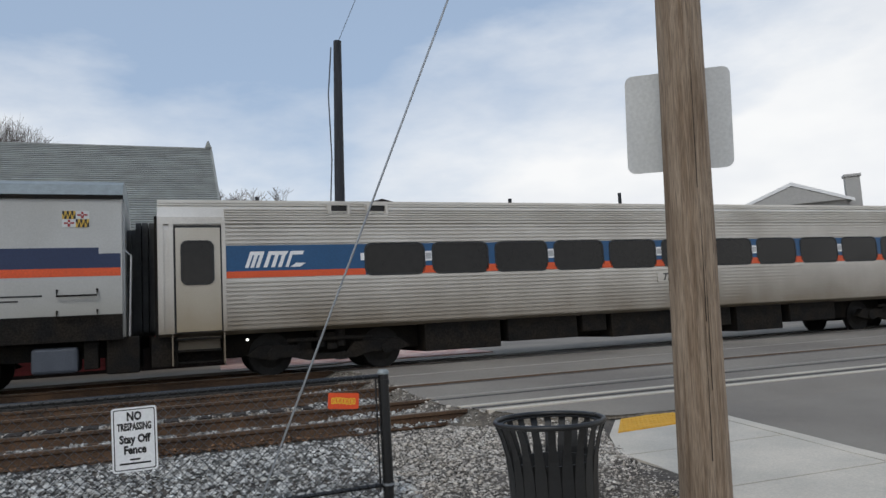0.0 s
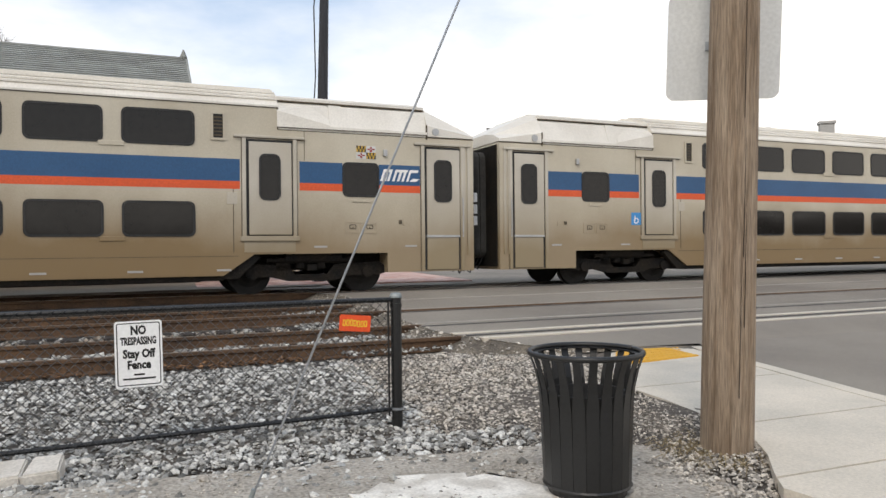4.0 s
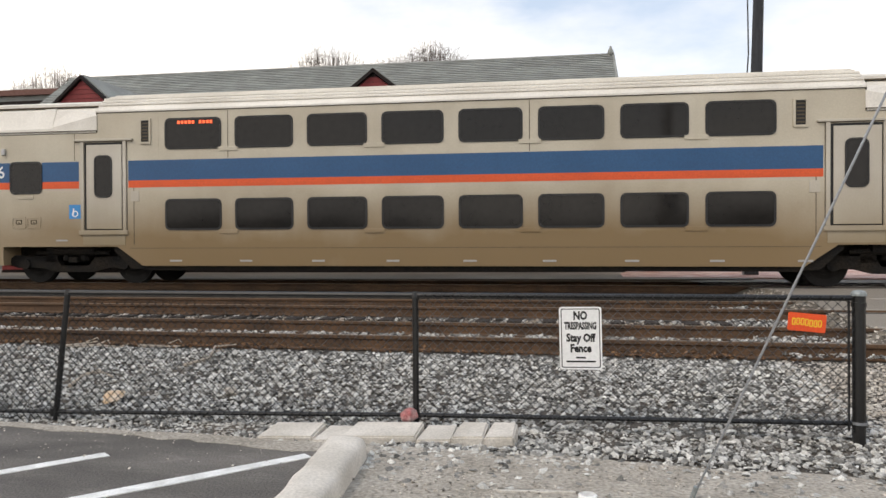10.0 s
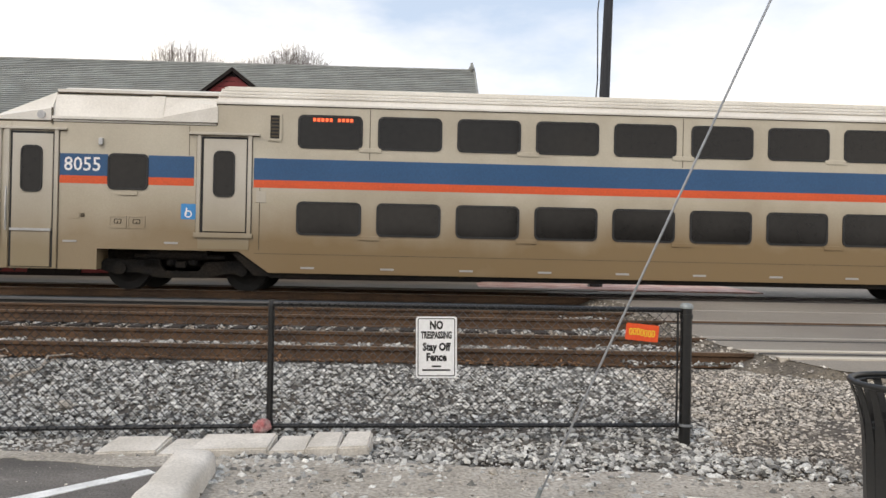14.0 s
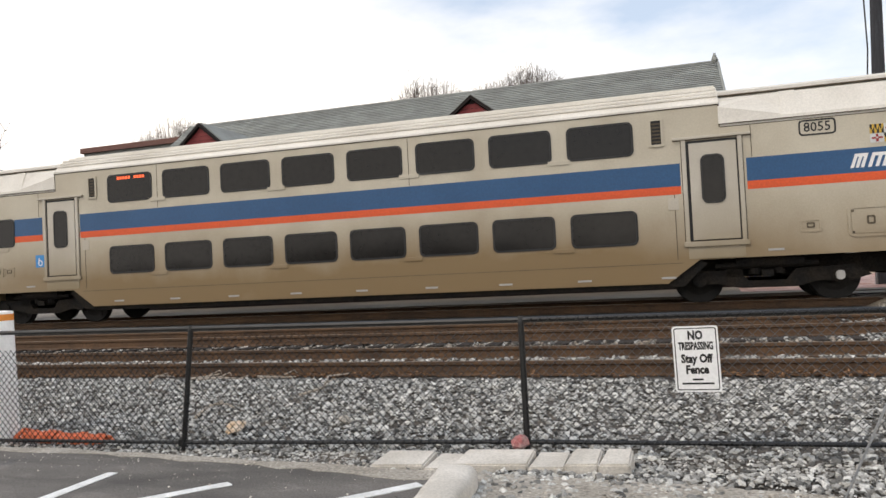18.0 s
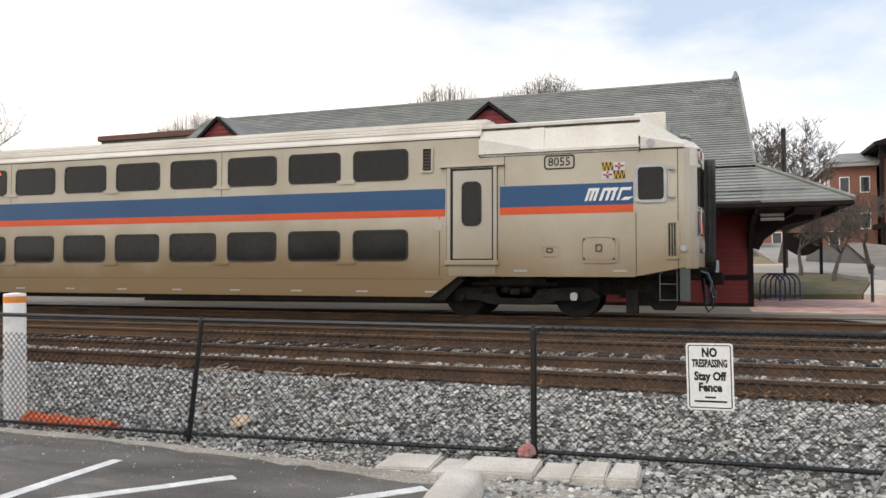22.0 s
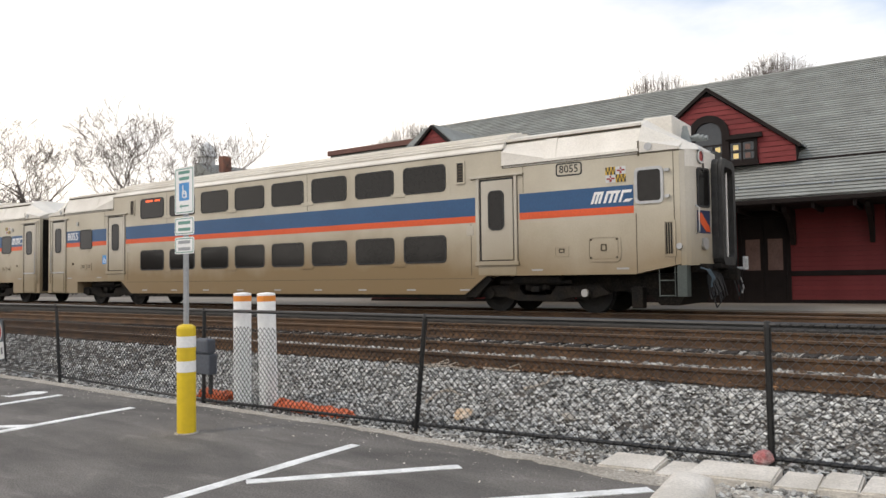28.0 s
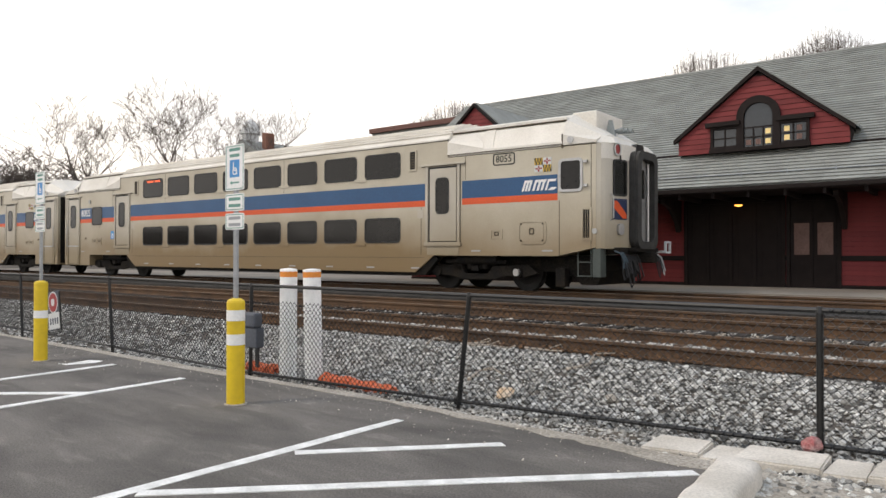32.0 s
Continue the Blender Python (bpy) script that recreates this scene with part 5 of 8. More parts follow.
rx = [0.0, 0.3, 1, 2, 4, 8, 16, 28, 40, 120]
ry = [-60, -20, 0, 3.2, 4.7, 5.5, 6.34, 6.97, 7.3, 7.66, 7.72] + span(7.8, 9.0, 13) + span(9.5, 18.6, 16) + [20, 22, 25, 28, 34, 40, 60, 80, 110, 200]
def road_x(d, y):
    return road_left(y) + d if y < 19 else 5.5 + 0.12 * (y - 19) + d


verts = [(road_x(d, y), y, road_z(road_x(d, y), y)) for y in ry for d in rx]
n = len(rx)
road = raw("road", verts, [(j * n + i, j * n + i + 1, (j + 1) * n + i + 1, (j + 1) * n + i) for j in range(len(ry) - 1) for i in range(n - 1)], M["road"])
tagged(road, "worn grey asphalt street with a level crossing", "road", kind="structure")
for i, (y, w, mat) in enumerate(((8.45, 0.15, "concrete"), (8.72, 0.07, "road_seam"), (9.0, 0.13, "concrete"), (10.05, 0.06, "road_seam"), (10.4, 0.1, "street_grey"), (12.0, 0.07, "road_seam"), (12.35, 0.06, "street_grey"), (13.72, 0.07, "street_grey"), (15.9, 0.09, "road_seam"), (17.6, 0.09, "road_seam"))):
    slab("crossing_panel", [(road_left(y) + 0.02, y - w / 2), (40, y - w / 2 + 0.4), (40, y + w / 2 + 0.4), (road_left(y) + 0.02, y + w / 2)], 0.1, road_z(0, y) + 0.012, M[mat], "pale concrete crossing panel edge across the street", "crossing panel")

def shoulder_z(x, y):
    k = min(1.0, max(0.0, (x - road_left(y) + 0.42) / 0.45))
    return (ground_z(3, y) + 0.015) * (1 - k) + (road_z(0, y) - 0.004) * k


sh_y = span(7.15, 16.0, 40)
sv = [(road_left(y) - 0.42 * (1 - k) + 0.03 + 0.06 * math.sin(y * 5) * (1 - k), y, (ground_z(3, y) + 0.015) * (1 - k) + (road_z(0, y) - 0.004) * k) for y in sh_y for k in (0.0, 0.35, 0.7, 1.0)]
tagged(raw("road_shoulder", sv, [(j * 4 + i, j * 4 + i + 1, (j + 1) * 4 + i + 1, (j + 1) * 4 + i) for j in range(40) for i in range(3)], M["tan"]), "tan dirt shoulder along the street edge", "ground", kind="structure")

# sidewalk with kerb, joints and tactile strip
walk_in = [(4.79, 6.72), (4.33, 5.8), (4.28, 5.14), (4.2, 4.59), (3.98, 3.79), (3.81, 3.52), (3.55, 3.21), (3.4, 3.0), (3.5, 2.4), (4.0, 0.0), (4.0, -20)]
walk_out = [(6.0, -20), (5.7, 0.0), (5.8, 3.2), (6.06, 4.7), (6.25, 5.5), (6.43, 6.34), (6.57, 6.97), (6.8, 7.64)]
slab("kerb", [(x - 0.15, y) for x, y in walk_out] + [(x + 0.02, y) for x, y in reversed(walk_out)], -0.1, 0.08, M["concrete"], "pale concrete kerb along the sidewalk", "kerb")
pavement = thing("pavement", "pale concrete sidewalk slabs with tooled joints", "sidewalk", kind="structure")


def cut(pts, y0, y1):
    """The edge line's x at both ends of a slab."""
    def at(y):
        for (xa, ya), (xb, yb) in zip(pts, pts[1:]):
            if min(ya, yb) <= y <= max(ya, yb):
                return xa + (xb - xa) * (y - ya) / (yb - ya)
        return pts[0][0] if abs(y - pts[0][1]) < abs(y - pts[-1][1]) else pts[-1][0]
    return at(y0), at(y1)


joints = [-4.0, -2.2, -0.4, 1.0, 2.1, 3.15, 4.2, 5.65, 6.72]
for y0, y1 in zip(joints, joints[1:]):
    inner = [(x, y) for x, y in walk_in if y0 + 0.012 < y < y1 - 0.012]
    l0, l1 = cut(walk_in, y0 + 0.012, y1 - 0.012)
    r0, r1 = cut([(x - 0.16, y) for x, y in walk_out], y0 + 0.012, y1 - 0.012)
    bm = prism(bmesh.new(), [(l1, y1 - 0.012)] + inner + [(l0, y0 + 0.012), (r0, y0 + 0.012), (r1, y1 - 0.012)], "z", -0.1, 0.075)
    part("slab", bm, M["concrete"], pavement)
part("slab", prism(bmesh.new(), [(4.8, 6.732), (5.42, 7.62), (6.3, 7.78), (6.62, 7.68), (6.34, 6.732)], "z", -0.1, 0.072), M["concrete"], pavement)
tac = thing("tactile_strip", "orange-yellow tactile warning strip on the sidewalk end", "paving", kind="structure")
part("tactile_plate", prism(bmesh.new(), [(4.93, 6.77), (5.48, 7.59), (6.28, 7.74), (6.2, 6.95)], "z", -0.05, 0.085), M["tactile"], tac)
dm = bmesh.new()
for i in range(16):
    for j in range(5):
        x, y = 5.05 + 0.065 * i + 0.09 * j, 6.82 + 0.01 * i + 0.15 * j
        box(dm, x - 0.012, x + 0.012, y - 0.012, y + 0.012, 0.08, 0.09)
tagged(part("tactile_domes", dm, M["tactile"], tac), kind="stuff")

# ---- tracks ----
RAIL = [(-0.07, 0), (0.07, 0), (0.07, 0.012), (0.015, 0.03), (0.011, 0.12), (0.036, 0.135), (0.036, 0.165), (0.03, 0.172), (-0.03, 0.172), (-0.036, 0.165), (-0.036, 0.135), (-0.011, 0.12), (-0.015, 0.03), (-0.07, 0.012)]


def track(m, gauge, x0, x1, label, ties, shine=True):
    t = thing("railway_track", label, "railway track", m, "parallel railway tracks", "structure")
    for s in (-1, 1):
        y = s * (gauge / 2 + 0.036)
        part("rail", prism(bmesh.new(), [(y + a, b - 0.172) for a, b in RAIL], "x", x0, x1), M["rail"], t)
        part("rail_head", rect(x0, x1, 0.0005, 0.004, y - 0.026, y + 0.026), M["railtop"] if shine else M["railhead"], t)
    if ties:
        a, b = ties
        sleeper = mesh_of("sleeper", box(bmesh.new(), -0.11, 0.11, -1.3, 1.3, -0.34, -0.172, 0.012), M["tie"])
        plate = mesh_of("tie_plate", box(bmesh.new(), -0.09, 0.09, -0.16, 0.16, -0.172, -0.152, 0.004), M["rail"])
        x, k = a, 0
        while x < b:
            o = new("sleeper", sleeper)
            o.parent, o.matrix_basis = t, pose(x, 0.03 * math.sin(k * 2.1), 0.0, 0, 0, 1.5 * math.sin(k * 1.7))
            for s in (-1, 1):
                q = new("tie_plate", plate)
                q.parent, q.matrix_basis = o, pose(0, s * (gauge / 2 + 0.036), 0)
            x += 0.53 + 0.02 * math.sin(k * 3.3)
            k += 1
    return t


track(pose(0, 9.46, 0.25), 1.47, -90, 3.88, "rusty siding track with brown rails ending at the crossing", (-24, 3.5), False)
track(pose(0, 12.86, 0.31, 0, 0, 0.6), 1.435, -120, 120, "rusty brown middle track on crushed stone", (-20, 3.0), False)
track(TRACK, 1.435, -140, 140, "main track with dark rails under the train", (-34, 2.5), True)

# dark sheet over the bed, painting the shade below the train
ob_ = thing("track_bed", "crushed stone under the main track, coloured dark for the train's shade", "ballast", TRACK, kind="structure")
part("bed_layer", rect(-140, 3.2, -0.3, -0.165, -2.3, 2.2), M["shaded_bed"], ob_)

# ---- stones ----
def stones(name, n, x0, x1, y0, y1, smin, smax, seed, label, keep=None, lift=0.0, mat="stone", zf=None):
    rng = np.random.default_rng(seed)
    x, y = rng.uniform(x0, x1, n), rng.uniform(y0, y1, n)
    if keep is not None:
        ok = keep(x, y, rng)
        x, y = x[ok], y[ok]
    n = len(x)
    size = (smin + (smax - smin) * rng.random(n) ** 2) * np.where((y < 5.5) & (y > 4.2), 0.72, 1.0)
    base = np.array([(1, 0, 0), (0, 1, 0), (-1, 0, 0), (0, -1, 0), (0.15, 0.1, 1), (-0.1, -0.2, -1), (0.6, 0.6, 0.55), (-0.6, 0.55, 0.5), (-0.55, -0.6, 0.5), (0.6, -0.6, 0.55)])
    tri = np.array([(4, 6, 7), (4, 7, 8), (4, 8, 9), (4, 9, 6), (0, 1, 6), (1, 2, 7), (2, 3, 8), (3, 0, 9), (6, 1, 7), (7, 2, 8), (8, 3, 9), (9, 0, 6)])
    jit = rng.uniform(0.6, 1.3, (n, len(base), 1))
    v = base[None] * jit
    v[:, :, 2] *= rng.uniform(0.45, 0.95, (n, 1))
    a, b = rng.uniform(0, 6.28, n), rng.uniform(-0.7, 0.7, n)
    ca, sa, cb, sb = np.cos(a), np.sin(a), np.cos(b), np.sin(b)
    xx, yy, zz = v[:, :, 0].copy(), v[:, :, 1].copy() * rng.uniform(0.6, 1, (n, 1)), v[:, :, 2].copy()
    x1_, y1_ = xx * ca[:, None] - yy * sa[:, None], xx * sa[:, None] + yy * ca[:, None]
    y2, z2 = y1_ * cb[:, None] - zz * sb[:, None], y1_ * sb[:, None] + zz * cb[:, None]
    g = np.array([(zf or ground_z)(p, q) for p, q in zip(x, y)]) + lift
    v = np.stack([x1_ * size[:, None] + x[:, None], y2 * size[:, None] + y[:, None], z2 * size[:, None] + g[:, None] + 0.25 * size[:, None]], -1)
    faces = (tri[None] + (np.arange(n) * len(base))[:, None, None]).reshape(-1, 3)
    ob = raw(name, v.reshape(-1, 3).tolist(), faces.tolist(), M[mat])
    return tagged(ob, label, "stones", kind="stuff")


def shoulder(x, y, rng):
    edge = 4.96 + 0.08 * np.sin(x * 2.3) + 0.07 * np.sin(x * 7.1 + 1) + 0.05 * np.sin(x * 17)
    return (y > edge) & (rng.random(len(x)) < 0.96)


stones("ballast_stones", 34000, -11, 2.3, 4.7, 8.42, 0.016, 0.04, 1, "loose grey and white crushed ballast stones", shoulder)
stones("ballast_stones", 5500, -11, 2.2, 4.95, 5.6, 0.012, 0.04, 21, "loose crushed stones under the fence")
stones("gravel_stones", 4500, 3.15, 4.2, 2.2, 3.9, 0.006, 0.022, 22, "small gravel between the lot and the sidewalk", lambda x, y, r: x < np.interp(y, [2.2, 2.9, 3.2, 3.5, 3.8, 3.9], [3.5, 3.42, 3.54, 3.8, 3.98, 4.0]), 0.03, "fine_stone")
stones("ballast_stones", 7000, -24, -11, 4.85, 8.45, 0.025, 0.05, 2, "loose grey and white crushed ballast stones")
stones("gravel_stones", 23000, 2.1, 5.0, 3.7, 8.5, 0.009, 0.026, 3, "small grey gravel beside the fence end", lambda x, y, r: (x < np.interp(y, [3.7, 4.5, 5.4, 6.7, 7.0, 7.6, 8.5], [3.95, 4.15, 4.26, 4.74, 4.9, 5.3, 3.95])) & ((y > 4.3) | (r.random(len(x)) < 0.5)), 0.0, "fine_stone")
stones("ballast_stones", 7000, -16, 3.2, 10.3, 12.0, 0.02, 0.045, 4, "rust-stained stones between the tracks", None, 0.012, "rust_stone")
stones("gravel_stones", 6000, -1.2, 2.9, 4.0, 5.1, 0.008, 0.05, 5, "scattered small stones on the packed gravel", lambda x, y, r: r.random(len(x)) < np.clip((y - 4.05 - 0.22 * np.sin(x * 3.7) * np.sin(x * 1.3 + 1)) * 1.1, 0.02, 1) ** 1.5, 0.02)
stones("gravel_stones", 6500, -1.2, 3.3, 2.4, 4.7, 0.004, 0.015, 6, "scattered small stones on the packed gravel", lambda x, y, r: r.random(len(x)) < 0.25 + 0.75 * (np.sin(x * 3.1) * np.sin(y * 4.3 + x) > 0.1), 0.035, "fine_stone")
stones("gravel_stones", 3200, -12, -1.3, 3.9, 5.0, 0.004, 0.014, 16, "small stones strayed onto the asphalt edge", lambda x, y, r: r.random(len(x)) < np.clip((y - 3.9) / 1.0, 0, 1) ** 2, 0.034, "fine_stone")
stones("ballast_stones", 4000, -16, 3.2, 8.85, 10.1, 0.02, 0.042, 12, "rust-stained stones inside the siding track", None, 0.004, "rust_stone")
clear = lambda x, y, r: np.abs((x + 24) % 0.53 - 0.265) < 0.19
stones("ballast_stones", 2600, -14, 3.2, 9.93, 10.15, 0.022, 0.045, 41, "pale stones lying between the ties of the siding", clear, 0.012)
stones("ballast_stones", 2600, -14, 3.0, 11.72, 12.05, 0.022, 0.045, 42, "pale stones lying beside the middle track", clear, 0.02)
stones("gravel_stones", 2600, -16, -1.3, 4.78, 5.25, 0.006, 0.024, 43, "small gravel along the edge of the lot", None, 0.012, "fine_stone")
stones("gravel_stones", 3200, 2.3, 4.6, 8.4, 13.6, 0.014, 0.04, 14, "gravel at the end of the siding beside the street", lambda x, y, r: x < np.interp(y, [8.4, 13.6], [3.75, 3.2]), 0.06)
stones("gravel_stones", 5200, 2.9, 5.2, 7.1, 15.8, 0.01, 0.032, 19, "gravel banked against the street edge", lambda x, y, r: (x > np.array([road_left(v) for v in y]) - 0.5) & (x < np.array([road_left(v) for v in y]) + 0.04), 0.0, "fine_stone", shoulder_z)
rng = np.random.default_rng(31)
lv, lf = [], []
for k in range(1500):
    x, y = rng.uniform(-12, 2.5), 8.6 - abs(rng.normal(0, 0.16))
    if rng.random() > 0.25 + 0.75 * (math.sin(x * 1.7) * math.sin(x * 0.6 + 1) > 0):
        continue
    a, L, w, z = rng.uniform(0, 6.28), rng.uniform(0.02, 0.05), rng.uniform(0.008, 0.02), ground_z(x, y) + rng.uniform(0.03, 0.075)
    c_, s_, tip = math.cos(a), math.sin(a), rng.uniform(-0.02, 0.03)
    i = len(lv)
    lv += [(x - L * c_, y - L * s_, z), (x - w * s_, y + w * c_, z + 0.012), (x + L * c_, y + L * s_, z + tip), (x + w * s_, y - w * c_, z + 0.012), (x, y, z)]
    lf += [(i, i + 4, i + 1), (i + 4, i + 2, i + 1), (i, i + 3, i + 4), (i + 4, i + 3, i + 2)]
tagged(raw("dead_leaves", lv, lf, M["leaf"]), "dead brown leaves drifted against the rail", "leaves", kind="stuff")
rr = bmesh.new()
lathe(rr, [(0.03, 0.0), (0.062, 0.02), (0.066, 0.04), (0.04, 0.075), (0.01, 0.085)], 6)
for v in rr.verts:
    v.co += Vector((noise.noise(v.co * 9), noise.noise(v.co * 9 + Vector((5, 0, 0))), noise.noise(v.co * 9 + Vector((0, 5, 0))))) * 0.02
single("red_rock", rr, M["rock_red"], "fist-sized reddish rock by the fence foot", "rock", m=pose(-1.13, 5.42, 0.05, 20, 10, 0))
for x, y, s in ((-0.42, 5.42, 0.7), (0.52, 4.62, 0.5), (2.1, 3.05, 0.5), (-3.1, 6.4, 0.9)):
    rr = bmesh.new()
    lathe(rr, [(0.02, 0.0), (0.07 * s, 0.02), (0.08 * s, 0.05 * s), (0.02 * s, 0.09 * s)], 6)
    single("loose_rock", rr, M["dirt"], "loose brown rock lying on the gravel", "rock", m=pose(x, y, ground_z(x, y) + 0.02, 10, 20, 30 * s))

# ---- fence ----
fence = thing("chain_link_fence", "low black chain-link fence with pipe rails", "fence")
posts = [(2.02, 2.02), (-1.095, -1.095), (-4.11, -4.26), (-7.52, -7.54), (-11.21, -11.07), (-14.66, -14.54), (-18.1, -18.1), (-21.5, -21.5)]
FY = 5.5
FOOT = (0.125, 0.065, -0.03, -0.09, -0.045, 0.0, 0.0, 0.0)  # height of the bottom rail at each post
TOP = (0.985, 0.985, 0.985, 0.995, 1.02, 1.02, 1.02, 1.02)  # and of the top rail
for k, (xt, xb) in enumerate(posts):
    bm = bmesh.new()
    if k == 0:
        tube(bm, [(xb, FY, -0.1), (xt, FY, 1.0)], 0.043, n=14)
        tube(bm, [(xt, FY, 1.0), (xt, FY, 1.03)], 0.05, 0.03, n=14)
        tube(bm, [(xt, FY, 0.925), (xt, FY, 0.955)], 0.048, n=14)
        tube(bm, [(xt, FY, 0.105), (xt, FY, 0.145)], 0.05, n=14)
    else:
        tube(bm, [(xb, FY, FOOT[k] - 0.24), (xt, FY, TOP[k] + 0.005)], 0.024, n=10)
        tube(bm, [(xt, FY, TOP[k] - 0.02), (xt, FY, TOP[k] + 0.025)], 0.03, 0.022, n=10)
        tube(bm, [(xb, FY, FOOT[k] - 0.03), (xb, FY, FOOT[k] + 0.03)], 0.029, n=10)
    pst = part("post", bm, M["black"], fence)
    if k == 0:
        part("post_cap", lathe(bmesh.new(), [(0.0505, 1.0), (0.0505, 1.015), (0.04, 1.034), (0.015, 1.04)], 14, xt, FY), M["greybox"], pst, "weathered pale post cap")
        part("tie_band", lathe(bmesh.new(), [(0.0515, 0.12), (0.0515, 0.14)], 14, xt, FY), M["galv"], pst)
for k, ((a, a0), (b, b0)) in enumerate(zip(posts, posts[1:])):
    part("top_rail", tube(bmesh.new(), [(a, FY, TOP[k]), (b, FY, TOP[k + 1])], 0.02, n=8), M["black"], fence)
    part("bottom_rail", tube(bmesh.new(), [(a0, FY, FOOT[k]), (b0, FY, FOOT[k + 1])], 0.017, n=8), M["black"], fence)
    verts, faces = [], []
    x = b + 0.02
    z0, z1, r = FOOT[k + 1] - 0.01, (1.0, 0.93, 0.82, 0.8, 0.8, 0.8, 0.8)[k], 0.0032
    hgt = z1 - z0

    def wire(p, q):
        i = len(verts)
        for (px, pz) in (p, q):
            verts.extend([(px - r, FY - 0.022 + r, pz), (px + r, FY - 0.022 + r, pz), (px, FY - 0.022 - r, pz)])
        faces.extend([(i, i + 1, i + 4, i + 3), (i + 1, i + 2, i + 5, i + 4), (i + 2, i, i + 3, i + 5)])
    step = 0.07
    while x < a + hgt:
        for sgn in (1, -1):
            xs, xe = (x - hgt, x) if sgn > 0 else (x, x - hgt)
            p, q = [xs, z0], [xe, z1]
            lo, hi = b + 0.02, a - 0.02
            seg = sorted((p, q))
            (xa, za), (xb_, zb) = seg
            if xb_ <= lo or xa >= hi:
                continue
            if xa < lo:
                za += (zb - za) * (lo - xa) / (xb_ - xa)
                xa = lo
            if xb_ > hi:
                zb = za + (zb - za) * (hi - xa) / (xb_ - xa)
                xb_ = hi
            wire((xa, za), (xb_, zb))
        x += step
    tagged(raw("wire_mesh", verts, faces, M["black"], fence), kind="stuff")
part("tension_bar", rect(1.945, 1.955, 0.08, 0.97, FY - 0.03, FY - 0.01), M["black"], fence)


def flat_sign(name, m, w, h, label, category, mat, border=None):
    t = thing(name, label, category, m)
    part("plate", prism(bmesh.new(), rounded(w, h, 0.02), "y", -0.002, 0.002), M[mat], t)
    if border:
        part("border", ring(bmesh.new(), rounded(w - 0.025, h - 0.025, 0.014), rounded(w - 0.038, h - 0.038, 0.01), "y", -0.0035, -0.002), M[border], t)
    return t


def text_at(t, text, x, z, size, mat="black", squeeze=1.0):
    return lettering("lettering", text, size, M[mat], t, pose(x, -0.003, z) @ FACING, 0.0008, squeeze, 0.045)


sg = flat_sign("no_trespassing_sign", pose(0.148, FY - 0.035, 0.681, 0, -0.9, 0), 0.305, 0.457, "white metal sign with black no trespassing text on the fence", "sign", "white", "black")
text_at(sg, "NO", 0, 0.162, 0.084, squeeze=0.75)
text_at(sg, "TRESPASSING", 0, 0.088, 0.072, squeeze=0.53)
text_at(sg, "Stay Off", 0, 0.0, 0.08, squeeze=0.78)
text_at(sg, "Fence", 0, -0.076, 0.08, squeeze=0.8)
for z, w in ((-0.142, 0.07), (-0.17, 0.21)):
    part("small_print", rect(-w / 2, w / 2, z - 0.006, z + 0.006, -0.0035, -0.002), M["black"], sg)
tg = thing("fence_tag", "small orange fence maker's tag wired to the mesh", "tag", pose(1.68, FY - 0.035, 0.817, 0, 5, 0))
part("plate", prism(bmesh.new(), rounded(0.245, 0.125, 0.012), "y", -0.002, 0.002), M["tagorange"], tg)
bm = bmesh.new()
for k in range(7):
    x = -0.085 + 0.028 * k
    ring(bm, rounded(0.024, 0.05, 0.008, x, 0.004 * math.sin(k)), rounded(0.01, 0.034, 0.004, x, 0.004 * math.sin(k)), "y", -0.0035, -0.002)
part("print", bm, M["tagyellow"], tg)

# ---- loose things near the fence ----
can = thing("trash_can", "black slatted steel trash can with flared rim", "trash can", pose(2.53, 3.56, 0.0))
NS = 22
for k in range(NS):
    a = 2 * math.pi * k / NS
    bm = bmesh.new()
    prof = [(0.235, 0.05), (0.245, 0.3), (0.252, 0.5), (0.262, 0.6), (0.285, 0.7), (0.315, 0.78)]
    ww = [0.0335, 0.035, 0.0345, 0.027, 0.02, 0.022]
    loop = []
    for (r, z), w in zip(prof, ww):
        c, s = math.cos(a), math.sin(a)
        loop.append([bm.verts.new((r * c - d * s + t * c, r * s + d * c + t * s, z)) for d, t in ((-w, 0), (w, 0), (w, 0.006), (-w, 0.006))])
    for p, q in zip(loop, loop[1:]):
        for i in range(4):
            bm.faces.new((p[i], p[(i + 1) % 4], q[(i + 1) % 4], q[i]))
    bm.faces.new(loop[0]), bm.faces.new(loop[-1])
    part("slat", bm, M["black"], can)
bm = bmesh.new()
tube(bm, [(0.315 * math.cos(2 * math.pi * k / 36), 0.315 * math.sin(2 * math.pi * k / 36), 0.79) for k in range(37)], 0.016, n=8)
part("rim", bm, M["black"], can, smooth=True)
for z, r in ((0.06, 0.24),):
    part("hoop", tube(bmesh.new(), [(r * math.cos(2 * math.pi * k / 36), r * math.sin(2 * math.pi * k / 36), z) for k in range(37)], 0.011, n=6), M["black"], can)
bm = bmesh.new()
lathe(bm, [(0.2, 0.03), (0.215, 0.06), (0.228, 0.55), (0.23, 0.57), (0.215, 0.57), (0.2, 0.08)], 24)
part("liner", bm, M["rubber"], can)
part("lid_ring", ring(bmesh.new(), [(0.31 * math.cos(2 * math.pi * k / 32), 0.31 * math.sin(2 * math.pi * k / 32)) for k in range(32)], [(0.275 * math.cos(2 * math.pi * k / 32), 0.275 * math.sin(2 * math.pi * k / 32)) for k in range(32)], "z", 0.772, 0.78), M["black"], can)
part("base", lathe(bmesh.new(), [(0.2, 0.0), (0.22, 0.01), (0.22, 0.05), (0.18, 0.05)], 24), M["black"], can)

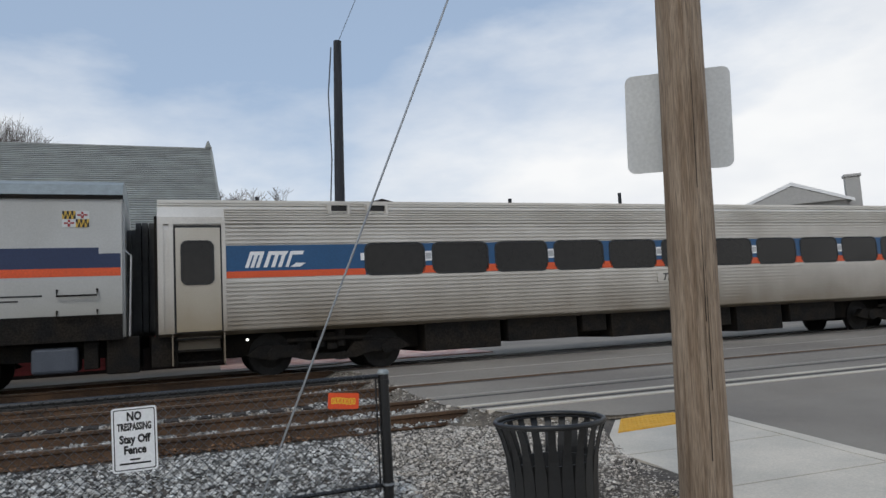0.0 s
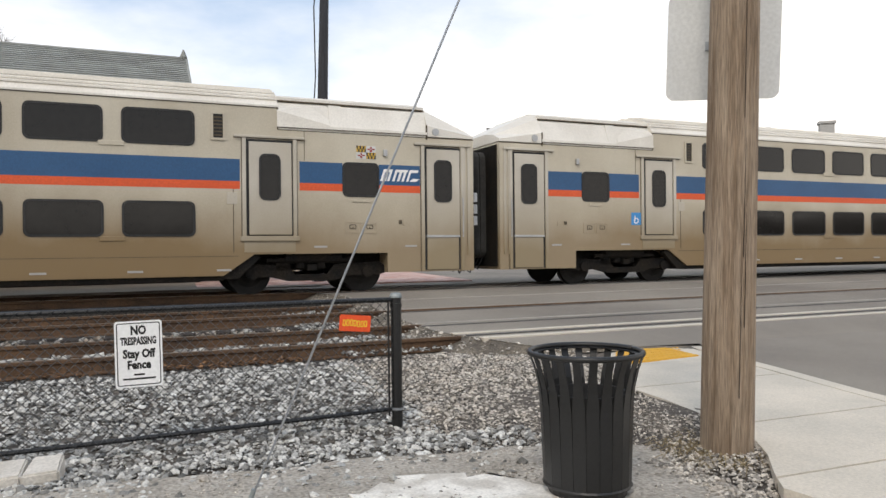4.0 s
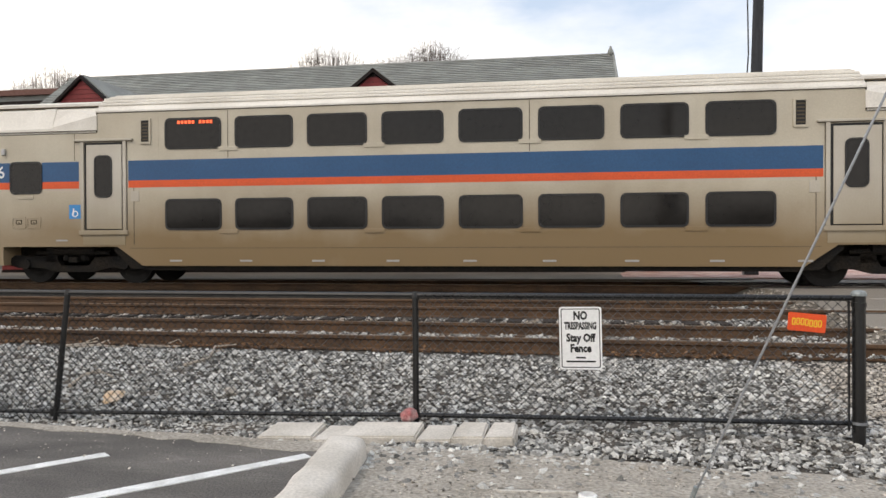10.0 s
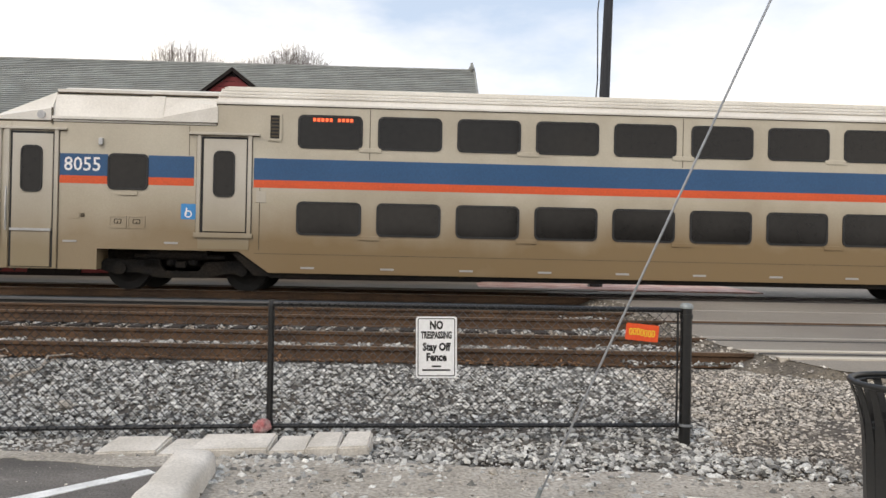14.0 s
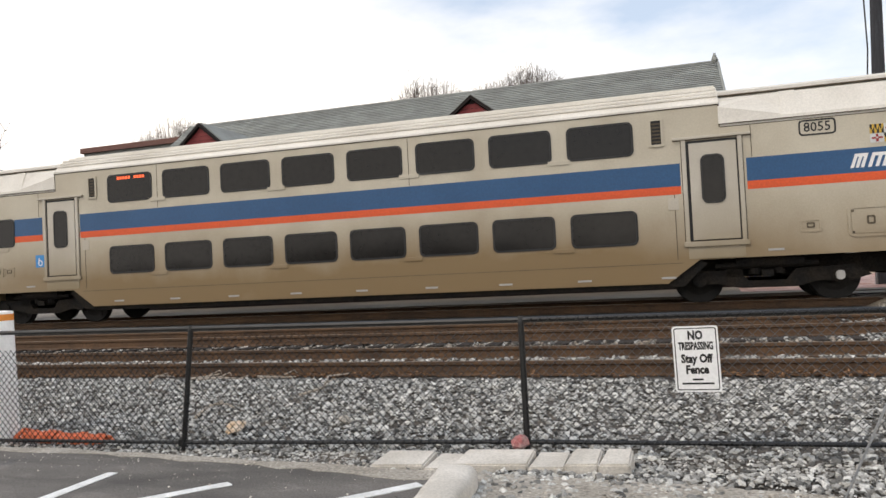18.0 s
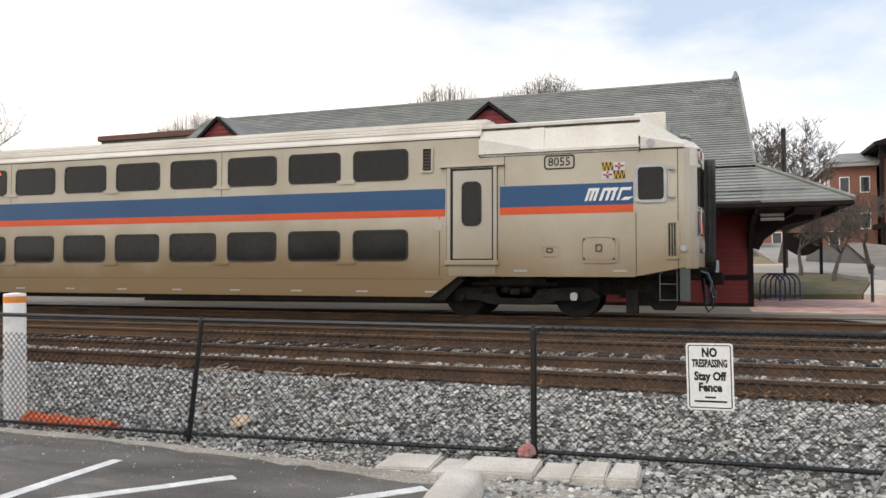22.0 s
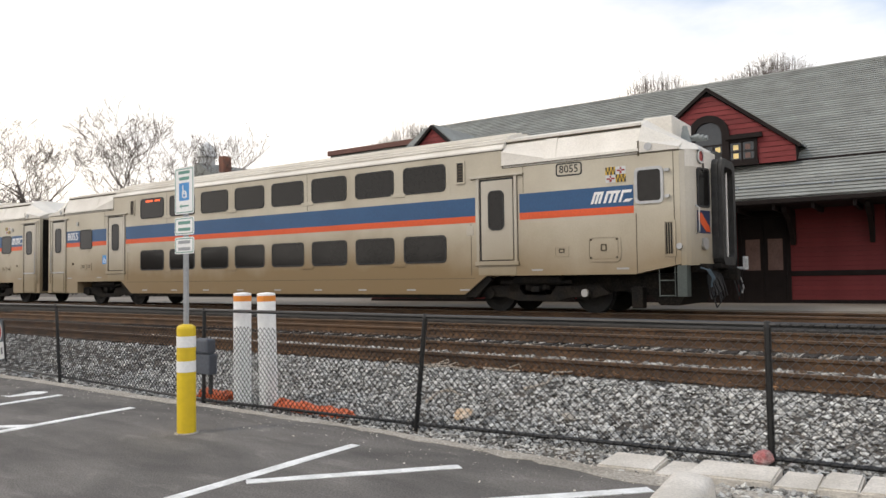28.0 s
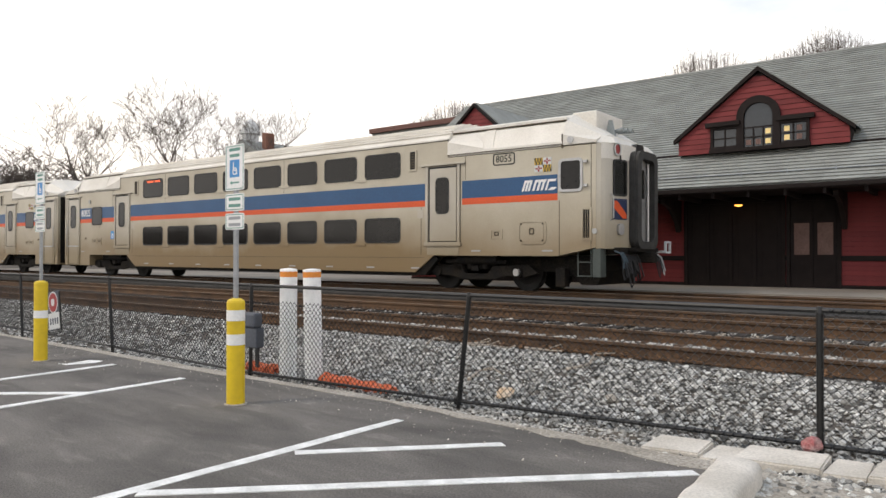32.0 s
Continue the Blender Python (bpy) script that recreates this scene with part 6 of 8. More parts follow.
wp = thing("utility_pole", "weathered wooden utility pole with cracks", "pole", pose(3.77, 3.83, 0, 0, 2.2, 0))
bm = bmesh.new()
n = 40
rings = []
rnd = random.Random(4)
grain = [0.006 * (rnd.random() - 0.5) for _ in range(n)]
for j in range(40):
    z = -0.2 + 9.2 * j / 39
    r = 0.168 - 0.0045 * z
    rings.append([bm.verts.new(((r + grain[k] + 0.004 * noise.noise((k * 0.9, z * 1.2, 3))) * math.cos(2 * math.pi * k / n), (r + grain[k] + 0.004 * noise.noise((k * 0.9, z * 1.2, 3))) * math.sin(2 * math.pi * k / n), z)) for k in range(n)])
for p, q in zip(rings, rings[1:]):
    for k in range(n):
        bm.faces.new((p[k], p[(k + 1) % n], q[(k + 1) % n], q[k]))
bm.faces.new(rings[-1])
part("shaft", bm, M["pole"], wp)
bm = bmesh.new()
for k in range(5):
    a, z, L = -1.9 + 0.28 * rnd.random() * k, 0.4 + 0.45 * k, 0.5 + 0.9 * rnd.random()
    r = 0.168 - 0.0045 * z
    box(bm, -0.004, 0.004, -0.004, 0.004, 0, 0)
    tube(bm, [((r + 0.001) * math.cos(a), (r + 0.001) * math.sin(a), z), ((r - 0.002) * math.cos(a + 0.03), (r - 0.002) * math.sin(a + 0.03), z + L)], 0.0032, 0.001, n=5)
part("crack", bm, M["dark_trim"], wp)
ps = thing("road_sign", "back of a pale metal road sign on the wooden pole", "road sign", pose(4.06, 4.14, 2.8, 0, 2.4, -38))
part("plate", prism(bmesh.new(), rounded(0.76, 0.76, 0.06), "y", -0.003, 0.003), M["offwhite"], ps)
part("bracket", rect(-0.12, 0.08, -0.03, 0.03, -0.03, -0.003), M["galv"], ps)
wire = single("guy_wire", tube(bmesh.new(), [(0.74, 4.14, 0.0), (3.5, 3.0, 6.9)], 0.0062, n=6), M["galv"], "steel guy wire running from the ground to the pole", "cable")
single("wire_anchor", tube(bmesh.new(), [(0.735, 4.15, -0.02), (0.76, 4.13, 0.07)], 0.014, n=8), M["greybox"], "steel guy anchor eye in the gravel", "anchor")
single("pipe_stub", lathe(bmesh.new(), [(0.037, -0.05), (0.037, 0.395), (0.03, 0.4), (0.03, 0.3)], 18, 0.19, 2.95), M["white"], "white plastic pipe standing upright in the gravel", "pipe")
straw = bmesh.new()
rnd = random.Random(6)
for k in range(420):
    a, r = rnd.random() * 6.28, 0.16 + 0.3 * rnd.random() ** 1.5
    x, y = 3.77 + r * math.cos(a), 3.83 + r * math.sin(a)
    b = rnd.random() * 6.28
    tube(straw, [(x, y, 0.0), (x + 0.05 * math.cos(b), y + 0.05 * math.sin(b), 0.03 + 0.04 * rnd.random()), (x + 0.11 * math.cos(b), y + 0.11 * math.sin(b), 0.015)], 0.002, n=3, cap=False)
single("dry_grass", straw, M["straw"], "dry straw tuft round the pole foot", "grass", kind="stuff")


def wheel_stop(name, m, L, w, h, label, mat="stopstone"):
    t = thing(name, label, "wheel stop", m, "concrete wheel stops")
    bm = bmesh.new()
    loops = []
    for j in range(37):
        y = -L / 2 + L * j / 36
        tip = max(0.0, 1 - (L / 2 - abs(y)) / 0.09)
        k = math.sqrt(max(0.05, 1 - 0.55 * tip * tip))
        row = []
        for i in range(13):
            a = math.pi * i / 12
            cx, cz = math.cos(a), math.sin(a)
            px = w / 2 * math.copysign(abs(cx) ** 0.5, cx) * (0.55 + 0.45 * k)
            pz = h * abs(cz) ** 0.42 * k
            q = Vector((px * 7, y * 5, pz * 7))
            row.append(bm.verts.new((px + 0.008 * noise.noise(q), y + 0.012 * noise.noise(q + Vector((9, 0, 0))), max(0.0, pz + 0.009 * noise.noise(q + Vector((0, 9, 0)))))))
        loops.append(row)
    for p, q in zip(loops, loops[1:]):
        for i in range(12):
            bm.faces.new((p[i], p[i + 1], q[i + 1], q[i]))
    bm.faces.new(loops[0]), bm.faces.new(loops[-1][::-1])
    part("stop_body", bm, M[mat], t, smooth=True)
    return t


wheel_stop("wheel_stop", pose(-1.24, 3.67, 0.0, 0, 0, 6), 1.85, 0.27, 0.15, "worn pale concrete wheel stop at the lot edge")
yb = thing("yellow_box", "pale yellow plastic box lid standing on the gravel", "box", pose(-0.68, 2.1, 0, 0, 0, 2))
part("box_body", box(bmesh.new(), -0.45, 0.45, -0.42, 0.42, 0.0, 0.4, 0.02), M["box_yellow"], yb)
part("lid", box(bmesh.new(), -0.475, 0.475, -0.45, 0.45, 0.4, 0.45, 0.015), M["box_yellow"], yb)
broken = thing("broken_kerb_slab", "broken pale concrete kerb slab lying by the fence", "concrete slab", pose(-1.225, 5.15, -0.03, 5, -2.0, 0.5))
for x0, x1, top in ((-0.94, -0.515, 0.07), (-0.52, -0.29, 0.045), (-0.3, 0.245, 0.075), (0.24, 0.5, 0.052), (0.495, 0.722, 0.075), (0.7225, 0.93, 0.074)):
    bm = bmesh.new()
    prism(bm, [(x0, -0.17), (x1, -0.16), (x1, 0.15), (x0 + 0.03, 0.16)], "z", -0.06, top)
    bmesh.ops.bevel(bm, geom=list(bm.edges), offset=0.012, segments=2, affect="EDGES")
    part("fragment", bm, M["stopstone"], broken)


def bollard(x, y, far=False):
    t = thing("bollard", "yellow pipe bollard with white reflective bands", "bollard", pose(x, y, 0), "parking bollards")
    top = 1.0 if far else 0.93
    part("pipe", lathe(bmesh.new(), [(0.082, -0.05), (0.082, top), (0.075, top + 0.02), (0.05, top + 0.035), (0.03, top + 0.04)], 20), M["yellow"], t, smooth=False)
    for z in ((0.545, 0.765) if not far else (0.556,)):
        part("reflective_band", lathe(bmesh.new(), [(0.0835, z), (0.0835, z + 0.098)], 20), M["white"], t, "white reflective band")
    part("collar", lathe(bmesh.new(), [(0.095, -0.02), (0.105, 0.004), (0.084, 0.01)], 16), M["dirt"], t)
    s = thing("parking_sign_post", "galvanised post with accessible parking signs, set in the bollard", "sign post", pose(x, y, top + 0.03), "parking sign posts")
    part("channel_post", box(bmesh.new(), -0.025, 0.025, -0.012, 0.012, -0.1, 1.4), M["galv"], s)
    top = 1.42
    for h, dz, kind in ((0.42, 0.0, 0), (0.16, 0.45, 1), (0.15, 0.63, 2)):
        zc = top - dz - h / 2
        p = part("sign_plate", prism(bmesh.new(), rounded(0.29, h, 0.02, 0, zc), "y", -0.018, -0.014), M["white"], s)
        part("sign_border", ring(bmesh.new(), rounded(0.27, h - 0.02, 0.014, 0, zc), rounded(0.255, h - 0.035, 0.01, 0, zc), "y", -0.0195, -0.018), M["green"], p)
        if kind == 0:
            part("symbol_field", rect(-0.075, 0.075, zc - 0.09, zc + 0.07, -0.0195, -0.018), M["sticker_blue"], p)
            g = bmesh.new()
            ring(g, rounded(0.07, 0.07, 0.033, 0.005, zc - 0.035), rounded(0.046, 0.046, 0.022, 0.005, zc - 0.035), "y", -0.021, -0.0195)
            prism(g, [(-0.022, zc - 0.02), (-0.008, zc - 0.02), (-0.008, zc + 0.05), (-0.022, zc + 0.05)], "y", -0.0212, -0.0195)
            prism(g, [(-0.01, zc - 0.022), (0.03, zc - 0.022), (0.045, zc - 0.062), (0.034, zc - 0.066), (0.022, zc - 0.034), (-0.01, zc - 0.034)], "y", -0.0214, -0.0195)
            part("symbol", g, M["white"], p)
            for z, w in ((0.165, 0.17), (0.11, 0.15)):
                part("text_bar", rect(-w / 2, w / 2, zc + z - 0.014, zc + z + 0.014, -0.0195, -0.018), M["green"], p)
            part("arrow", prism(bmesh.new(), [(-0.07, zc - 0.14), (-0.04, zc - 0.12), (-0.04, zc - 0.133), (0.07, zc - 0.133), (0.07, zc - 0.147), (-0.04, zc - 0.147), (-0.04, zc - 0.16)], "y", -0.0195, -0.018), M["green"], p)
        else:
            for z in (0.03, -0.03):
                part("text_bar", rect(-0.09, 0.09, zc + z - 0.014, zc + z + 0.014, -0.0195, -0.018), M["green" if kind == 1 else "galv"], p)
    return t


bollard(-5.64, 3.975)
bollard(-9.96, 4.0, True)
for x, y, lean in ((-7.01, 5.66, 0.5), (-6.54, 5.67, -1.5)):
    t = thing("marker_post", "white plastic utility marker post with orange cap band", "marker post", pose(x, y, -0.14, 0, lean, 8), "utility marker posts")
    part("tube", lathe(bmesh.new(), [(0.105, 0.0), (0.105, 1.33), (0.1, 1.34), (0.02, 1.35)], 20), M["marker_white"], t)
    part("orange_band", lathe(bmesh.new(), [(0.1065, 1.245), (0.1065, 1.31)], 20), M["capband"], t, "orange band")
net = thing("snow_fence_roll", "flattened ribbed orange plastic netting along the fence foot", "netting")
rnd = random.Random(2)
for i in range(66):
    x = -7.75 + 0.038 * i
    if -7.2 < x < -6.35:
        continue
    bm = bmesh.new()
    y0, h_ = FY + 0.09 + 0.03 * rnd.random(), 0.045 + 0.035 * rnd.random() * (0.6 + 0.4 * math.sin(i * 0.7))
    base = -0.1 - 0.015 * (x + 6)
    tube(bm, [(x, y0 - 0.04, base), (x + 0.01, y0 - 0.02, base + h_), (x, y0 + 0.04, base + h_ + 0.025), (x + 0.012, y0 + 0.1, base + h_ + 0.01), (x, y0 + 0.13, base)], 0.016, n=6)
    part("rib", bm, M["netting"], net)
for a, b in ((-7.8, -7.2), (-6.35, -5.2)):
    for y in (0.08, 0.17):
        part("edge_cord", tube(bmesh.new(), [(a, FY + y, -0.07), (b, FY + y + 0.01, -0.075)], 0.012, n=6), M["netting"], net)
gb = thing("meter_box", "dark grey weatherproof box mounted on the fence", "utility box", pose(-7.35, 5.395, 0.25))
part("case", box(bmesh.new(), -0.15, 0.15, -0.06, 0.06, 0.0, 0.24, 0.015), M["box_grey"], gb)
part("hood", box(bmesh.new(), -0.14, 0.14, -0.08, 0.05, 0.24, 0.42, 0.03), M["box_grey"], gb)
part("stake", box(bmesh.new(), -0.03, 0.03, 0.06, 0.078, -0.25, 0.38), M["cable"], gb)
rs = thing("warning_sign", "dark warning board with red disc and white panel", "sign", pose(-13.1, FY - 0.04, 0.42, 0, -9, 0))
part("board", prism(bmesh.new(), rounded(0.47, 0.66, 0.03, 0, 0.0), "y", -0.004, 0.004), M["box_grey"], rs)
part("edge_bar", box(bmesh.new(), 0.22, 0.255, -0.012, 0.012, -0.36, 0.3, 0.004), M["black"], rs)
part("panel", prism(bmesh.new(), rounded(0.43, 0.28, 0.02, -0.012, -0.18), "y", -0.007, -0.003), M["offwhite"], rs)
part("disc_rim", prism(bmesh.new(), rounded(0.37, 0.37, 0.18, -0.012, 0.14), "y", -0.007, -0.003), M["offwhite"], rs)
part("disc", prism(bmesh.new(), rounded(0.33, 0.33, 0.162, -0.012, 0.14), "y", -0.009, -0.006), M["maroon"], rs)
part("disc_centre", prism(bmesh.new(), rounded(0.13, 0.12, 0.04, -0.012, 0.14), "y", -0.011, -0.008), M["offwhite"], rs)
for x in (-0.14, -0.05, 0.04, 0.13):
    part("text_bar", rect(x - 0.025, x + 0.025, -0.24, -0.13, -0.009, -0.006), M["box_grey"], rs)
for k, pts in enumerate((((-6.66, 7.85), (-6.8, 8.15), (-6.72, 8.4)), ((-5.95, 7.9), (-5.8, 8.15), (-5.55, 8.25), (-5.4, 8.2)), ((-5.15, 8.05), (-4.95, 8.35), (-4.75, 8.3)), ((-4.1, 7.3), (-4.05, 7.75), (-4.2, 8.15), (-4.05, 8.4)), ((-6.3, 8.2), (-6.1, 8.35), (-5.9, 8.3)), ((-4.93, 6.55), (-4.98, 6.86), (-4.86, 6.96), (-4.71, 6.93)))):
    tw_ = thing("dead_branch", "bleached dead branch lying on the ballast", "branch", group="fallen branches")
    part("stem", tube(bmesh.new(), [(x, y, ground_z(x, y) + 0.07 + 0.03 * math.sin(i * 2.0 + k)) for i, (x, y) in enumerate(pts)], 0.019, 0.008, n=6), M["driftwood"], tw_)
    x, y = pts[1]
    part("side_twig", tube(bmesh.new(), [(x, y, ground_z(x, y) + 0.08), (x + 0.12, y + 0.06, ground_z(x, y) + 0.13), (x + 0.2, y - 0.02, ground_z(x, y) + 0.1)], 0.009, 0.004, n=5), M["driftwood"], tw_)
lr = bmesh.new()
lathe(lr, [(0.05, 0.0), (0.11, 0.02), (0.1, 0.05), (0.05, 0.08), (0.01, 0.075)], 9)
for v in lr.verts:
    v.co += Vector((noise.noise(v.co * 11), noise.noise(v.co * 11 + Vector((5, 0, 0))), 0.5 * noise.noise(v.co * 11 + Vector((0, 5, 0))))) * 0.06
single("crumpled_wrapper", lr, M["wrapper"], "crumpled tan paper wrapper on the ballast", "litter", m=pose(-4.11, 6.1, ground_z(-4.11, 6.1) + 0.03, 10, -8, 20))

# ---- platform and station ----
STA = pose(0, 23.0, 0.45, 0, 0, 2.284)
slab("station_platform", [(-60, 16.3), (4.2, 18.9), (4.2, 25), (1.2, 26), (-60, 24)], 0.1, 0.448, M["road"], "grey asphalt station platform beside the track", "platform")
st = thing("station_building", "old red wooden railway station with grey shingle roof", "station", STA)
SL, SR, SD = -19.9, 1.34, 9.0
EV, KZ, KY, RZ, RY = 2.85, 3.97, -0.7, 7.75, 4.5  # eave, kink and ridge heights over the platform
# wall boards
part("front_wall", rect(SL, SR, 0, 3.6, 0.02, 0.22), M["dark_trim"], st)
part("end_wall", rect(SR - 0.2, SR, 0, 3.6, 0.22, SD), M["red_wall"], st)
part("back_wall", rect(SL, SR - 0.2, 0, 3.6, SD - 0.2, SD), M["red_wall"], st)
part("left_end_wall", rect(SL, SL + 0.2, 0, 3.6, 0.22, SD - 0.2), M["red_wall"], st)
openings = [(-1.94, -0.61, 2.4, "door"), (-8.7, -5.75, 2.6, "recess"), (-5.72, -4.3, 2.6, "glazed"), (-12.6, -11.0, 2.6, "door"), (-16.5, -15.0, 2.6, "door")]
zc = 0.0
board_mesh = {}
walls = part("siding_wall", rect(SL, SR, 0.0, 0.08, -0.03, 0.02), M["dark_trim"], st)
xs = sorted([SL, SR] + [v for o in openings for v in o[:2]])
runs = [(xs[i], xs[i + 1]) for i in range(0, len(xs), 2)]
for a, b in runs:
    for k in range(22):
        z = 0.1 + 0.135 * k
        if 0.78 < z + 0.06 < 0.93:
            continue
        key = round(b - a, 3)
        if key not in board_mesh:
            board_mesh[key] = mesh_of("board", prism(bmesh.new(), [(0.0, 0.0), (-0.03, 0.0), (-0.012, 0.13), (0.0, 0.13)], "x", 0, b - a), M["red_wall"])
        o = new("board", board_mesh[key])
        o.parent, o.matrix_basis = walls, pose(a, 0.02, z)
    part("belt_trim", rect(a, b, 0.78, 0.92, -0.05, 0.02), M["dark_trim"], st)
for a, b, top, kind in openings:
    d = part("doorway", ring(bmesh.new(), [(b, top), (a, top), (a, 0.0), (b, 0.0)], [(b - 0.1, top - 0.1), (a + 0.1, top - 0.1), (a + 0.1, 0.02), (b - 0.1, 0.02)], "y", -0.07, 0.02), M["dark_trim"], st)
    n_ = 2 if kind != "recess" else 4
    for k in range(n_):
        p, q = a + 0.1 + (b - a - 0.2) * k / n_ + 0.015, a + 0.1 + (b - a - 0.2) * (k + 1) / n_ - 0.015
        leaf = part("door_leaf", rect(p, q, 0.03, top - 0.12, -0.015, 0.018), M["dark_trim"], d)
        if kind == "glazed":
            # pinkish reflection in the door glass, painted as a plain reddish pane
            part("reddish_pane", rect(p + 0.1, q - 0.1, 0.96, 1.85, -0.019, -0.012), M["reddish_pane"], leaf)
            part("door_pane", rect(p + 0.09, q - 0.09, 0.95, 1.86, -0.022, -0.02), M["reddish_pane"], leaf)
        else:
            for z0, z1 in ((0.2, 0.85), (1.0, top - 0.35)):
                part("door_panel", ring(bmesh.new(), [(q - 0.1, z1), (p + 0.1, z1), (p + 0.1, z0), (q - 0.1, z0)], [(q - 0.14, z1 - 0.04), (p + 0.14, z1 - 0.04), (p + 0.14, z0 + 0.04), (q - 0.14, z0 + 0.04)], "y", -0.03, -0.014), M["dark_trim"], leaf)
        if kind == "door" and k:
            part("door_handle", rect(p + 0.04, p + 0.09, 0.98, 1.16, -0.06, -0.015), M["alu"], leaf)
ws_ = part("wall_sign", ring(bmesh.new(), [(-1.12, 2.66), (-1.6, 2.66), (-1.6, 2.38), (-1.12, 2.38)], [(-1.15, 2.63), (-1.57, 2.63), (-1.57, 2.41), (-1.15, 2.41)], "y", -1.85, -1.8), M["offwhite"], st)
part("sign_face", rect(-1.58, -1.14, 2.4, 2.64, -1.84, -1.81), M["dark_trim"], ws_)
# roof with shingle courses
roof = part("roof", prism(bmesh.new(), [(-2.0, EV - 0.12), (-2.0, EV), (KY, KZ), (RY, RZ), (SD - KY, KZ), (SD + 2.0, EV), (SD + 2.0, EV - 0.12), (RY, RZ - 0.5)], "x", SL - 0.5, SR + 0.05), M["slate"], st)
cs = bmesh.new()
def course(y0, z0, y1, z1, x0, x1):
    d = Vector((y1 - y0, z1 - z0)).normalized()
    n_ = Vector((-d.y, d.x))
    a, b = Vector((y0, z0)), Vector((y1, z1))
    prism(cs, [tuple(a + n_ * 0.012), tuple(a + n_ * 0.05), tuple(b + n_ * 0.018), tuple(b + n_ * 0.0)], "x", x0, x1)
rnd = random.Random(11)
for (ya, za), (yb, zb), cnt in (((-2.02, EV), (KY, KZ), 11), ((KY, KZ), (RY, RZ), 40)):
    for k in range(cnt):
        p0, p1 = k / cnt, (k + 1) / cnt
        x = SL - 0.5
        while x < SR + 0.04:
            L = min(0.9 + 0.7 * rnd.random(), SR + 0.06 - x)
            course(ya + (yb - ya) * p0, za + (zb - za) * p0 + 0.004 * rnd.random(), ya + (yb - ya) * p1, za + (zb - za) * p1, x, x + L - 0.006)
            x += L
tagged(part("shingle", cs, M["slate"], roof), kind="stuff")
# hipped skirt round the +x end
A = [(SR + 0.05, KY, KZ), (SR + 0.05, SD - KY, KZ)]
B = [(SR + 2.25, -2.0, EV), (SR + 2.25, SD + 2.0, EV)]
skirt = part("skirt_roof", rect(SR, SR + 0.06, KZ - 0.1, KZ, KY, SD - KY), M["slate"], st)
for k in range(11):
    p, q = k / 11, (k + 1) / 11
    sk = bmesh.new()
    pa = [Vector(B[0]).lerp(Vector(A[0]), p), Vector(B[1]).lerp(Vector(A[1]), p), Vector(B[1]).lerp(Vector(A[1]), q), Vector(B[0]).lerp(Vector(A[0]), q)]
    vs = [sk.verts.new(v + Vector((0.03, 0, 0.05 * (1 if i < 2 else 0.3)))) for i, v in enumerate(pa)]
    vl = [sk.verts.new(v - Vector((0, 0, 0.06))) for v in pa]
    sk.faces.new(vs), sk.faces.new(vl[::-1])
    for i in range(4):
        sk.faces.new((vs[i], vl[i], vl[(i + 1) % 4], vs[(i + 1) % 4]))
    part("end_course", sk, M["slate"], skirt)
    sk = bmesh.new()
    c0, c1 = (-2.0 + (KY + 2.0) * p, EV + (KZ - EV) * p), (-2.0 + (KY + 2.0) * q, EV + (KZ - EV) * q)
    xa, xb = SR + 2.25 - 2.2 * p, SR + 2.25 - 2.2 * q
    vs = [sk.verts.new(v) for v in ((SR + 0.05, c0[0], c0[1] + 0.05), (xa, c0[0], c0[1] + 0.05), (xb, c1[0], c1[1] + 0.015), (SR + 0.05, c1[0], c1[1] + 0.015))]
    vl = [sk.verts.new(v) for v in ((SR + 0.05, c0[0], c0[1] - 0.06), (xa, c0[0], c0[1] - 0.06), (xb, c1[0], c1[1] - 0.06), (SR + 0.05, c1[0], c1[1] - 0.06))]
    sk.faces.new(vs), sk.faces.new(vl[::-1])
    for i in range(4):
        sk.faces.new((vs[i], vl[i], vl[(i + 1) % 4], vs[(i + 1) % 4]))
    part("front_course", sk, M["slate"], skirt)
part("hip_cap", tube(bmesh.new(), [(SR + 2.27, -2.02, EV + 0.05), (SR + 0.05, KY, KZ + 0.06)], 0.06, n=6), M["slate"], roof)
part("end_gable", prism(bmesh.new(), [(KY + 0.1, KZ - 0.4), (SD - KY - 0.1, KZ - 0.4), (RY, RZ - 0.15)], "x", SR - 0.1, SR + 0.02), M["slate"], roof)
part("rake_trim", tube(bmesh.new(), [(SR + 0.06, KY, KZ), (SR + 0.06, RY, RZ + 0.02)], 0.05, n=6), M["slate"], roof)
part("ridge_cap", tube(bmesh.new(), [(SL - 0.5, RY, RZ + 0.02), (SR + 0.06, RY, RZ + 0.02)], 0.07, n=6), M["slate"], roof)
part("finial", lathe(bmesh.new(), [(0.1, RZ), (0.13, RZ + 0.08), (0.08, RZ + 0.2), (0.03, RZ + 0.34)], 10, SR - 0.03, RY), M["slate"], roof)
hs = part("hanging_sign", rect(SR + 0.15, SR + 0.75, 2.42, 2.5, -0.95, -0.92), M["offwhite"], roof)
part("hanging_sign", rect(SR + 0.15, SR + 0.75, 2.54, 2.62, -0.95, -0.92), M["offwhite"], roof)
fs = part("fascia", rect(SL - 0.5, SR + 2.25, EV - 0.13, EV - 0.02, -2.03, -1.96), M["dark_trim"], roof)
part("fascia_end", rect(SR + 2.2, SR + 2.27, EV - 0.13, EV - 0.02, -1.96, SD + 2.0), M["dark_trim"], roof)
part("soffit", rect(SL - 0.5, SR + 2.2, EV - 0.16, EV - 0.131, -1.96, 0.0), M["dark_trim"], roof)
part("soffit_end", rect(SR, SR + 2.2, EV - 0.16, EV - 0.131, 0.0, SD), M["dark_trim"], roof)
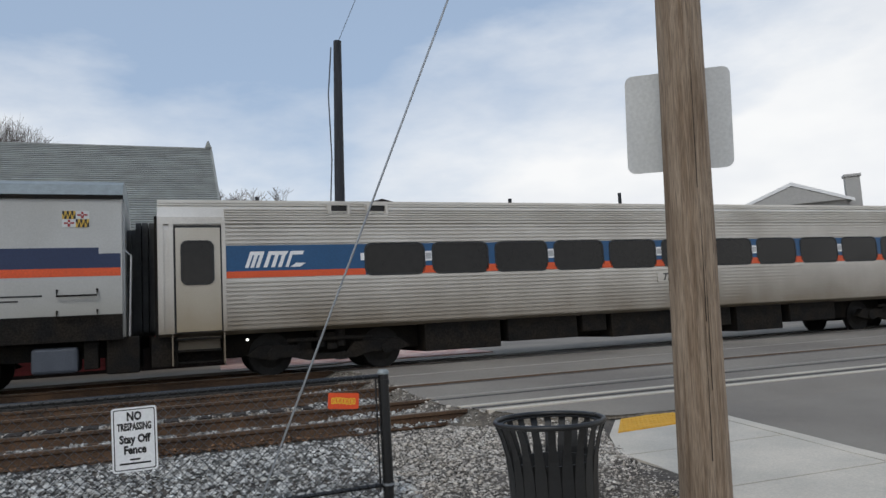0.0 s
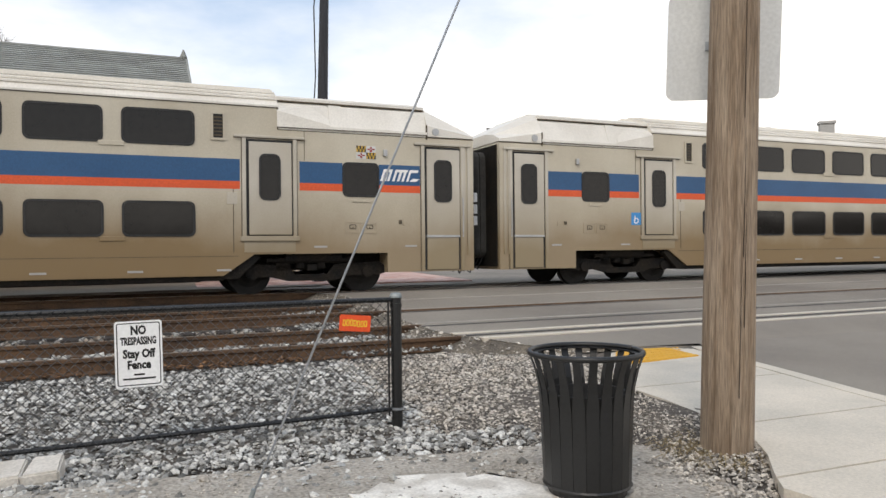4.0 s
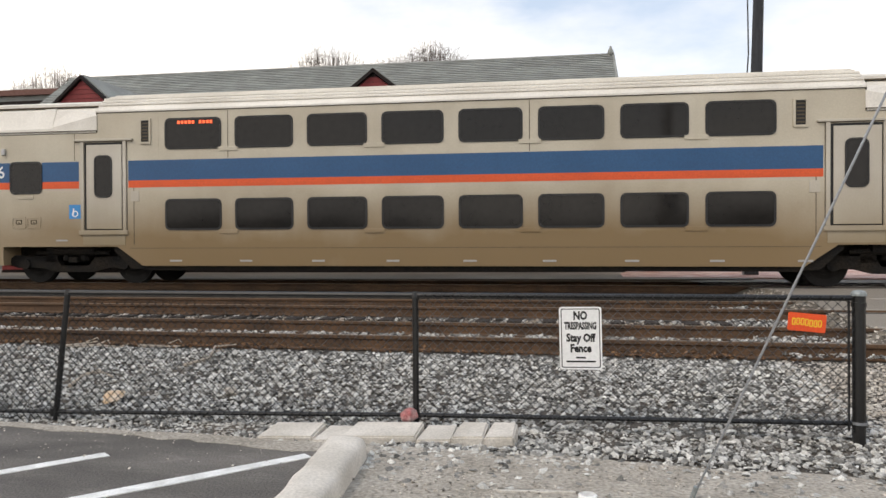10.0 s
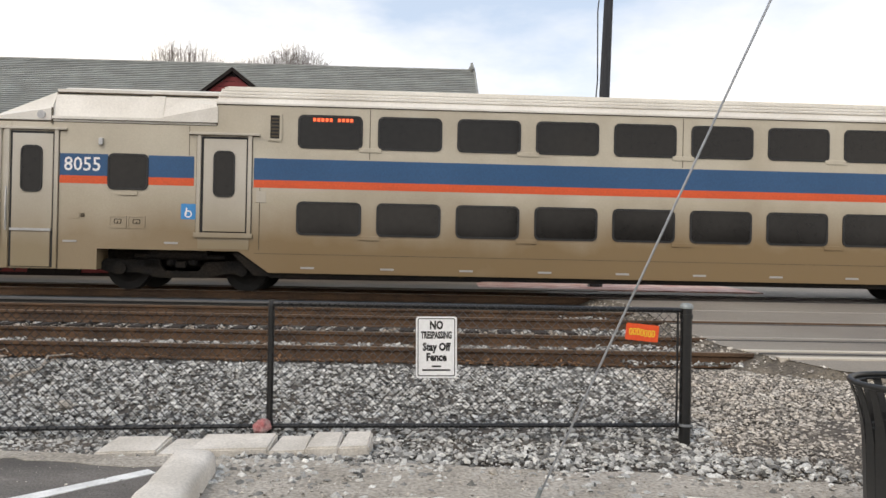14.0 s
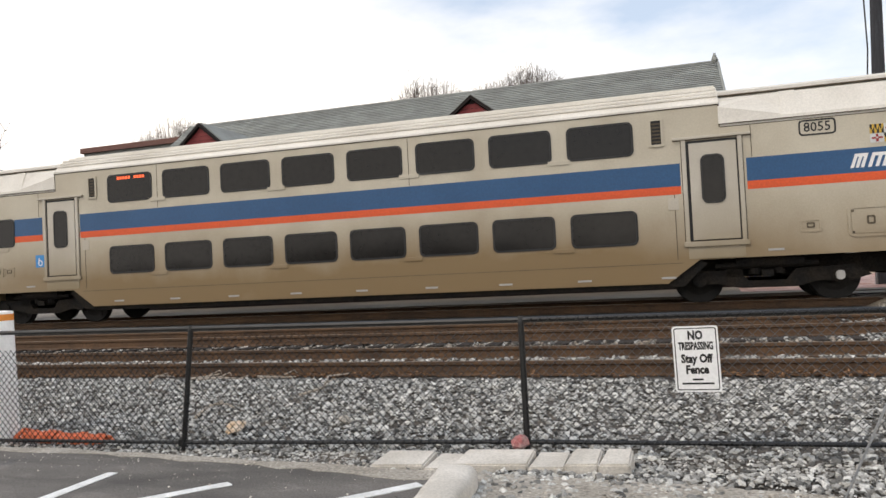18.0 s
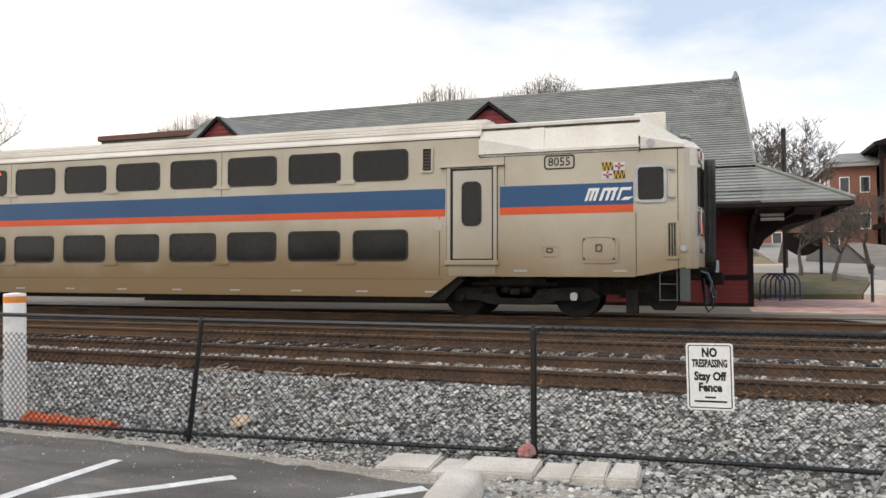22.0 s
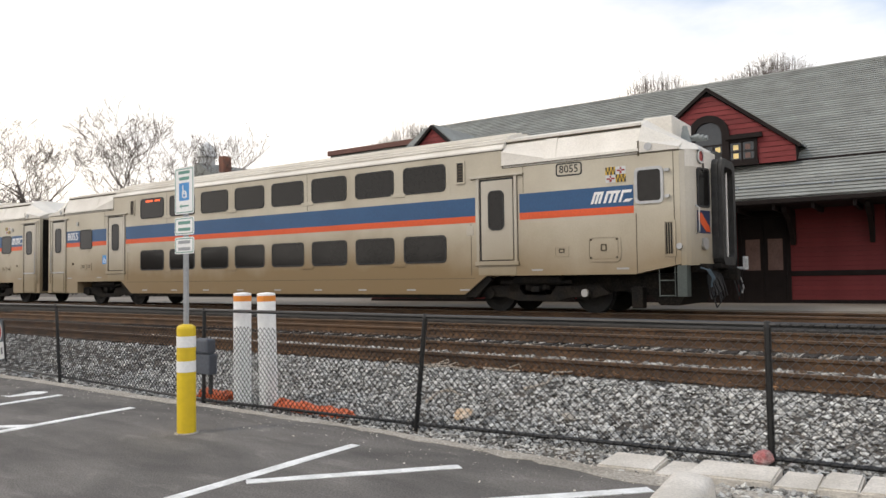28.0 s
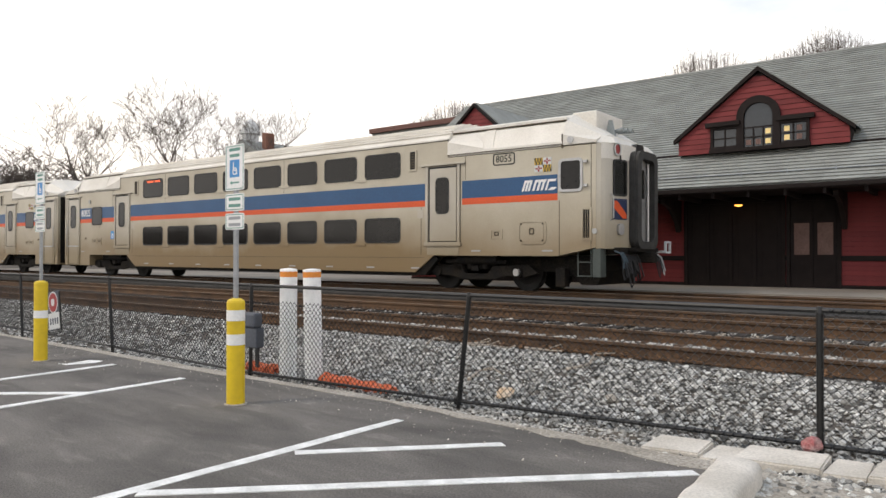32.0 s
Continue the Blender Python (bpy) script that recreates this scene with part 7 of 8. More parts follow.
sg_ = part("snow_guard", tube(bmesh.new(), [(SL, -1.7, EV + 0.36), (SR + 1.2, -1.7, EV + 0.36)], 0.014, n=5), M["galv"], roof)
for k in range(18):
    part("guard_post", rect(SL + 0.4 + 1.18 * k - 0.015, SL + 0.4 + 1.18 * k + 0.015, EV + 0.2, EV + 0.42, -1.73, -1.69), M["galv"], sg_)
part("kink_seam", rect(SL - 0.5, SR + 0.05, KZ - 0.03, KZ + 0.045, KY - 0.075, KY - 0.03), M["dark_trim"], roof)
k = 0
x = SL + 0.3
while x < SR + 2.2:
    part("rafter_tail", rect(x - 0.04, x + 0.04, EV - 0.3, EV - 0.16, -1.9, 0.0), M["dark_trim"], st)
    x += 0.95
for x in (SR - 0.05, -2.25, -4.2, -8.85, -12.8, -17.2):
    br = part("bracket", prism(bmesh.new(), [(-0.03, 1.7), (-0.03, 2.65), (-1.55, 2.65), (-1.5, 2.5), (-0.9, 2.35), (-0.35, 1.95), (-0.2, 1.65)], "x", x - 0.06, x + 0.06), M["dark_trim"], st)
br = part("bracket", prism(bmesh.new(), [(SR, 1.7), (SR, 2.65), (SR + 1.7, 2.65), (SR + 1.6, 2.5), (SR + 0.9, 2.35), (SR + 0.35, 1.95), (SR + 0.2, 1.65)], "y", 0.05, 0.17), M["dark_trim"], st)
part("corner_trim", rect(SR - 0.12, SR + 0.03, 0, 3.2, -0.03, 0.1), M["dark_trim"], st)
lamp = part("eave_lamp", lathe(bmesh.new(), [(0.1, 2.5), (0.16, 2.44), (0.15, 2.42)], 14, -6.9, -0.6), M["dark_trim"], st)
part("bulb", lathe(bmesh.new(), [(0.12, 2.43), (0.1, 2.385), (0.03, 2.37)], 12, -6.9, -0.6), M["lampglow"], lamp, "lit amber lamp")


def dormer(x, w, zb, zp, arched):
    """A gabled wall dormer with boards, trim and an arched window."""
    yf = -1.02
    d = part("dormer", prism(bmesh.new(), [(x - w / 2, zb), (x + w / 2, zb), (x + w / 2, zb + 0.42), (x, zp), (x - w / 2, zb + 0.42)], "y", yf + 0.02, 2.2 if arched else 1.6), M["dark_trim"], st)
    hgt = zp - zb
    for k in range(int(hgt / 0.15)):
        z = zb + 0.15 * k
        half = w / 2 if z < zb + 0.42 else (w / 2) * (zp - z) / (zp - zb - 0.42)
        half2 = w / 2 if z + 0.14 < zb + 0.42 else (w / 2) * (zp - z - 0.14) / (zp - zb - 0.42)
        half, half2 = max(0.03, half), max(0.02, half2)
        bm = bmesh.new()
        va = [bm.verts.new(p) for p in ((x - half, yf, z), (x + half, yf, z), (x + half2, yf + 0.014, z + 0.14), (x - half2, yf + 0.014, z + 0.14))]
        vb = [bm.verts.new(p) for p in ((x - half, yf + 0.03, z), (x + half, yf + 0.03, z), (x + half2, yf + 0.03, z + 0.14), (x - half2, yf + 0.03, z + 0.14))]
        bm.faces.new(va), bm.faces.new(vb[::-1])
        for i in range(4):
            bm.faces.new((va[i], vb[i], vb[(i + 1) % 4], va[(i + 1) % 4]))
        part("board", bm, M["red_wall"], d)
    for s in (-1, 1):
        part("rake_board", prism(bmesh.new(), [(x, zp + 0.04), (x, zp + 0.16), (x + s * (w / 2 + 0.12), zb + 0.46), (x + s * (w / 2 + 0.12), zb + 0.34)], "y", yf - 0.1, yf + 0.06), M["dark_trim"], d)
        bm = prism(bmesh.new(), [(x, zp + 0.12), (x, zp + 0.2), (x + s * (w / 2 + 0.16), zb + 0.5), (x + s * (w / 2 + 0.16), zb + 0.42)], "y", yf + 0.06, 3.5)
        part("dormer_roof", bm, M["slate"], d)
    if not arched:
        return
    zs = zb + 0.08
    g = 0.82
    arch = lambda r: [(x + r * math.cos(radians(a)), zs + 1.05 * g + r * math.sin(radians(a))) for a in range(0, 181, 15)]
    o, i_ = [(x + 0.72 * g, zs)] + arch(0.72 * g) + [(x - 0.72 * g, zs)], [(x + 0.47 * g, zs)] + arch(0.47 * g) + [(x - 0.47 * g, zs)]
    f = part("window", ring(bmesh.new(), o, i_, "y", yf - 0.09, yf + 0.01), M["dark_trim"], d)
    part("pane", prism(bmesh.new(), i_, "y", yf - 0.02, yf + 0.0), M["pane"], f)
    for s in (-1, 1):
        xo = x + s * 1.12 * g
        a, b = 0.5 * g, 0.4 * g
        sw = part("side_window", ring(bmesh.new(), [(xo + a, zs + 0.8 * g), (xo - a, zs + 0.8 * g), (xo - a, zs), (xo + a, zs)], [(xo + b, zs + 0.7 * g), (xo - b, zs + 0.7 * g), (xo - b, zs + 0.08), (xo + b, zs + 0.08)], "y", yf - 0.08, yf), M["dark_trim"], d)
        part("side_pane", rect(xo - b - 0.01, xo + b + 0.01, zs + 0.07, zs + 0.71 * g, yf - 0.02, yf), M["pane"], sw)
        part("cornice", rect(xo - 0.52 * g - (0.12 if s < 0 else 0), xo + 0.52 * g + (0.12 if s > 0 else 0), zs + 0.81 * g, zs + 0.96 * g, yf - 0.16, yf), M["dark_trim"], sw)
        part("muntin", rect(xo - 0.02, xo + 0.02, zs + 0.08, zs + 0.7 * g, yf - 0.04, yf - 0.02), M["dark_trim"], sw)
        part("muntin", rect(xo - b, xo + b, zs + 0.38 * g - 0.015, zs + 0.38 * g + 0.015, yf - 0.042, yf - 0.021), M["dark_trim"], sw)
        if s > 0:
            for px, pz in ((-0.34, 0.12), (0.05, 0.12), (-0.34, 0.42), (0.05, 0.42)):
                part("lit_pane", rect(xo + (px + 0.05) * g, xo + (px + 0.22) * g, zs + (pz + 0.02) * g, zs + (pz + 0.2) * g, yf - 0.026, yf - 0.02), M["lit"] if px < 0 else M["reddish_pane"], sw, "lamp-lit window pane")
    part("sill", rect(x - 1.65 * g, x + 1.65 * g, zs - 0.1, zs, yf - 0.12, yf), M["dark_trim"], f)
    for z in (zs + 0.34 * g, zs + 0.68 * g):
        part("muntin", rect(x - 0.47 * g, x + 0.47 * g, z - 0.018, z + 0.018, yf - 0.04, yf - 0.02), M["dark_trim"], f)
    for k in (-0.16, 0.16):
        part("muntin", rect(x + k * g - 0.018, x + k * g + 0.018, zs, zs + 0.7 * g, yf - 0.045, yf - 0.02), M["dark_trim"], f)
    for px, pz, m_ in ((0.2, 0.06, "lit"), (0.2, 0.4, "lit"), (-0.12, 0.06, "reddish_pane"), (-0.44, 0.06, "reddish_pane")):
        part("lit_pane", rect(x + (px + 0.03) * g, x + (px + 0.2) * g, zs + (pz + 0.02) * g, zs + (pz + 0.2) * g, yf - 0.026, yf - 0.02), M[m_], f, "lamp-lit window pane" if m_ == "lit" else "")


dormer(-6.23, 4.6, 3.95, 6.15, True)
dormer(-16.05, 4.2, 4.1, 6.35, False)

# plaza at the station's +x end
slab("brick_plaza", [(1.45, 31.0), (1.45, 23.1), (1.2, 22.4), (1.15, 19.75), (3.5, 19.55), (8.6, 19.2), (9.5, 27.5), (5.0, 31.5)], 0.2, 0.455, M["paver"], "red brick paved plaza beside the station", "paving")
def ramp(name, outline, lift, mat, label, category):
    """A thin slab that follows the climb of the street."""
    bm = prism(bmesh.new(), outline, "z", 0.2, 0.24 + lift)
    bmesh.ops.triangulate(bm, faces=[f for f in bm.faces if len(f.verts) > 4])
    for v in bm.verts:
        v.co.z += hill(v.co.x, v.co.y)
    return single(name, bm, mat, label, category, kind="structure")


ramp("side_street", [(-4, 41.5), (4.9, 41.5), (6.2, 40.5), (9.8, 30.5), (26, 30.5), (26, 100), (10.0, 100), (4.0, 100), (4.0, 50), (-4, 50)], 0.222, M["street_grey"], "pale grey side street climbing past the lawn", "road")
ramp("lawn", [(1.3, 30.0), (5.4, 30.4), (6.6, 35.5), (5.6, 40.5), (1.3, 41.0)], 0.236, M["grass"], "patchy winter lawn with mulch", "lawn")
ramp("side_path", [(5.45, 30.4), (9.7, 28.2), (9.6, 33.0), (6.9, 37.5), (6.65, 35.5)], 0.236, M["concrete"], "pale concrete path by the lawn", "path")
ramp("far_pavement", [(-4, 46.2), (4.2, 46.2), (4.4, 47.4), (-4, 47.6)], 0.3, M["concrete"], "pale concrete pavement across the side street", "sidewalk")
ramp("verge", [(-4, 47.6), (4.0, 47.4), (3.6, 56), (-4, 56)], 0.3, M["straw"], "dry brown verge across the side street", "lawn")
ps_ = thing("park_sign", "dark brown timber sign board on two posts", "sign", pose(4.55, 40.3, 1.3))
for x in (-0.82, 0.82):
    part("sign_post", box(bmesh.new(), x - 0.07, x + 0.07, -0.07, 0.07, -0.3, 2.5, 0.01), M["dark_trim"], ps_)
part("sign_board", prism(bmesh.new(), [(-0.85, 1.5)] + [(-0.85 + 1.7 * k / 10, 1.45 - 0.45 * math.sin(math.pi * k / 10)) for k in range(11)] + [(0.85, 2.15), (-0.85, 2.15)], "y", -0.11, -0.07), M["dark_trim"], ps_)
bk = thing("bike_rack", "dark blue looped steel bike rack", "bike rack", pose(2.6, 29.1, 0.455, 0, 0, 62))
for k in range(5):
    x = -0.9 + 0.42 * k
    part("hoop", tube(bmesh.new(), [(x, -0.35, 0)] + [(x, -0.35 * math.cos(radians(a)), 0.6 + 0.35 * math.sin(radians(a))) for a in range(0, 181, 20)] + [(x, 0.35, 0)], 0.03, n=6), M["rackblue"], bk)
for y in (-0.35, 0.35):
    part("base_bar", tube(bmesh.new(), [(-1.0, y, 0.03), (0.9, y, 0.03)], 0.025, n=6), M["rackblue"], bk)

up = thing("street_pole", "tall dark timber pole with street fittings", "pole", pose(4.62, 21.2, 0.45, 0, 1.6, 0))
part("shaft", tube(bmesh.new(), [(0, 0, -0.3), (0, 0, 9.72)], 0.19, 0.12, n=12), M["darkpole"], up)
part("conduit", tube(bmesh.new(), [(-0.22, -0.05, 0.0), (-0.2, -0.05, 3.2)], 0.035, n=6), M["galv"], up)
part("yellow_band", tube(bmesh.new(), [(0, 0, 1.15), (0, 0, 1.32)], 0.215, 0.212, n=12), M["yellow"], up)
part("clamp_box", box(bmesh.new(), -0.3, 0.0, -0.35, -0.2, 2.7, 3.0, 0.01), M["offwhite"], up)
part("drop_cable", tube(bmesh.new(), [(-0.2, 0, 9.5), (-0.3, 0, 8.0), (-0.22, 0, 6.0), (-0.3, 0, 4.0)], 0.02, n=5), M["cable"], up)
single("overhead_cable", tube(bmesh.new(), [(4.87, 21.2, 10.05), (3.9, 3.9, 8.8)], 0.008, n=5), M["cable"], "thin black cable between the two poles", "cable")
for x, y, h in ((6.2, 24.5, 3.2), (5.2, 27.5, 1.2), (7.1, 30.0, 3.6), (8.6, 29.0, 1.1)):
    s = thing("street_post", "dark slim street post on the plaza", "post", pose(x, y, 0.45), "street posts")
    part("post_shaft", tube(bmesh.new(), [(0, 0, 0), (0, 0, h)], 0.05, 0.045, n=8), M["darkpole"], s)
    part("post_cap", lathe(bmesh.new(), [(0.07, h - 0.1), (0.09, h), (0.02, h + 0.08)], 8), M["darkpole"], s)
tl = thing("traffic_light", "black traffic light showing red over the street", "traffic light", pose(4.28, 45.0, 4.15))
part("housing", box(bmesh.new(), -0.2, 0.2, -0.12, 0.12, 0, 1.1, 0.03), M["black"], tl)
part("red_lens", prism(bmesh.new(), rounded(0.26, 0.26, 0.125, 0, 0.85), "y", -0.16, -0.12), M["redlight"], tl, "lit red lens")
part("mast", tube(bmesh.new(), [(0, 0.2, -3.6), (0, 0.2, 1.1)], 0.07, n=8), M["darkpole"], tl)


# ---- distance ----
def tree(name, x, y, z, height, seed, label, spread=0.55, depth=6, mat="bark", lean=0.0, up=0.35, thin=0.022):
    rnd = random.Random(seed)
    verts, faces = {"trunk": [], "crown": []}, {"trunk": [], "crown": []}

    def limb(p, q, r0, r1, key, n):
        d = (q - p).normalized()
        u = d.orthogonal().normalized()
        v = d.cross(u)
        i = len(verts[key])
        for c, r in ((p, r0), (q, r1)):
            for k in range(n):
                a = 2 * math.pi * k / n
                w = c + r * (math.cos(a) * u + math.sin(a) * v)
                verts[key].append(tuple(w))
        for k in range(n):
            faces[key].append((i + k, i + (k + 1) % n, i + n + (k + 1) % n, i + n + k))

    def grow(p, d, length, r, level):
        steps = 3 if level < 3 else 2
        for s in range(steps):
            d2 = (d + Vector((rnd.gauss(0, 0.16), rnd.gauss(0, 0.16), rnd.gauss(0, 0.1) + 0.04))).normalized()
            q = p + d2 * length / steps
            r2 = max(thin, r * 0.84)
            limb(p, q, r, r2, "trunk" if level < 2 else "crown", 6 if level < 2 else 3)
            p, d, r = q, d2, r2
            if level >= 1 and level < depth and rnd.random() < 0.55:
                side = Vector((rnd.gauss(0, 1), rnd.gauss(0, 1), rnd.gauss(0.2, 0.5))).normalized()
                grow(p, (d * 0.55 + side * 0.75).normalized(), length * 0.6, max(thin, r * 0.6), level + 1)
        if level < depth:
            for k in range(2 if level else 4):
                a = rnd.random() * 6.28
                side = Vector((math.cos(a), math.sin(a), up * (0.4 + rnd.random()))).normalized()
                grow(p, (d * (1 - spread) + side * spread).normalized(), length * (0.62 + 0.2 * rnd.random()), max(thin, r * 0.66), level + 1)

    grow(Vector((0, 0, 0)), Vector((lean, 0, 1)).normalized(), height * 0.3, height * 0.024, 0)
    tops = sorted(v[2] for v in verts["crown"])
    k = height / tops[int(len(tops) * 0.985)]
    t = thing(name, label, "tree", pose(x, y, z))
    for key, m_ in (("trunk", mat), ("crown", "twig")):
        ob = raw(key, [tuple(c * k for c in v) for v in verts[key]], faces[key], M[m_], t)
        if key == "crown":
            ob["kind"] = "stuff"
    return t


def fan_tree(x, y, z, height, radius, seed, stems=210):
    """A clipped, many-stemmed crown: thin shoots fanning up to an even dome."""
    rnd = random.Random(seed)
    verts, faces = [], []

    def shoot(pts, r0, r1):
        for k in range(len(pts) - 1):
            i = len(verts)
            for p, r in ((pts[k], r0 + (r1 - r0) * k / (len(pts) - 1)), (pts[k + 1], r0 + (r1 - r0) * (k + 1) / (len(pts) - 1))):
                for q in range(3):
                    verts.append((p.x + r * math.cos(2.1 * q), p.y + r * math.sin(2.1 * q), p.z))
            faces.extend([(i + q, i + (q + 1) % 3, i + 3 + (q + 1) % 3, i + 3 + q) for q in range(3)])
    base = Vector((0, 0, height * 0.3))
    for n_ in range(stems):
        a, f = rnd.random() * 6.283, math.sqrt(rnd.random())
        rr_ = radius * f
        tip = Vector((rr_ * math.cos(a), rr_ * math.sin(a), height * (1 - 0.11 * f * f) - rnd.random() ** 2 * height * 0.07))
        bend = base.lerp(tip, 0.5) + Vector((0.25 * rr_ * math.cos(a), 0.25 * rr_ * math.sin(a), 0)) + Vector((rnd.gauss(0, 0.15), rnd.gauss(0, 0.15), 0))
        pts = [base * (1 - u) ** 2 + bend * 2 * u * (1 - u) + tip * u * u for u in (0, 0.25, 0.5, 0.75, 1.0)]
        shoot(pts, 0.04, 0.007)
        for k in range(22):
            u = 0.4 + 0.58 * rnd.random()
            p = base * (1 - u) ** 2 + bend * 2 * u * (1 - u) + tip * u * u
            d = Vector((rnd.gauss(0, 0.55), rnd.gauss(0, 0.55), 0.35 + 0.4 * rnd.random())) * (0.5 + 0.5 * rnd.random())
            shoot([p, p + d * 0.6 + Vector((rnd.gauss(0, 0.06), 0, 0)), p + d], 0.0085, 0.005)
    t = thing("bare_tree", "leafless many-stemmed tree rising behind the station", "tree", pose(x, y, z))
    part("trunk", tube(bmesh.new(), [(0, 0, -0.5), (0.05, 0, height * 0.15), (0, 0, height * 0.31)], 0.3, 0.2, n=8), M["bark"], t)
    tagged(raw("crown", verts, faces, M["twig"], t), kind="stuff")


for k, (x, y, h, r) in enumerate(((-16.2, 46, 14.0, 2.9), (-11.8, 46, 13.2, 2.3), (-9.4, 46, 13.95, 2.4), (-36.6, 46, 13.7, 3.0), (-40.6, 48, 13.0, 3.0))):
    fan_tree(x, y, 0.4, h, r, 70 + k)
# x, y, height, spread, depth, upward pull, thinnest twig
for i, (x, y, h, sp, dp, up_, th) in enumerate((                                                (-68, 32, 15.0, 0.52, 6, 0.5, 0.012), (-55.5, 32, 14.6, 0.52, 6, 0.5, 0.012), (-63, 46, 15.6, 0.45, 6, 0.6, 0.012), (-88, 33, 12.0, 0.62, 6, 0.3, 0.022), (-99, 36, 13.0, 0.62, 6, 0.3, 0.022), (-80, 36, 11.0, 0.62, 6, 0.3, 0.022),
                                                (4.3, 50, 10.0, 0.5, 7, 0.5, 0.01))):
    tree("bare_tree", x, y, 0.4, h, 20 + i, "leafless grey street tree against the sky", sp, dp, up=up_, thin=th)
tree("small_tree", 5.3, 36.0, 1.0, 3.4, 51, "small leafless ornamental tree on the lawn", 0.62, 6, up=0.35, thin=0.007, lean=0.1)
tree("small_tree", 4.35, 39.4, 1.25, 3.4, 52, "small leafless ornamental tree on the lawn", 0.62, 6, up=0.35, thin=0.007)
tree("small_tree", 7.6, 40.5, 1.3, 4.0, 53, "small leafless ornamental tree on the lawn", 0.62, 6, up=0.35, thin=0.007)


def brick_house(name, x, y, w, d, h, roof_h, label, rows, cols, yaw=0.0, wallmat="brick", flat=True):
    t = thing(name, label, "house", pose(x, y, 0.4, 0, 0, yaw))
    part("wall", rect(-w / 2, w / 2, 0, h, 0, d), M[wallmat], t)
    if flat:
        part("cornice", rect(-w / 2 - 0.2, w / 2 + 0.2, h - 0.3, h, -0.25, d + 0.2), M["siding" if wallmat == "siding" else "dark_trim"], t)
        part("roof", rect(-w / 2 - 0.05, w / 2 + 0.05, h, h + roof_h, -0.05, d), M["slate"], t)
    else:
        part("roof", prism(bmesh.new(), [(-w / 2 - 0.5, h), (w / 2 + 0.5, h), (0, h + roof_h)], "y", -0.4, d + 0.4), M["slate"], t)
        part("gable", prism(bmesh.new(), [(-w / 2, h - 0.05), (w / 2, h - 0.05), (0, h + roof_h - 0.35)], "y", -0.43, -0.41), M[wallmat], t)
        for s in (-1, 1):
            part("rake_board", prism(bmesh.new(), [(0, h + roof_h - 0.3), (0, h + roof_h), (s * (w / 2 + 0.5), h), (s * (w / 2 + 0.5), h - 0.25)], "y", -0.5, -0.42), M["white"], t)
    for i in range(rows):
        for j in range(cols):
            u, z = -w / 2 + w * (j + 0.5) / cols, 1.0 + 2.9 * i
            f = part("window", ring(bmesh.new(), [(u + 0.5, z + 1.5), (u - 0.5, z + 1.5), (u - 0.5, z), (u + 0.5, z)], [(u + 0.42, z + 1.42), (u - 0.42, z + 1.42), (u - 0.42, z + 0.08), (u + 0.42, z + 0.08)], "y", -0.08, 0.0), M["white"], t)
            part("pane", rect(u - 0.43, u + 0.43, z + 0.07, z + 1.43, -0.03, 0.0), M["pane"], f)
    return t


BIG = Matrix.Scale(1.9, 4)
b1 = thing("brick_building", "two-storey red brick building with a grey-green hipped roof", "house", pose(13.66, 95, -0.48) @ BIG)
part("wall", rect(0, 2.45, 0, 7.5, 0, 10), M["brick"], b1)
part("cornice", rect(-0.25, 2.7, 7.5, 7.75, -0.3, 10.2), M["siding"], b1)
rf = bmesh.new()
va = [rf.verts.new(v) for v in ((-0.3, -0.35, 7.75), (2.75, -0.35, 7.75), (2.75, 10.3, 7.75), (-0.3, 10.3, 7.75))]
vb = [rf.verts.new(v) for v in ((0.6, 1.2, 8.5), (2.3, 1.2, 8.5), (2.3, 9.0, 8.5), (0.6, 9.0, 8.5))]
rf.faces.new(va[::-1]), rf.faces.new(vb)
for k in range(4):
    rf.faces.new((va[k], va[(k + 1) % 4], vb[(k + 1) % 4], vb[k]))
part("roof", rf, M["slate"], b1)
part("chimney", rect(0.3, 0.8, 7.7, 8.7, 5, 5.6), M["brick"], b1)
for z in (3.7, 5.9):
    for k in range(6):
        y0 = 0.5 + 1.6 * k
        f = part("window", box(bmesh.new(), -0.04, 0.0, y0, y0 + 0.6, z, z + 1.0), M["white"], b1)
        part("pane", rect(-0.05, -0.04, y0 + 0.06, y0 + 0.54, z + 0.06, z + 0.94), M["pane"], f)
    for u in (0.45, 1.55):
        f = part("window", rect(u, u + 0.55, z, z + 1.0, -0.04, 0), M["white"], b1)
        part("pane", rect(u + 0.05, u + 0.5, z + 0.06, z + 0.94, -0.05, -0.04), M["pane"], f)
b2 = thing("porch_house", "dark timber house with a two-storey open porch", "house", pose(17.67, 90.25, -0.48) @ BIG)
part("wall", rect(0.6, 6.0, 0, 8.2, 2.2, 9), M["brick"], b2)
part("roof", prism(bmesh.new(), [(-0.3, 8.3), (6.4, 8.3), (6.4, 8.5), (3.0, 9.4), (-0.3, 8.5)], "y", -0.4, 9.4), M["dark_trim"], b2)
for k in range(4):
    part("porch_post", rect(0.05 + 1.9 * k, 0.25 + 1.9 * k, 0, 8.3, 0, 0.2), M["dark_trim"], b2)
    part("porch_window", rect(0.9 + 1.4 * k, 1.7 + 1.4 * k, 5.0, 6.8, 2.12, 2.2), M["offwhite"], b2)
for z in (0.9, 3.6, 4.6, 7.6):
    part("porch_rail", rect(0, 6.2, z, z + (0.3 if z in (3.6, 7.6) else 0.12), -0.05, 2.2 if z == 3.6 else 0.25), M["dark_trim"], b2)
brick_house("gable_house", 1.6, 72, 6, 8, 6.6, 1.4, "pale far house with a grey gable roof up the hill", 2, 3, 0, "siding", False)
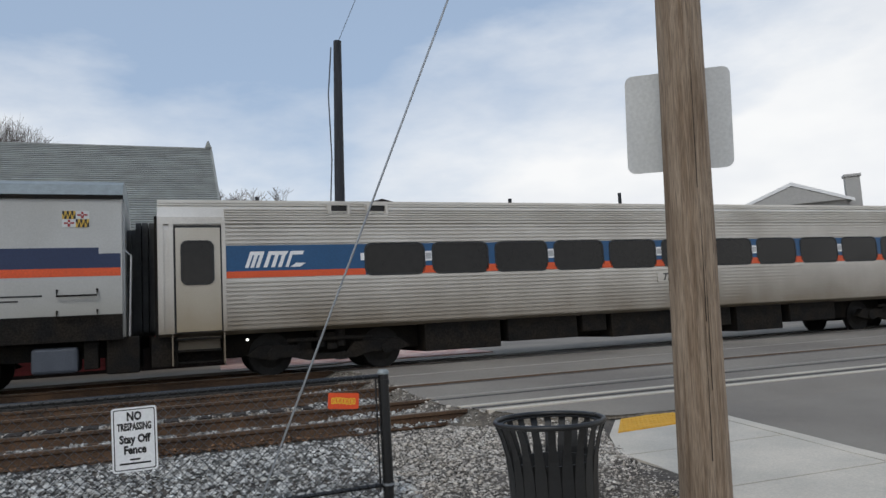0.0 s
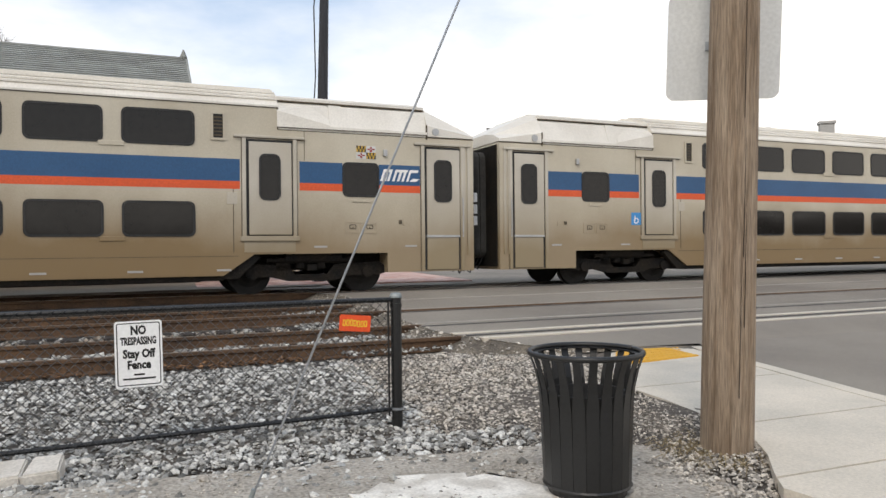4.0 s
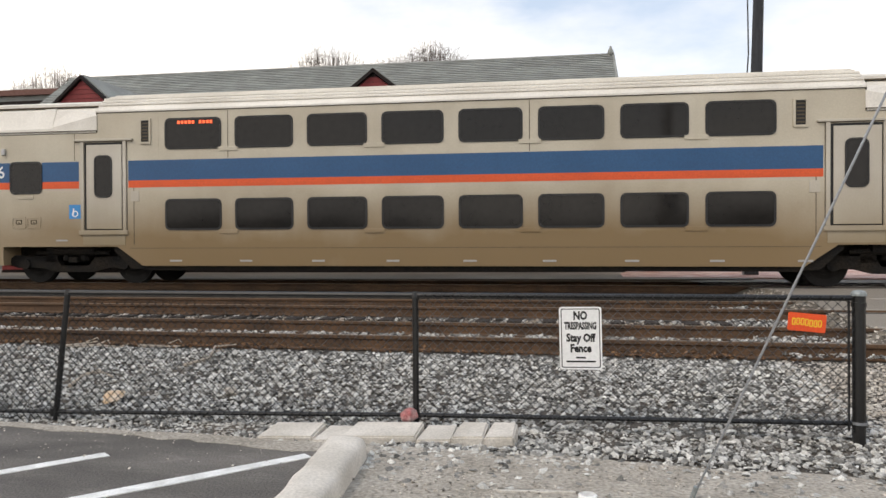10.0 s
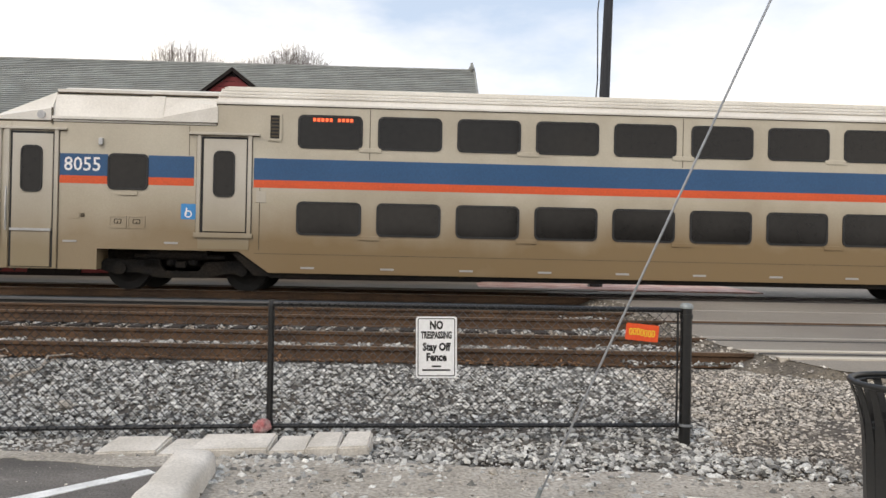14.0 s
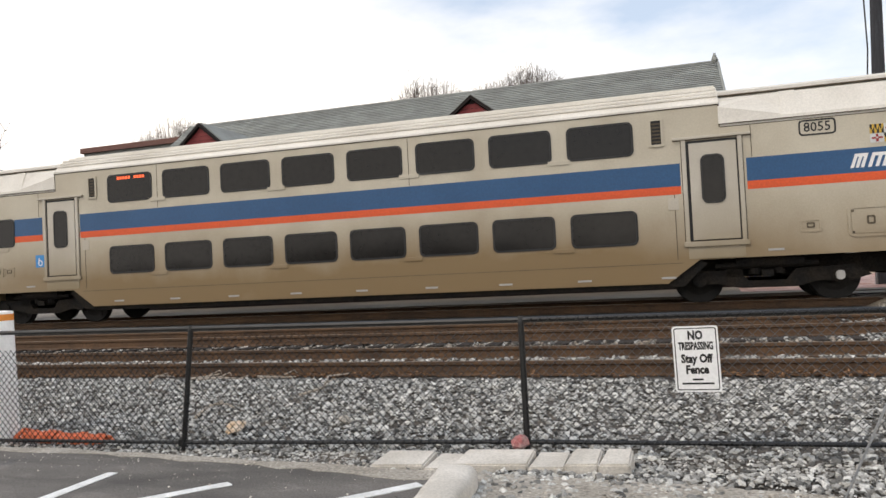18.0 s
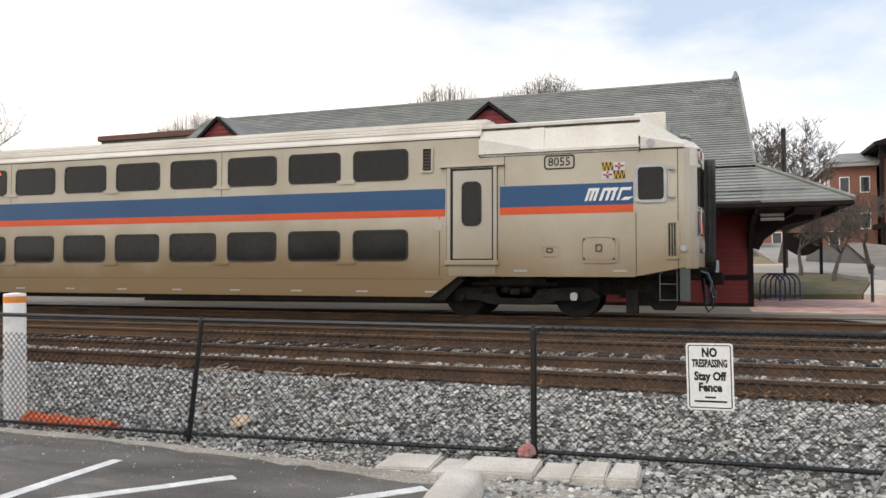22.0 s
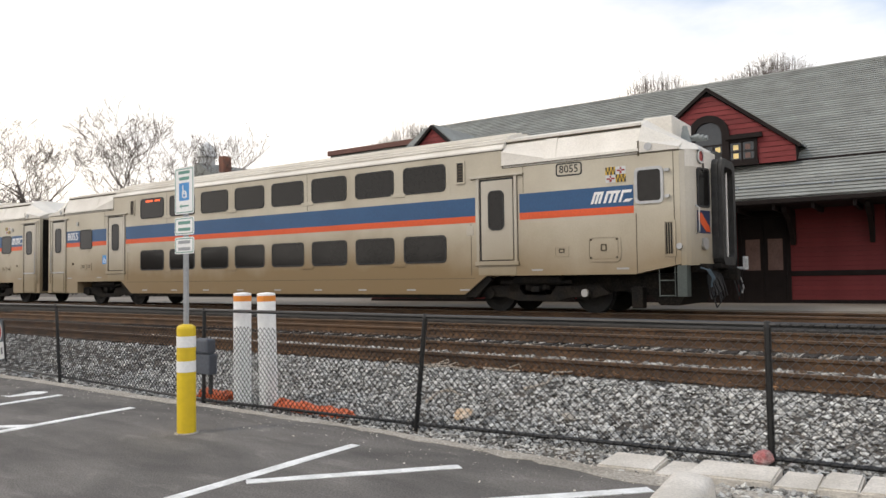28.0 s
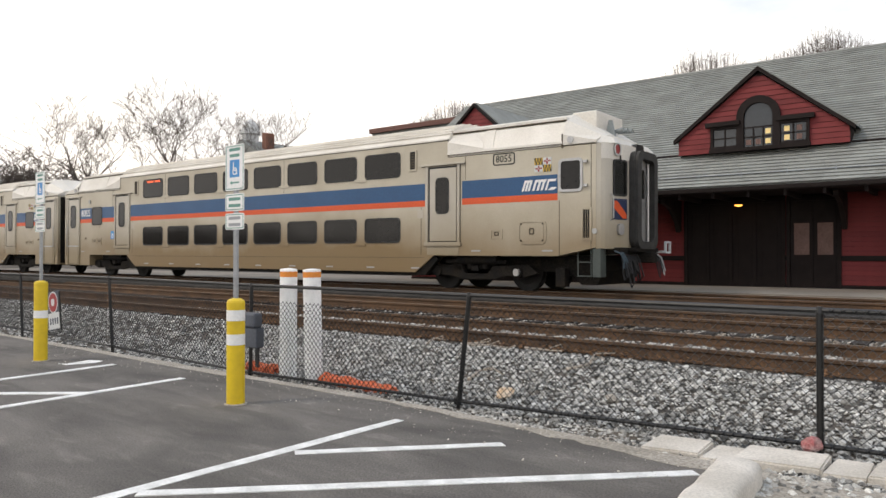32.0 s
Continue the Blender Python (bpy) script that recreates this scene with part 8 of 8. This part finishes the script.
brick_house("brick_house", 9.6, 84, 8, 8, 7.6, 0.4, "far red brick house up the hill", 2, 3, 0)
b3 = brick_house("brick_hall", -35, 40, 9.5, 8, 10.0, 0.4, "dark red brick hall behind the station", 2, 3, 2, "old_brick")
part("parapet", rect(-4.9, 4.9, 10.35, 10.7, -0.3, 0.2), M["old_brick"], b3)
h1 = brick_house("gable_house", 47.5, 47, 8, 10, 8.9, 1.8, "pale house with a grey gable roof", 2, 3, -40, "siding", False)
part("chimney", box(bmesh.new(), 4.3, 5.4, 2, 3, 8.0, 11.0, 0.03), M["siding"], h1)
part("chimney_cap", rect(4.2, 5.5, 11.0, 11.2, 1.9, 3.1), M["siding"], h1)
tw = thing("turret_house", "pale turreted roof with a brick chimney beyond the tracks", "house", pose(-63.5, 45, 0.4))
part("wall", rect(-4, 4, 0, 10.5, 0, 8), M["siding"], tw)
part("roof", prism(bmesh.new(), [(-4.6, 10.3), (4.6, 10.3), (0, 13.0)], "y", -0.5, 8.5), M["slate"], tw)
part("turret", lathe(bmesh.new(), [(0.9, 10), (0.9, 13.6), (1.1, 13.7), (0.8, 14.7), (0.1, 15.3)], 10, -0.5, 1.0), M["offwhite"], tw)
part("chimney", rect(1.5, 2.2, 11, 13.6, 1, 2), M["brick"], tw)
far_roof = brick_house("low_house", -118, 40, 24, 10, 9.0, 3.2, "long dark roof of a far house", 2, 6, 10, "siding", False)
for x, y, h in ((22, 47, 9.4), (33, 50, 10.4), (4.56, 49, 9.9)):
    s = thing("far_pole", "slim far utility pole", "pole", pose(x, y, 0.4), "far poles")
    part("far_shaft", tube(bmesh.new(), [(0, 0, 0), (0, 0, h)], 0.14, n=8), M["darkpole"], s)
# plain far land all round
rng = np.random.default_rng(9)
vf, ff = [], []
N_ = 240
for k in range(N_):
    a = 2 * math.pi * k / N_
    hgt = 9 + 5 * rng.random() + 3 * math.sin(a * 9)
    for zz in (-2, hgt):
        vf.append((330 * math.cos(a), 330 * math.sin(a), zz))
ff = [(2 * k, 2 * ((k + 1) % N_), 2 * ((k + 1) % N_) + 1, 2 * k + 1) for k in range(N_)]
tagged(raw("backdrop", vf, ff, M["woods"]), "distant leafless woods on the horizon", "woods", kind="structure")


# ---- motion of the train ----
RUN = [(0.0, 115.7), (0.5, 109.96), (1.0, 104.33), (1.5, 98.52), (2.0, 92.83), (2.5, 87.49), (3.0, 81.85), (3.5, 77.05), (4.5, 67.25), (5.5, 57.81), (6.0, 53.06), (6.5, 48.91), (7.0, 44.77), (7.5, 40.95), (8.0, 36.95), (8.5, 33.43), (9.0, 29.76), (9.5, 26.52), (10.0, 23.25), (10.5, 20.37), (11.0, 17.37), (11.5, 14.73), (12.0, 12.07), (12.5, 9.8), (13.0, 7.44), (13.5, 5.46), (14.0, 3.5), (14.5, 1.79), (15.5, -1.34), (16.5, -3.98), (17.0, -5.28), (17.5, -6.37), (18.0, -7.46), (18.5, -8.36), (19.0, -9.28), (19.5, -10.02), (20.0, -10.72), (20.5, -11.28), (21.0, -11.79), (21.5, -12.22), (22.0, -12.65), (22.5, -13.01), (23.0, -13.38), (23.5, -13.71), (24.0, -14.06), (24.5, -14.38), (25.0, -14.76), (25.5, -15.13), (26.0, -15.57), (26.5, -16.04), (27.5, -16.82), (28.5, -17.65), (29.0, -18.05), (29.5, -18.41), (30.0, -18.76), (30.5, -19.1), (31.0, -19.49), (31.5, -19.8), (32.0, -20.12)]


def run_at(t):
    """Distance of the train's last car along the track, smooth between the rows."""
    ts = [r[0] for r in RUN]
    i = max(0, min(len(RUN) - 2, int(np.searchsorted(ts, t, side="right")) - 1))
    (t0, x0), (t1, x1) = RUN[i], RUN[i + 1]

    def slope(j):
        j0, j1 = max(0, j - 1), min(len(RUN) - 1, j + 1)
        return (RUN[j1][1] - RUN[j0][1]) / (RUN[j1][0] - RUN[j0][0])
    h, s = t1 - t0, (t - t0) / (t1 - t0)
    return x0 * (1 + 2 * s) * (1 - s) ** 2 + h * slope(i) * s * (1 - s) ** 2 + x1 * s * s * (3 - 2 * s) + h * slope(i + 1) * s * s * (s - 1)


def motions():
    times = [k * 0.25 for k in range(129)]
    for index, car in CARS:
        walk(car, [(t, TRACK @ pose(run_at(t) + (index - 4) * PITCH, 0, 0)) for t in times])
    spin = []
    t, last = 0.0, None
    for k in range(961):
        t = k / 30
        x = run_at(min(t, 32.0))
        if last is None or abs(x - last) > 0.5 or k == 960:
            spin.append((t, math.degrees(x / 0.455)))
            last = x
    for ax, u in AXLES:
        walk(ax, [(t, pose(u, 0, 0.455, 0, a, 0)) for t, a in spin])


motions()
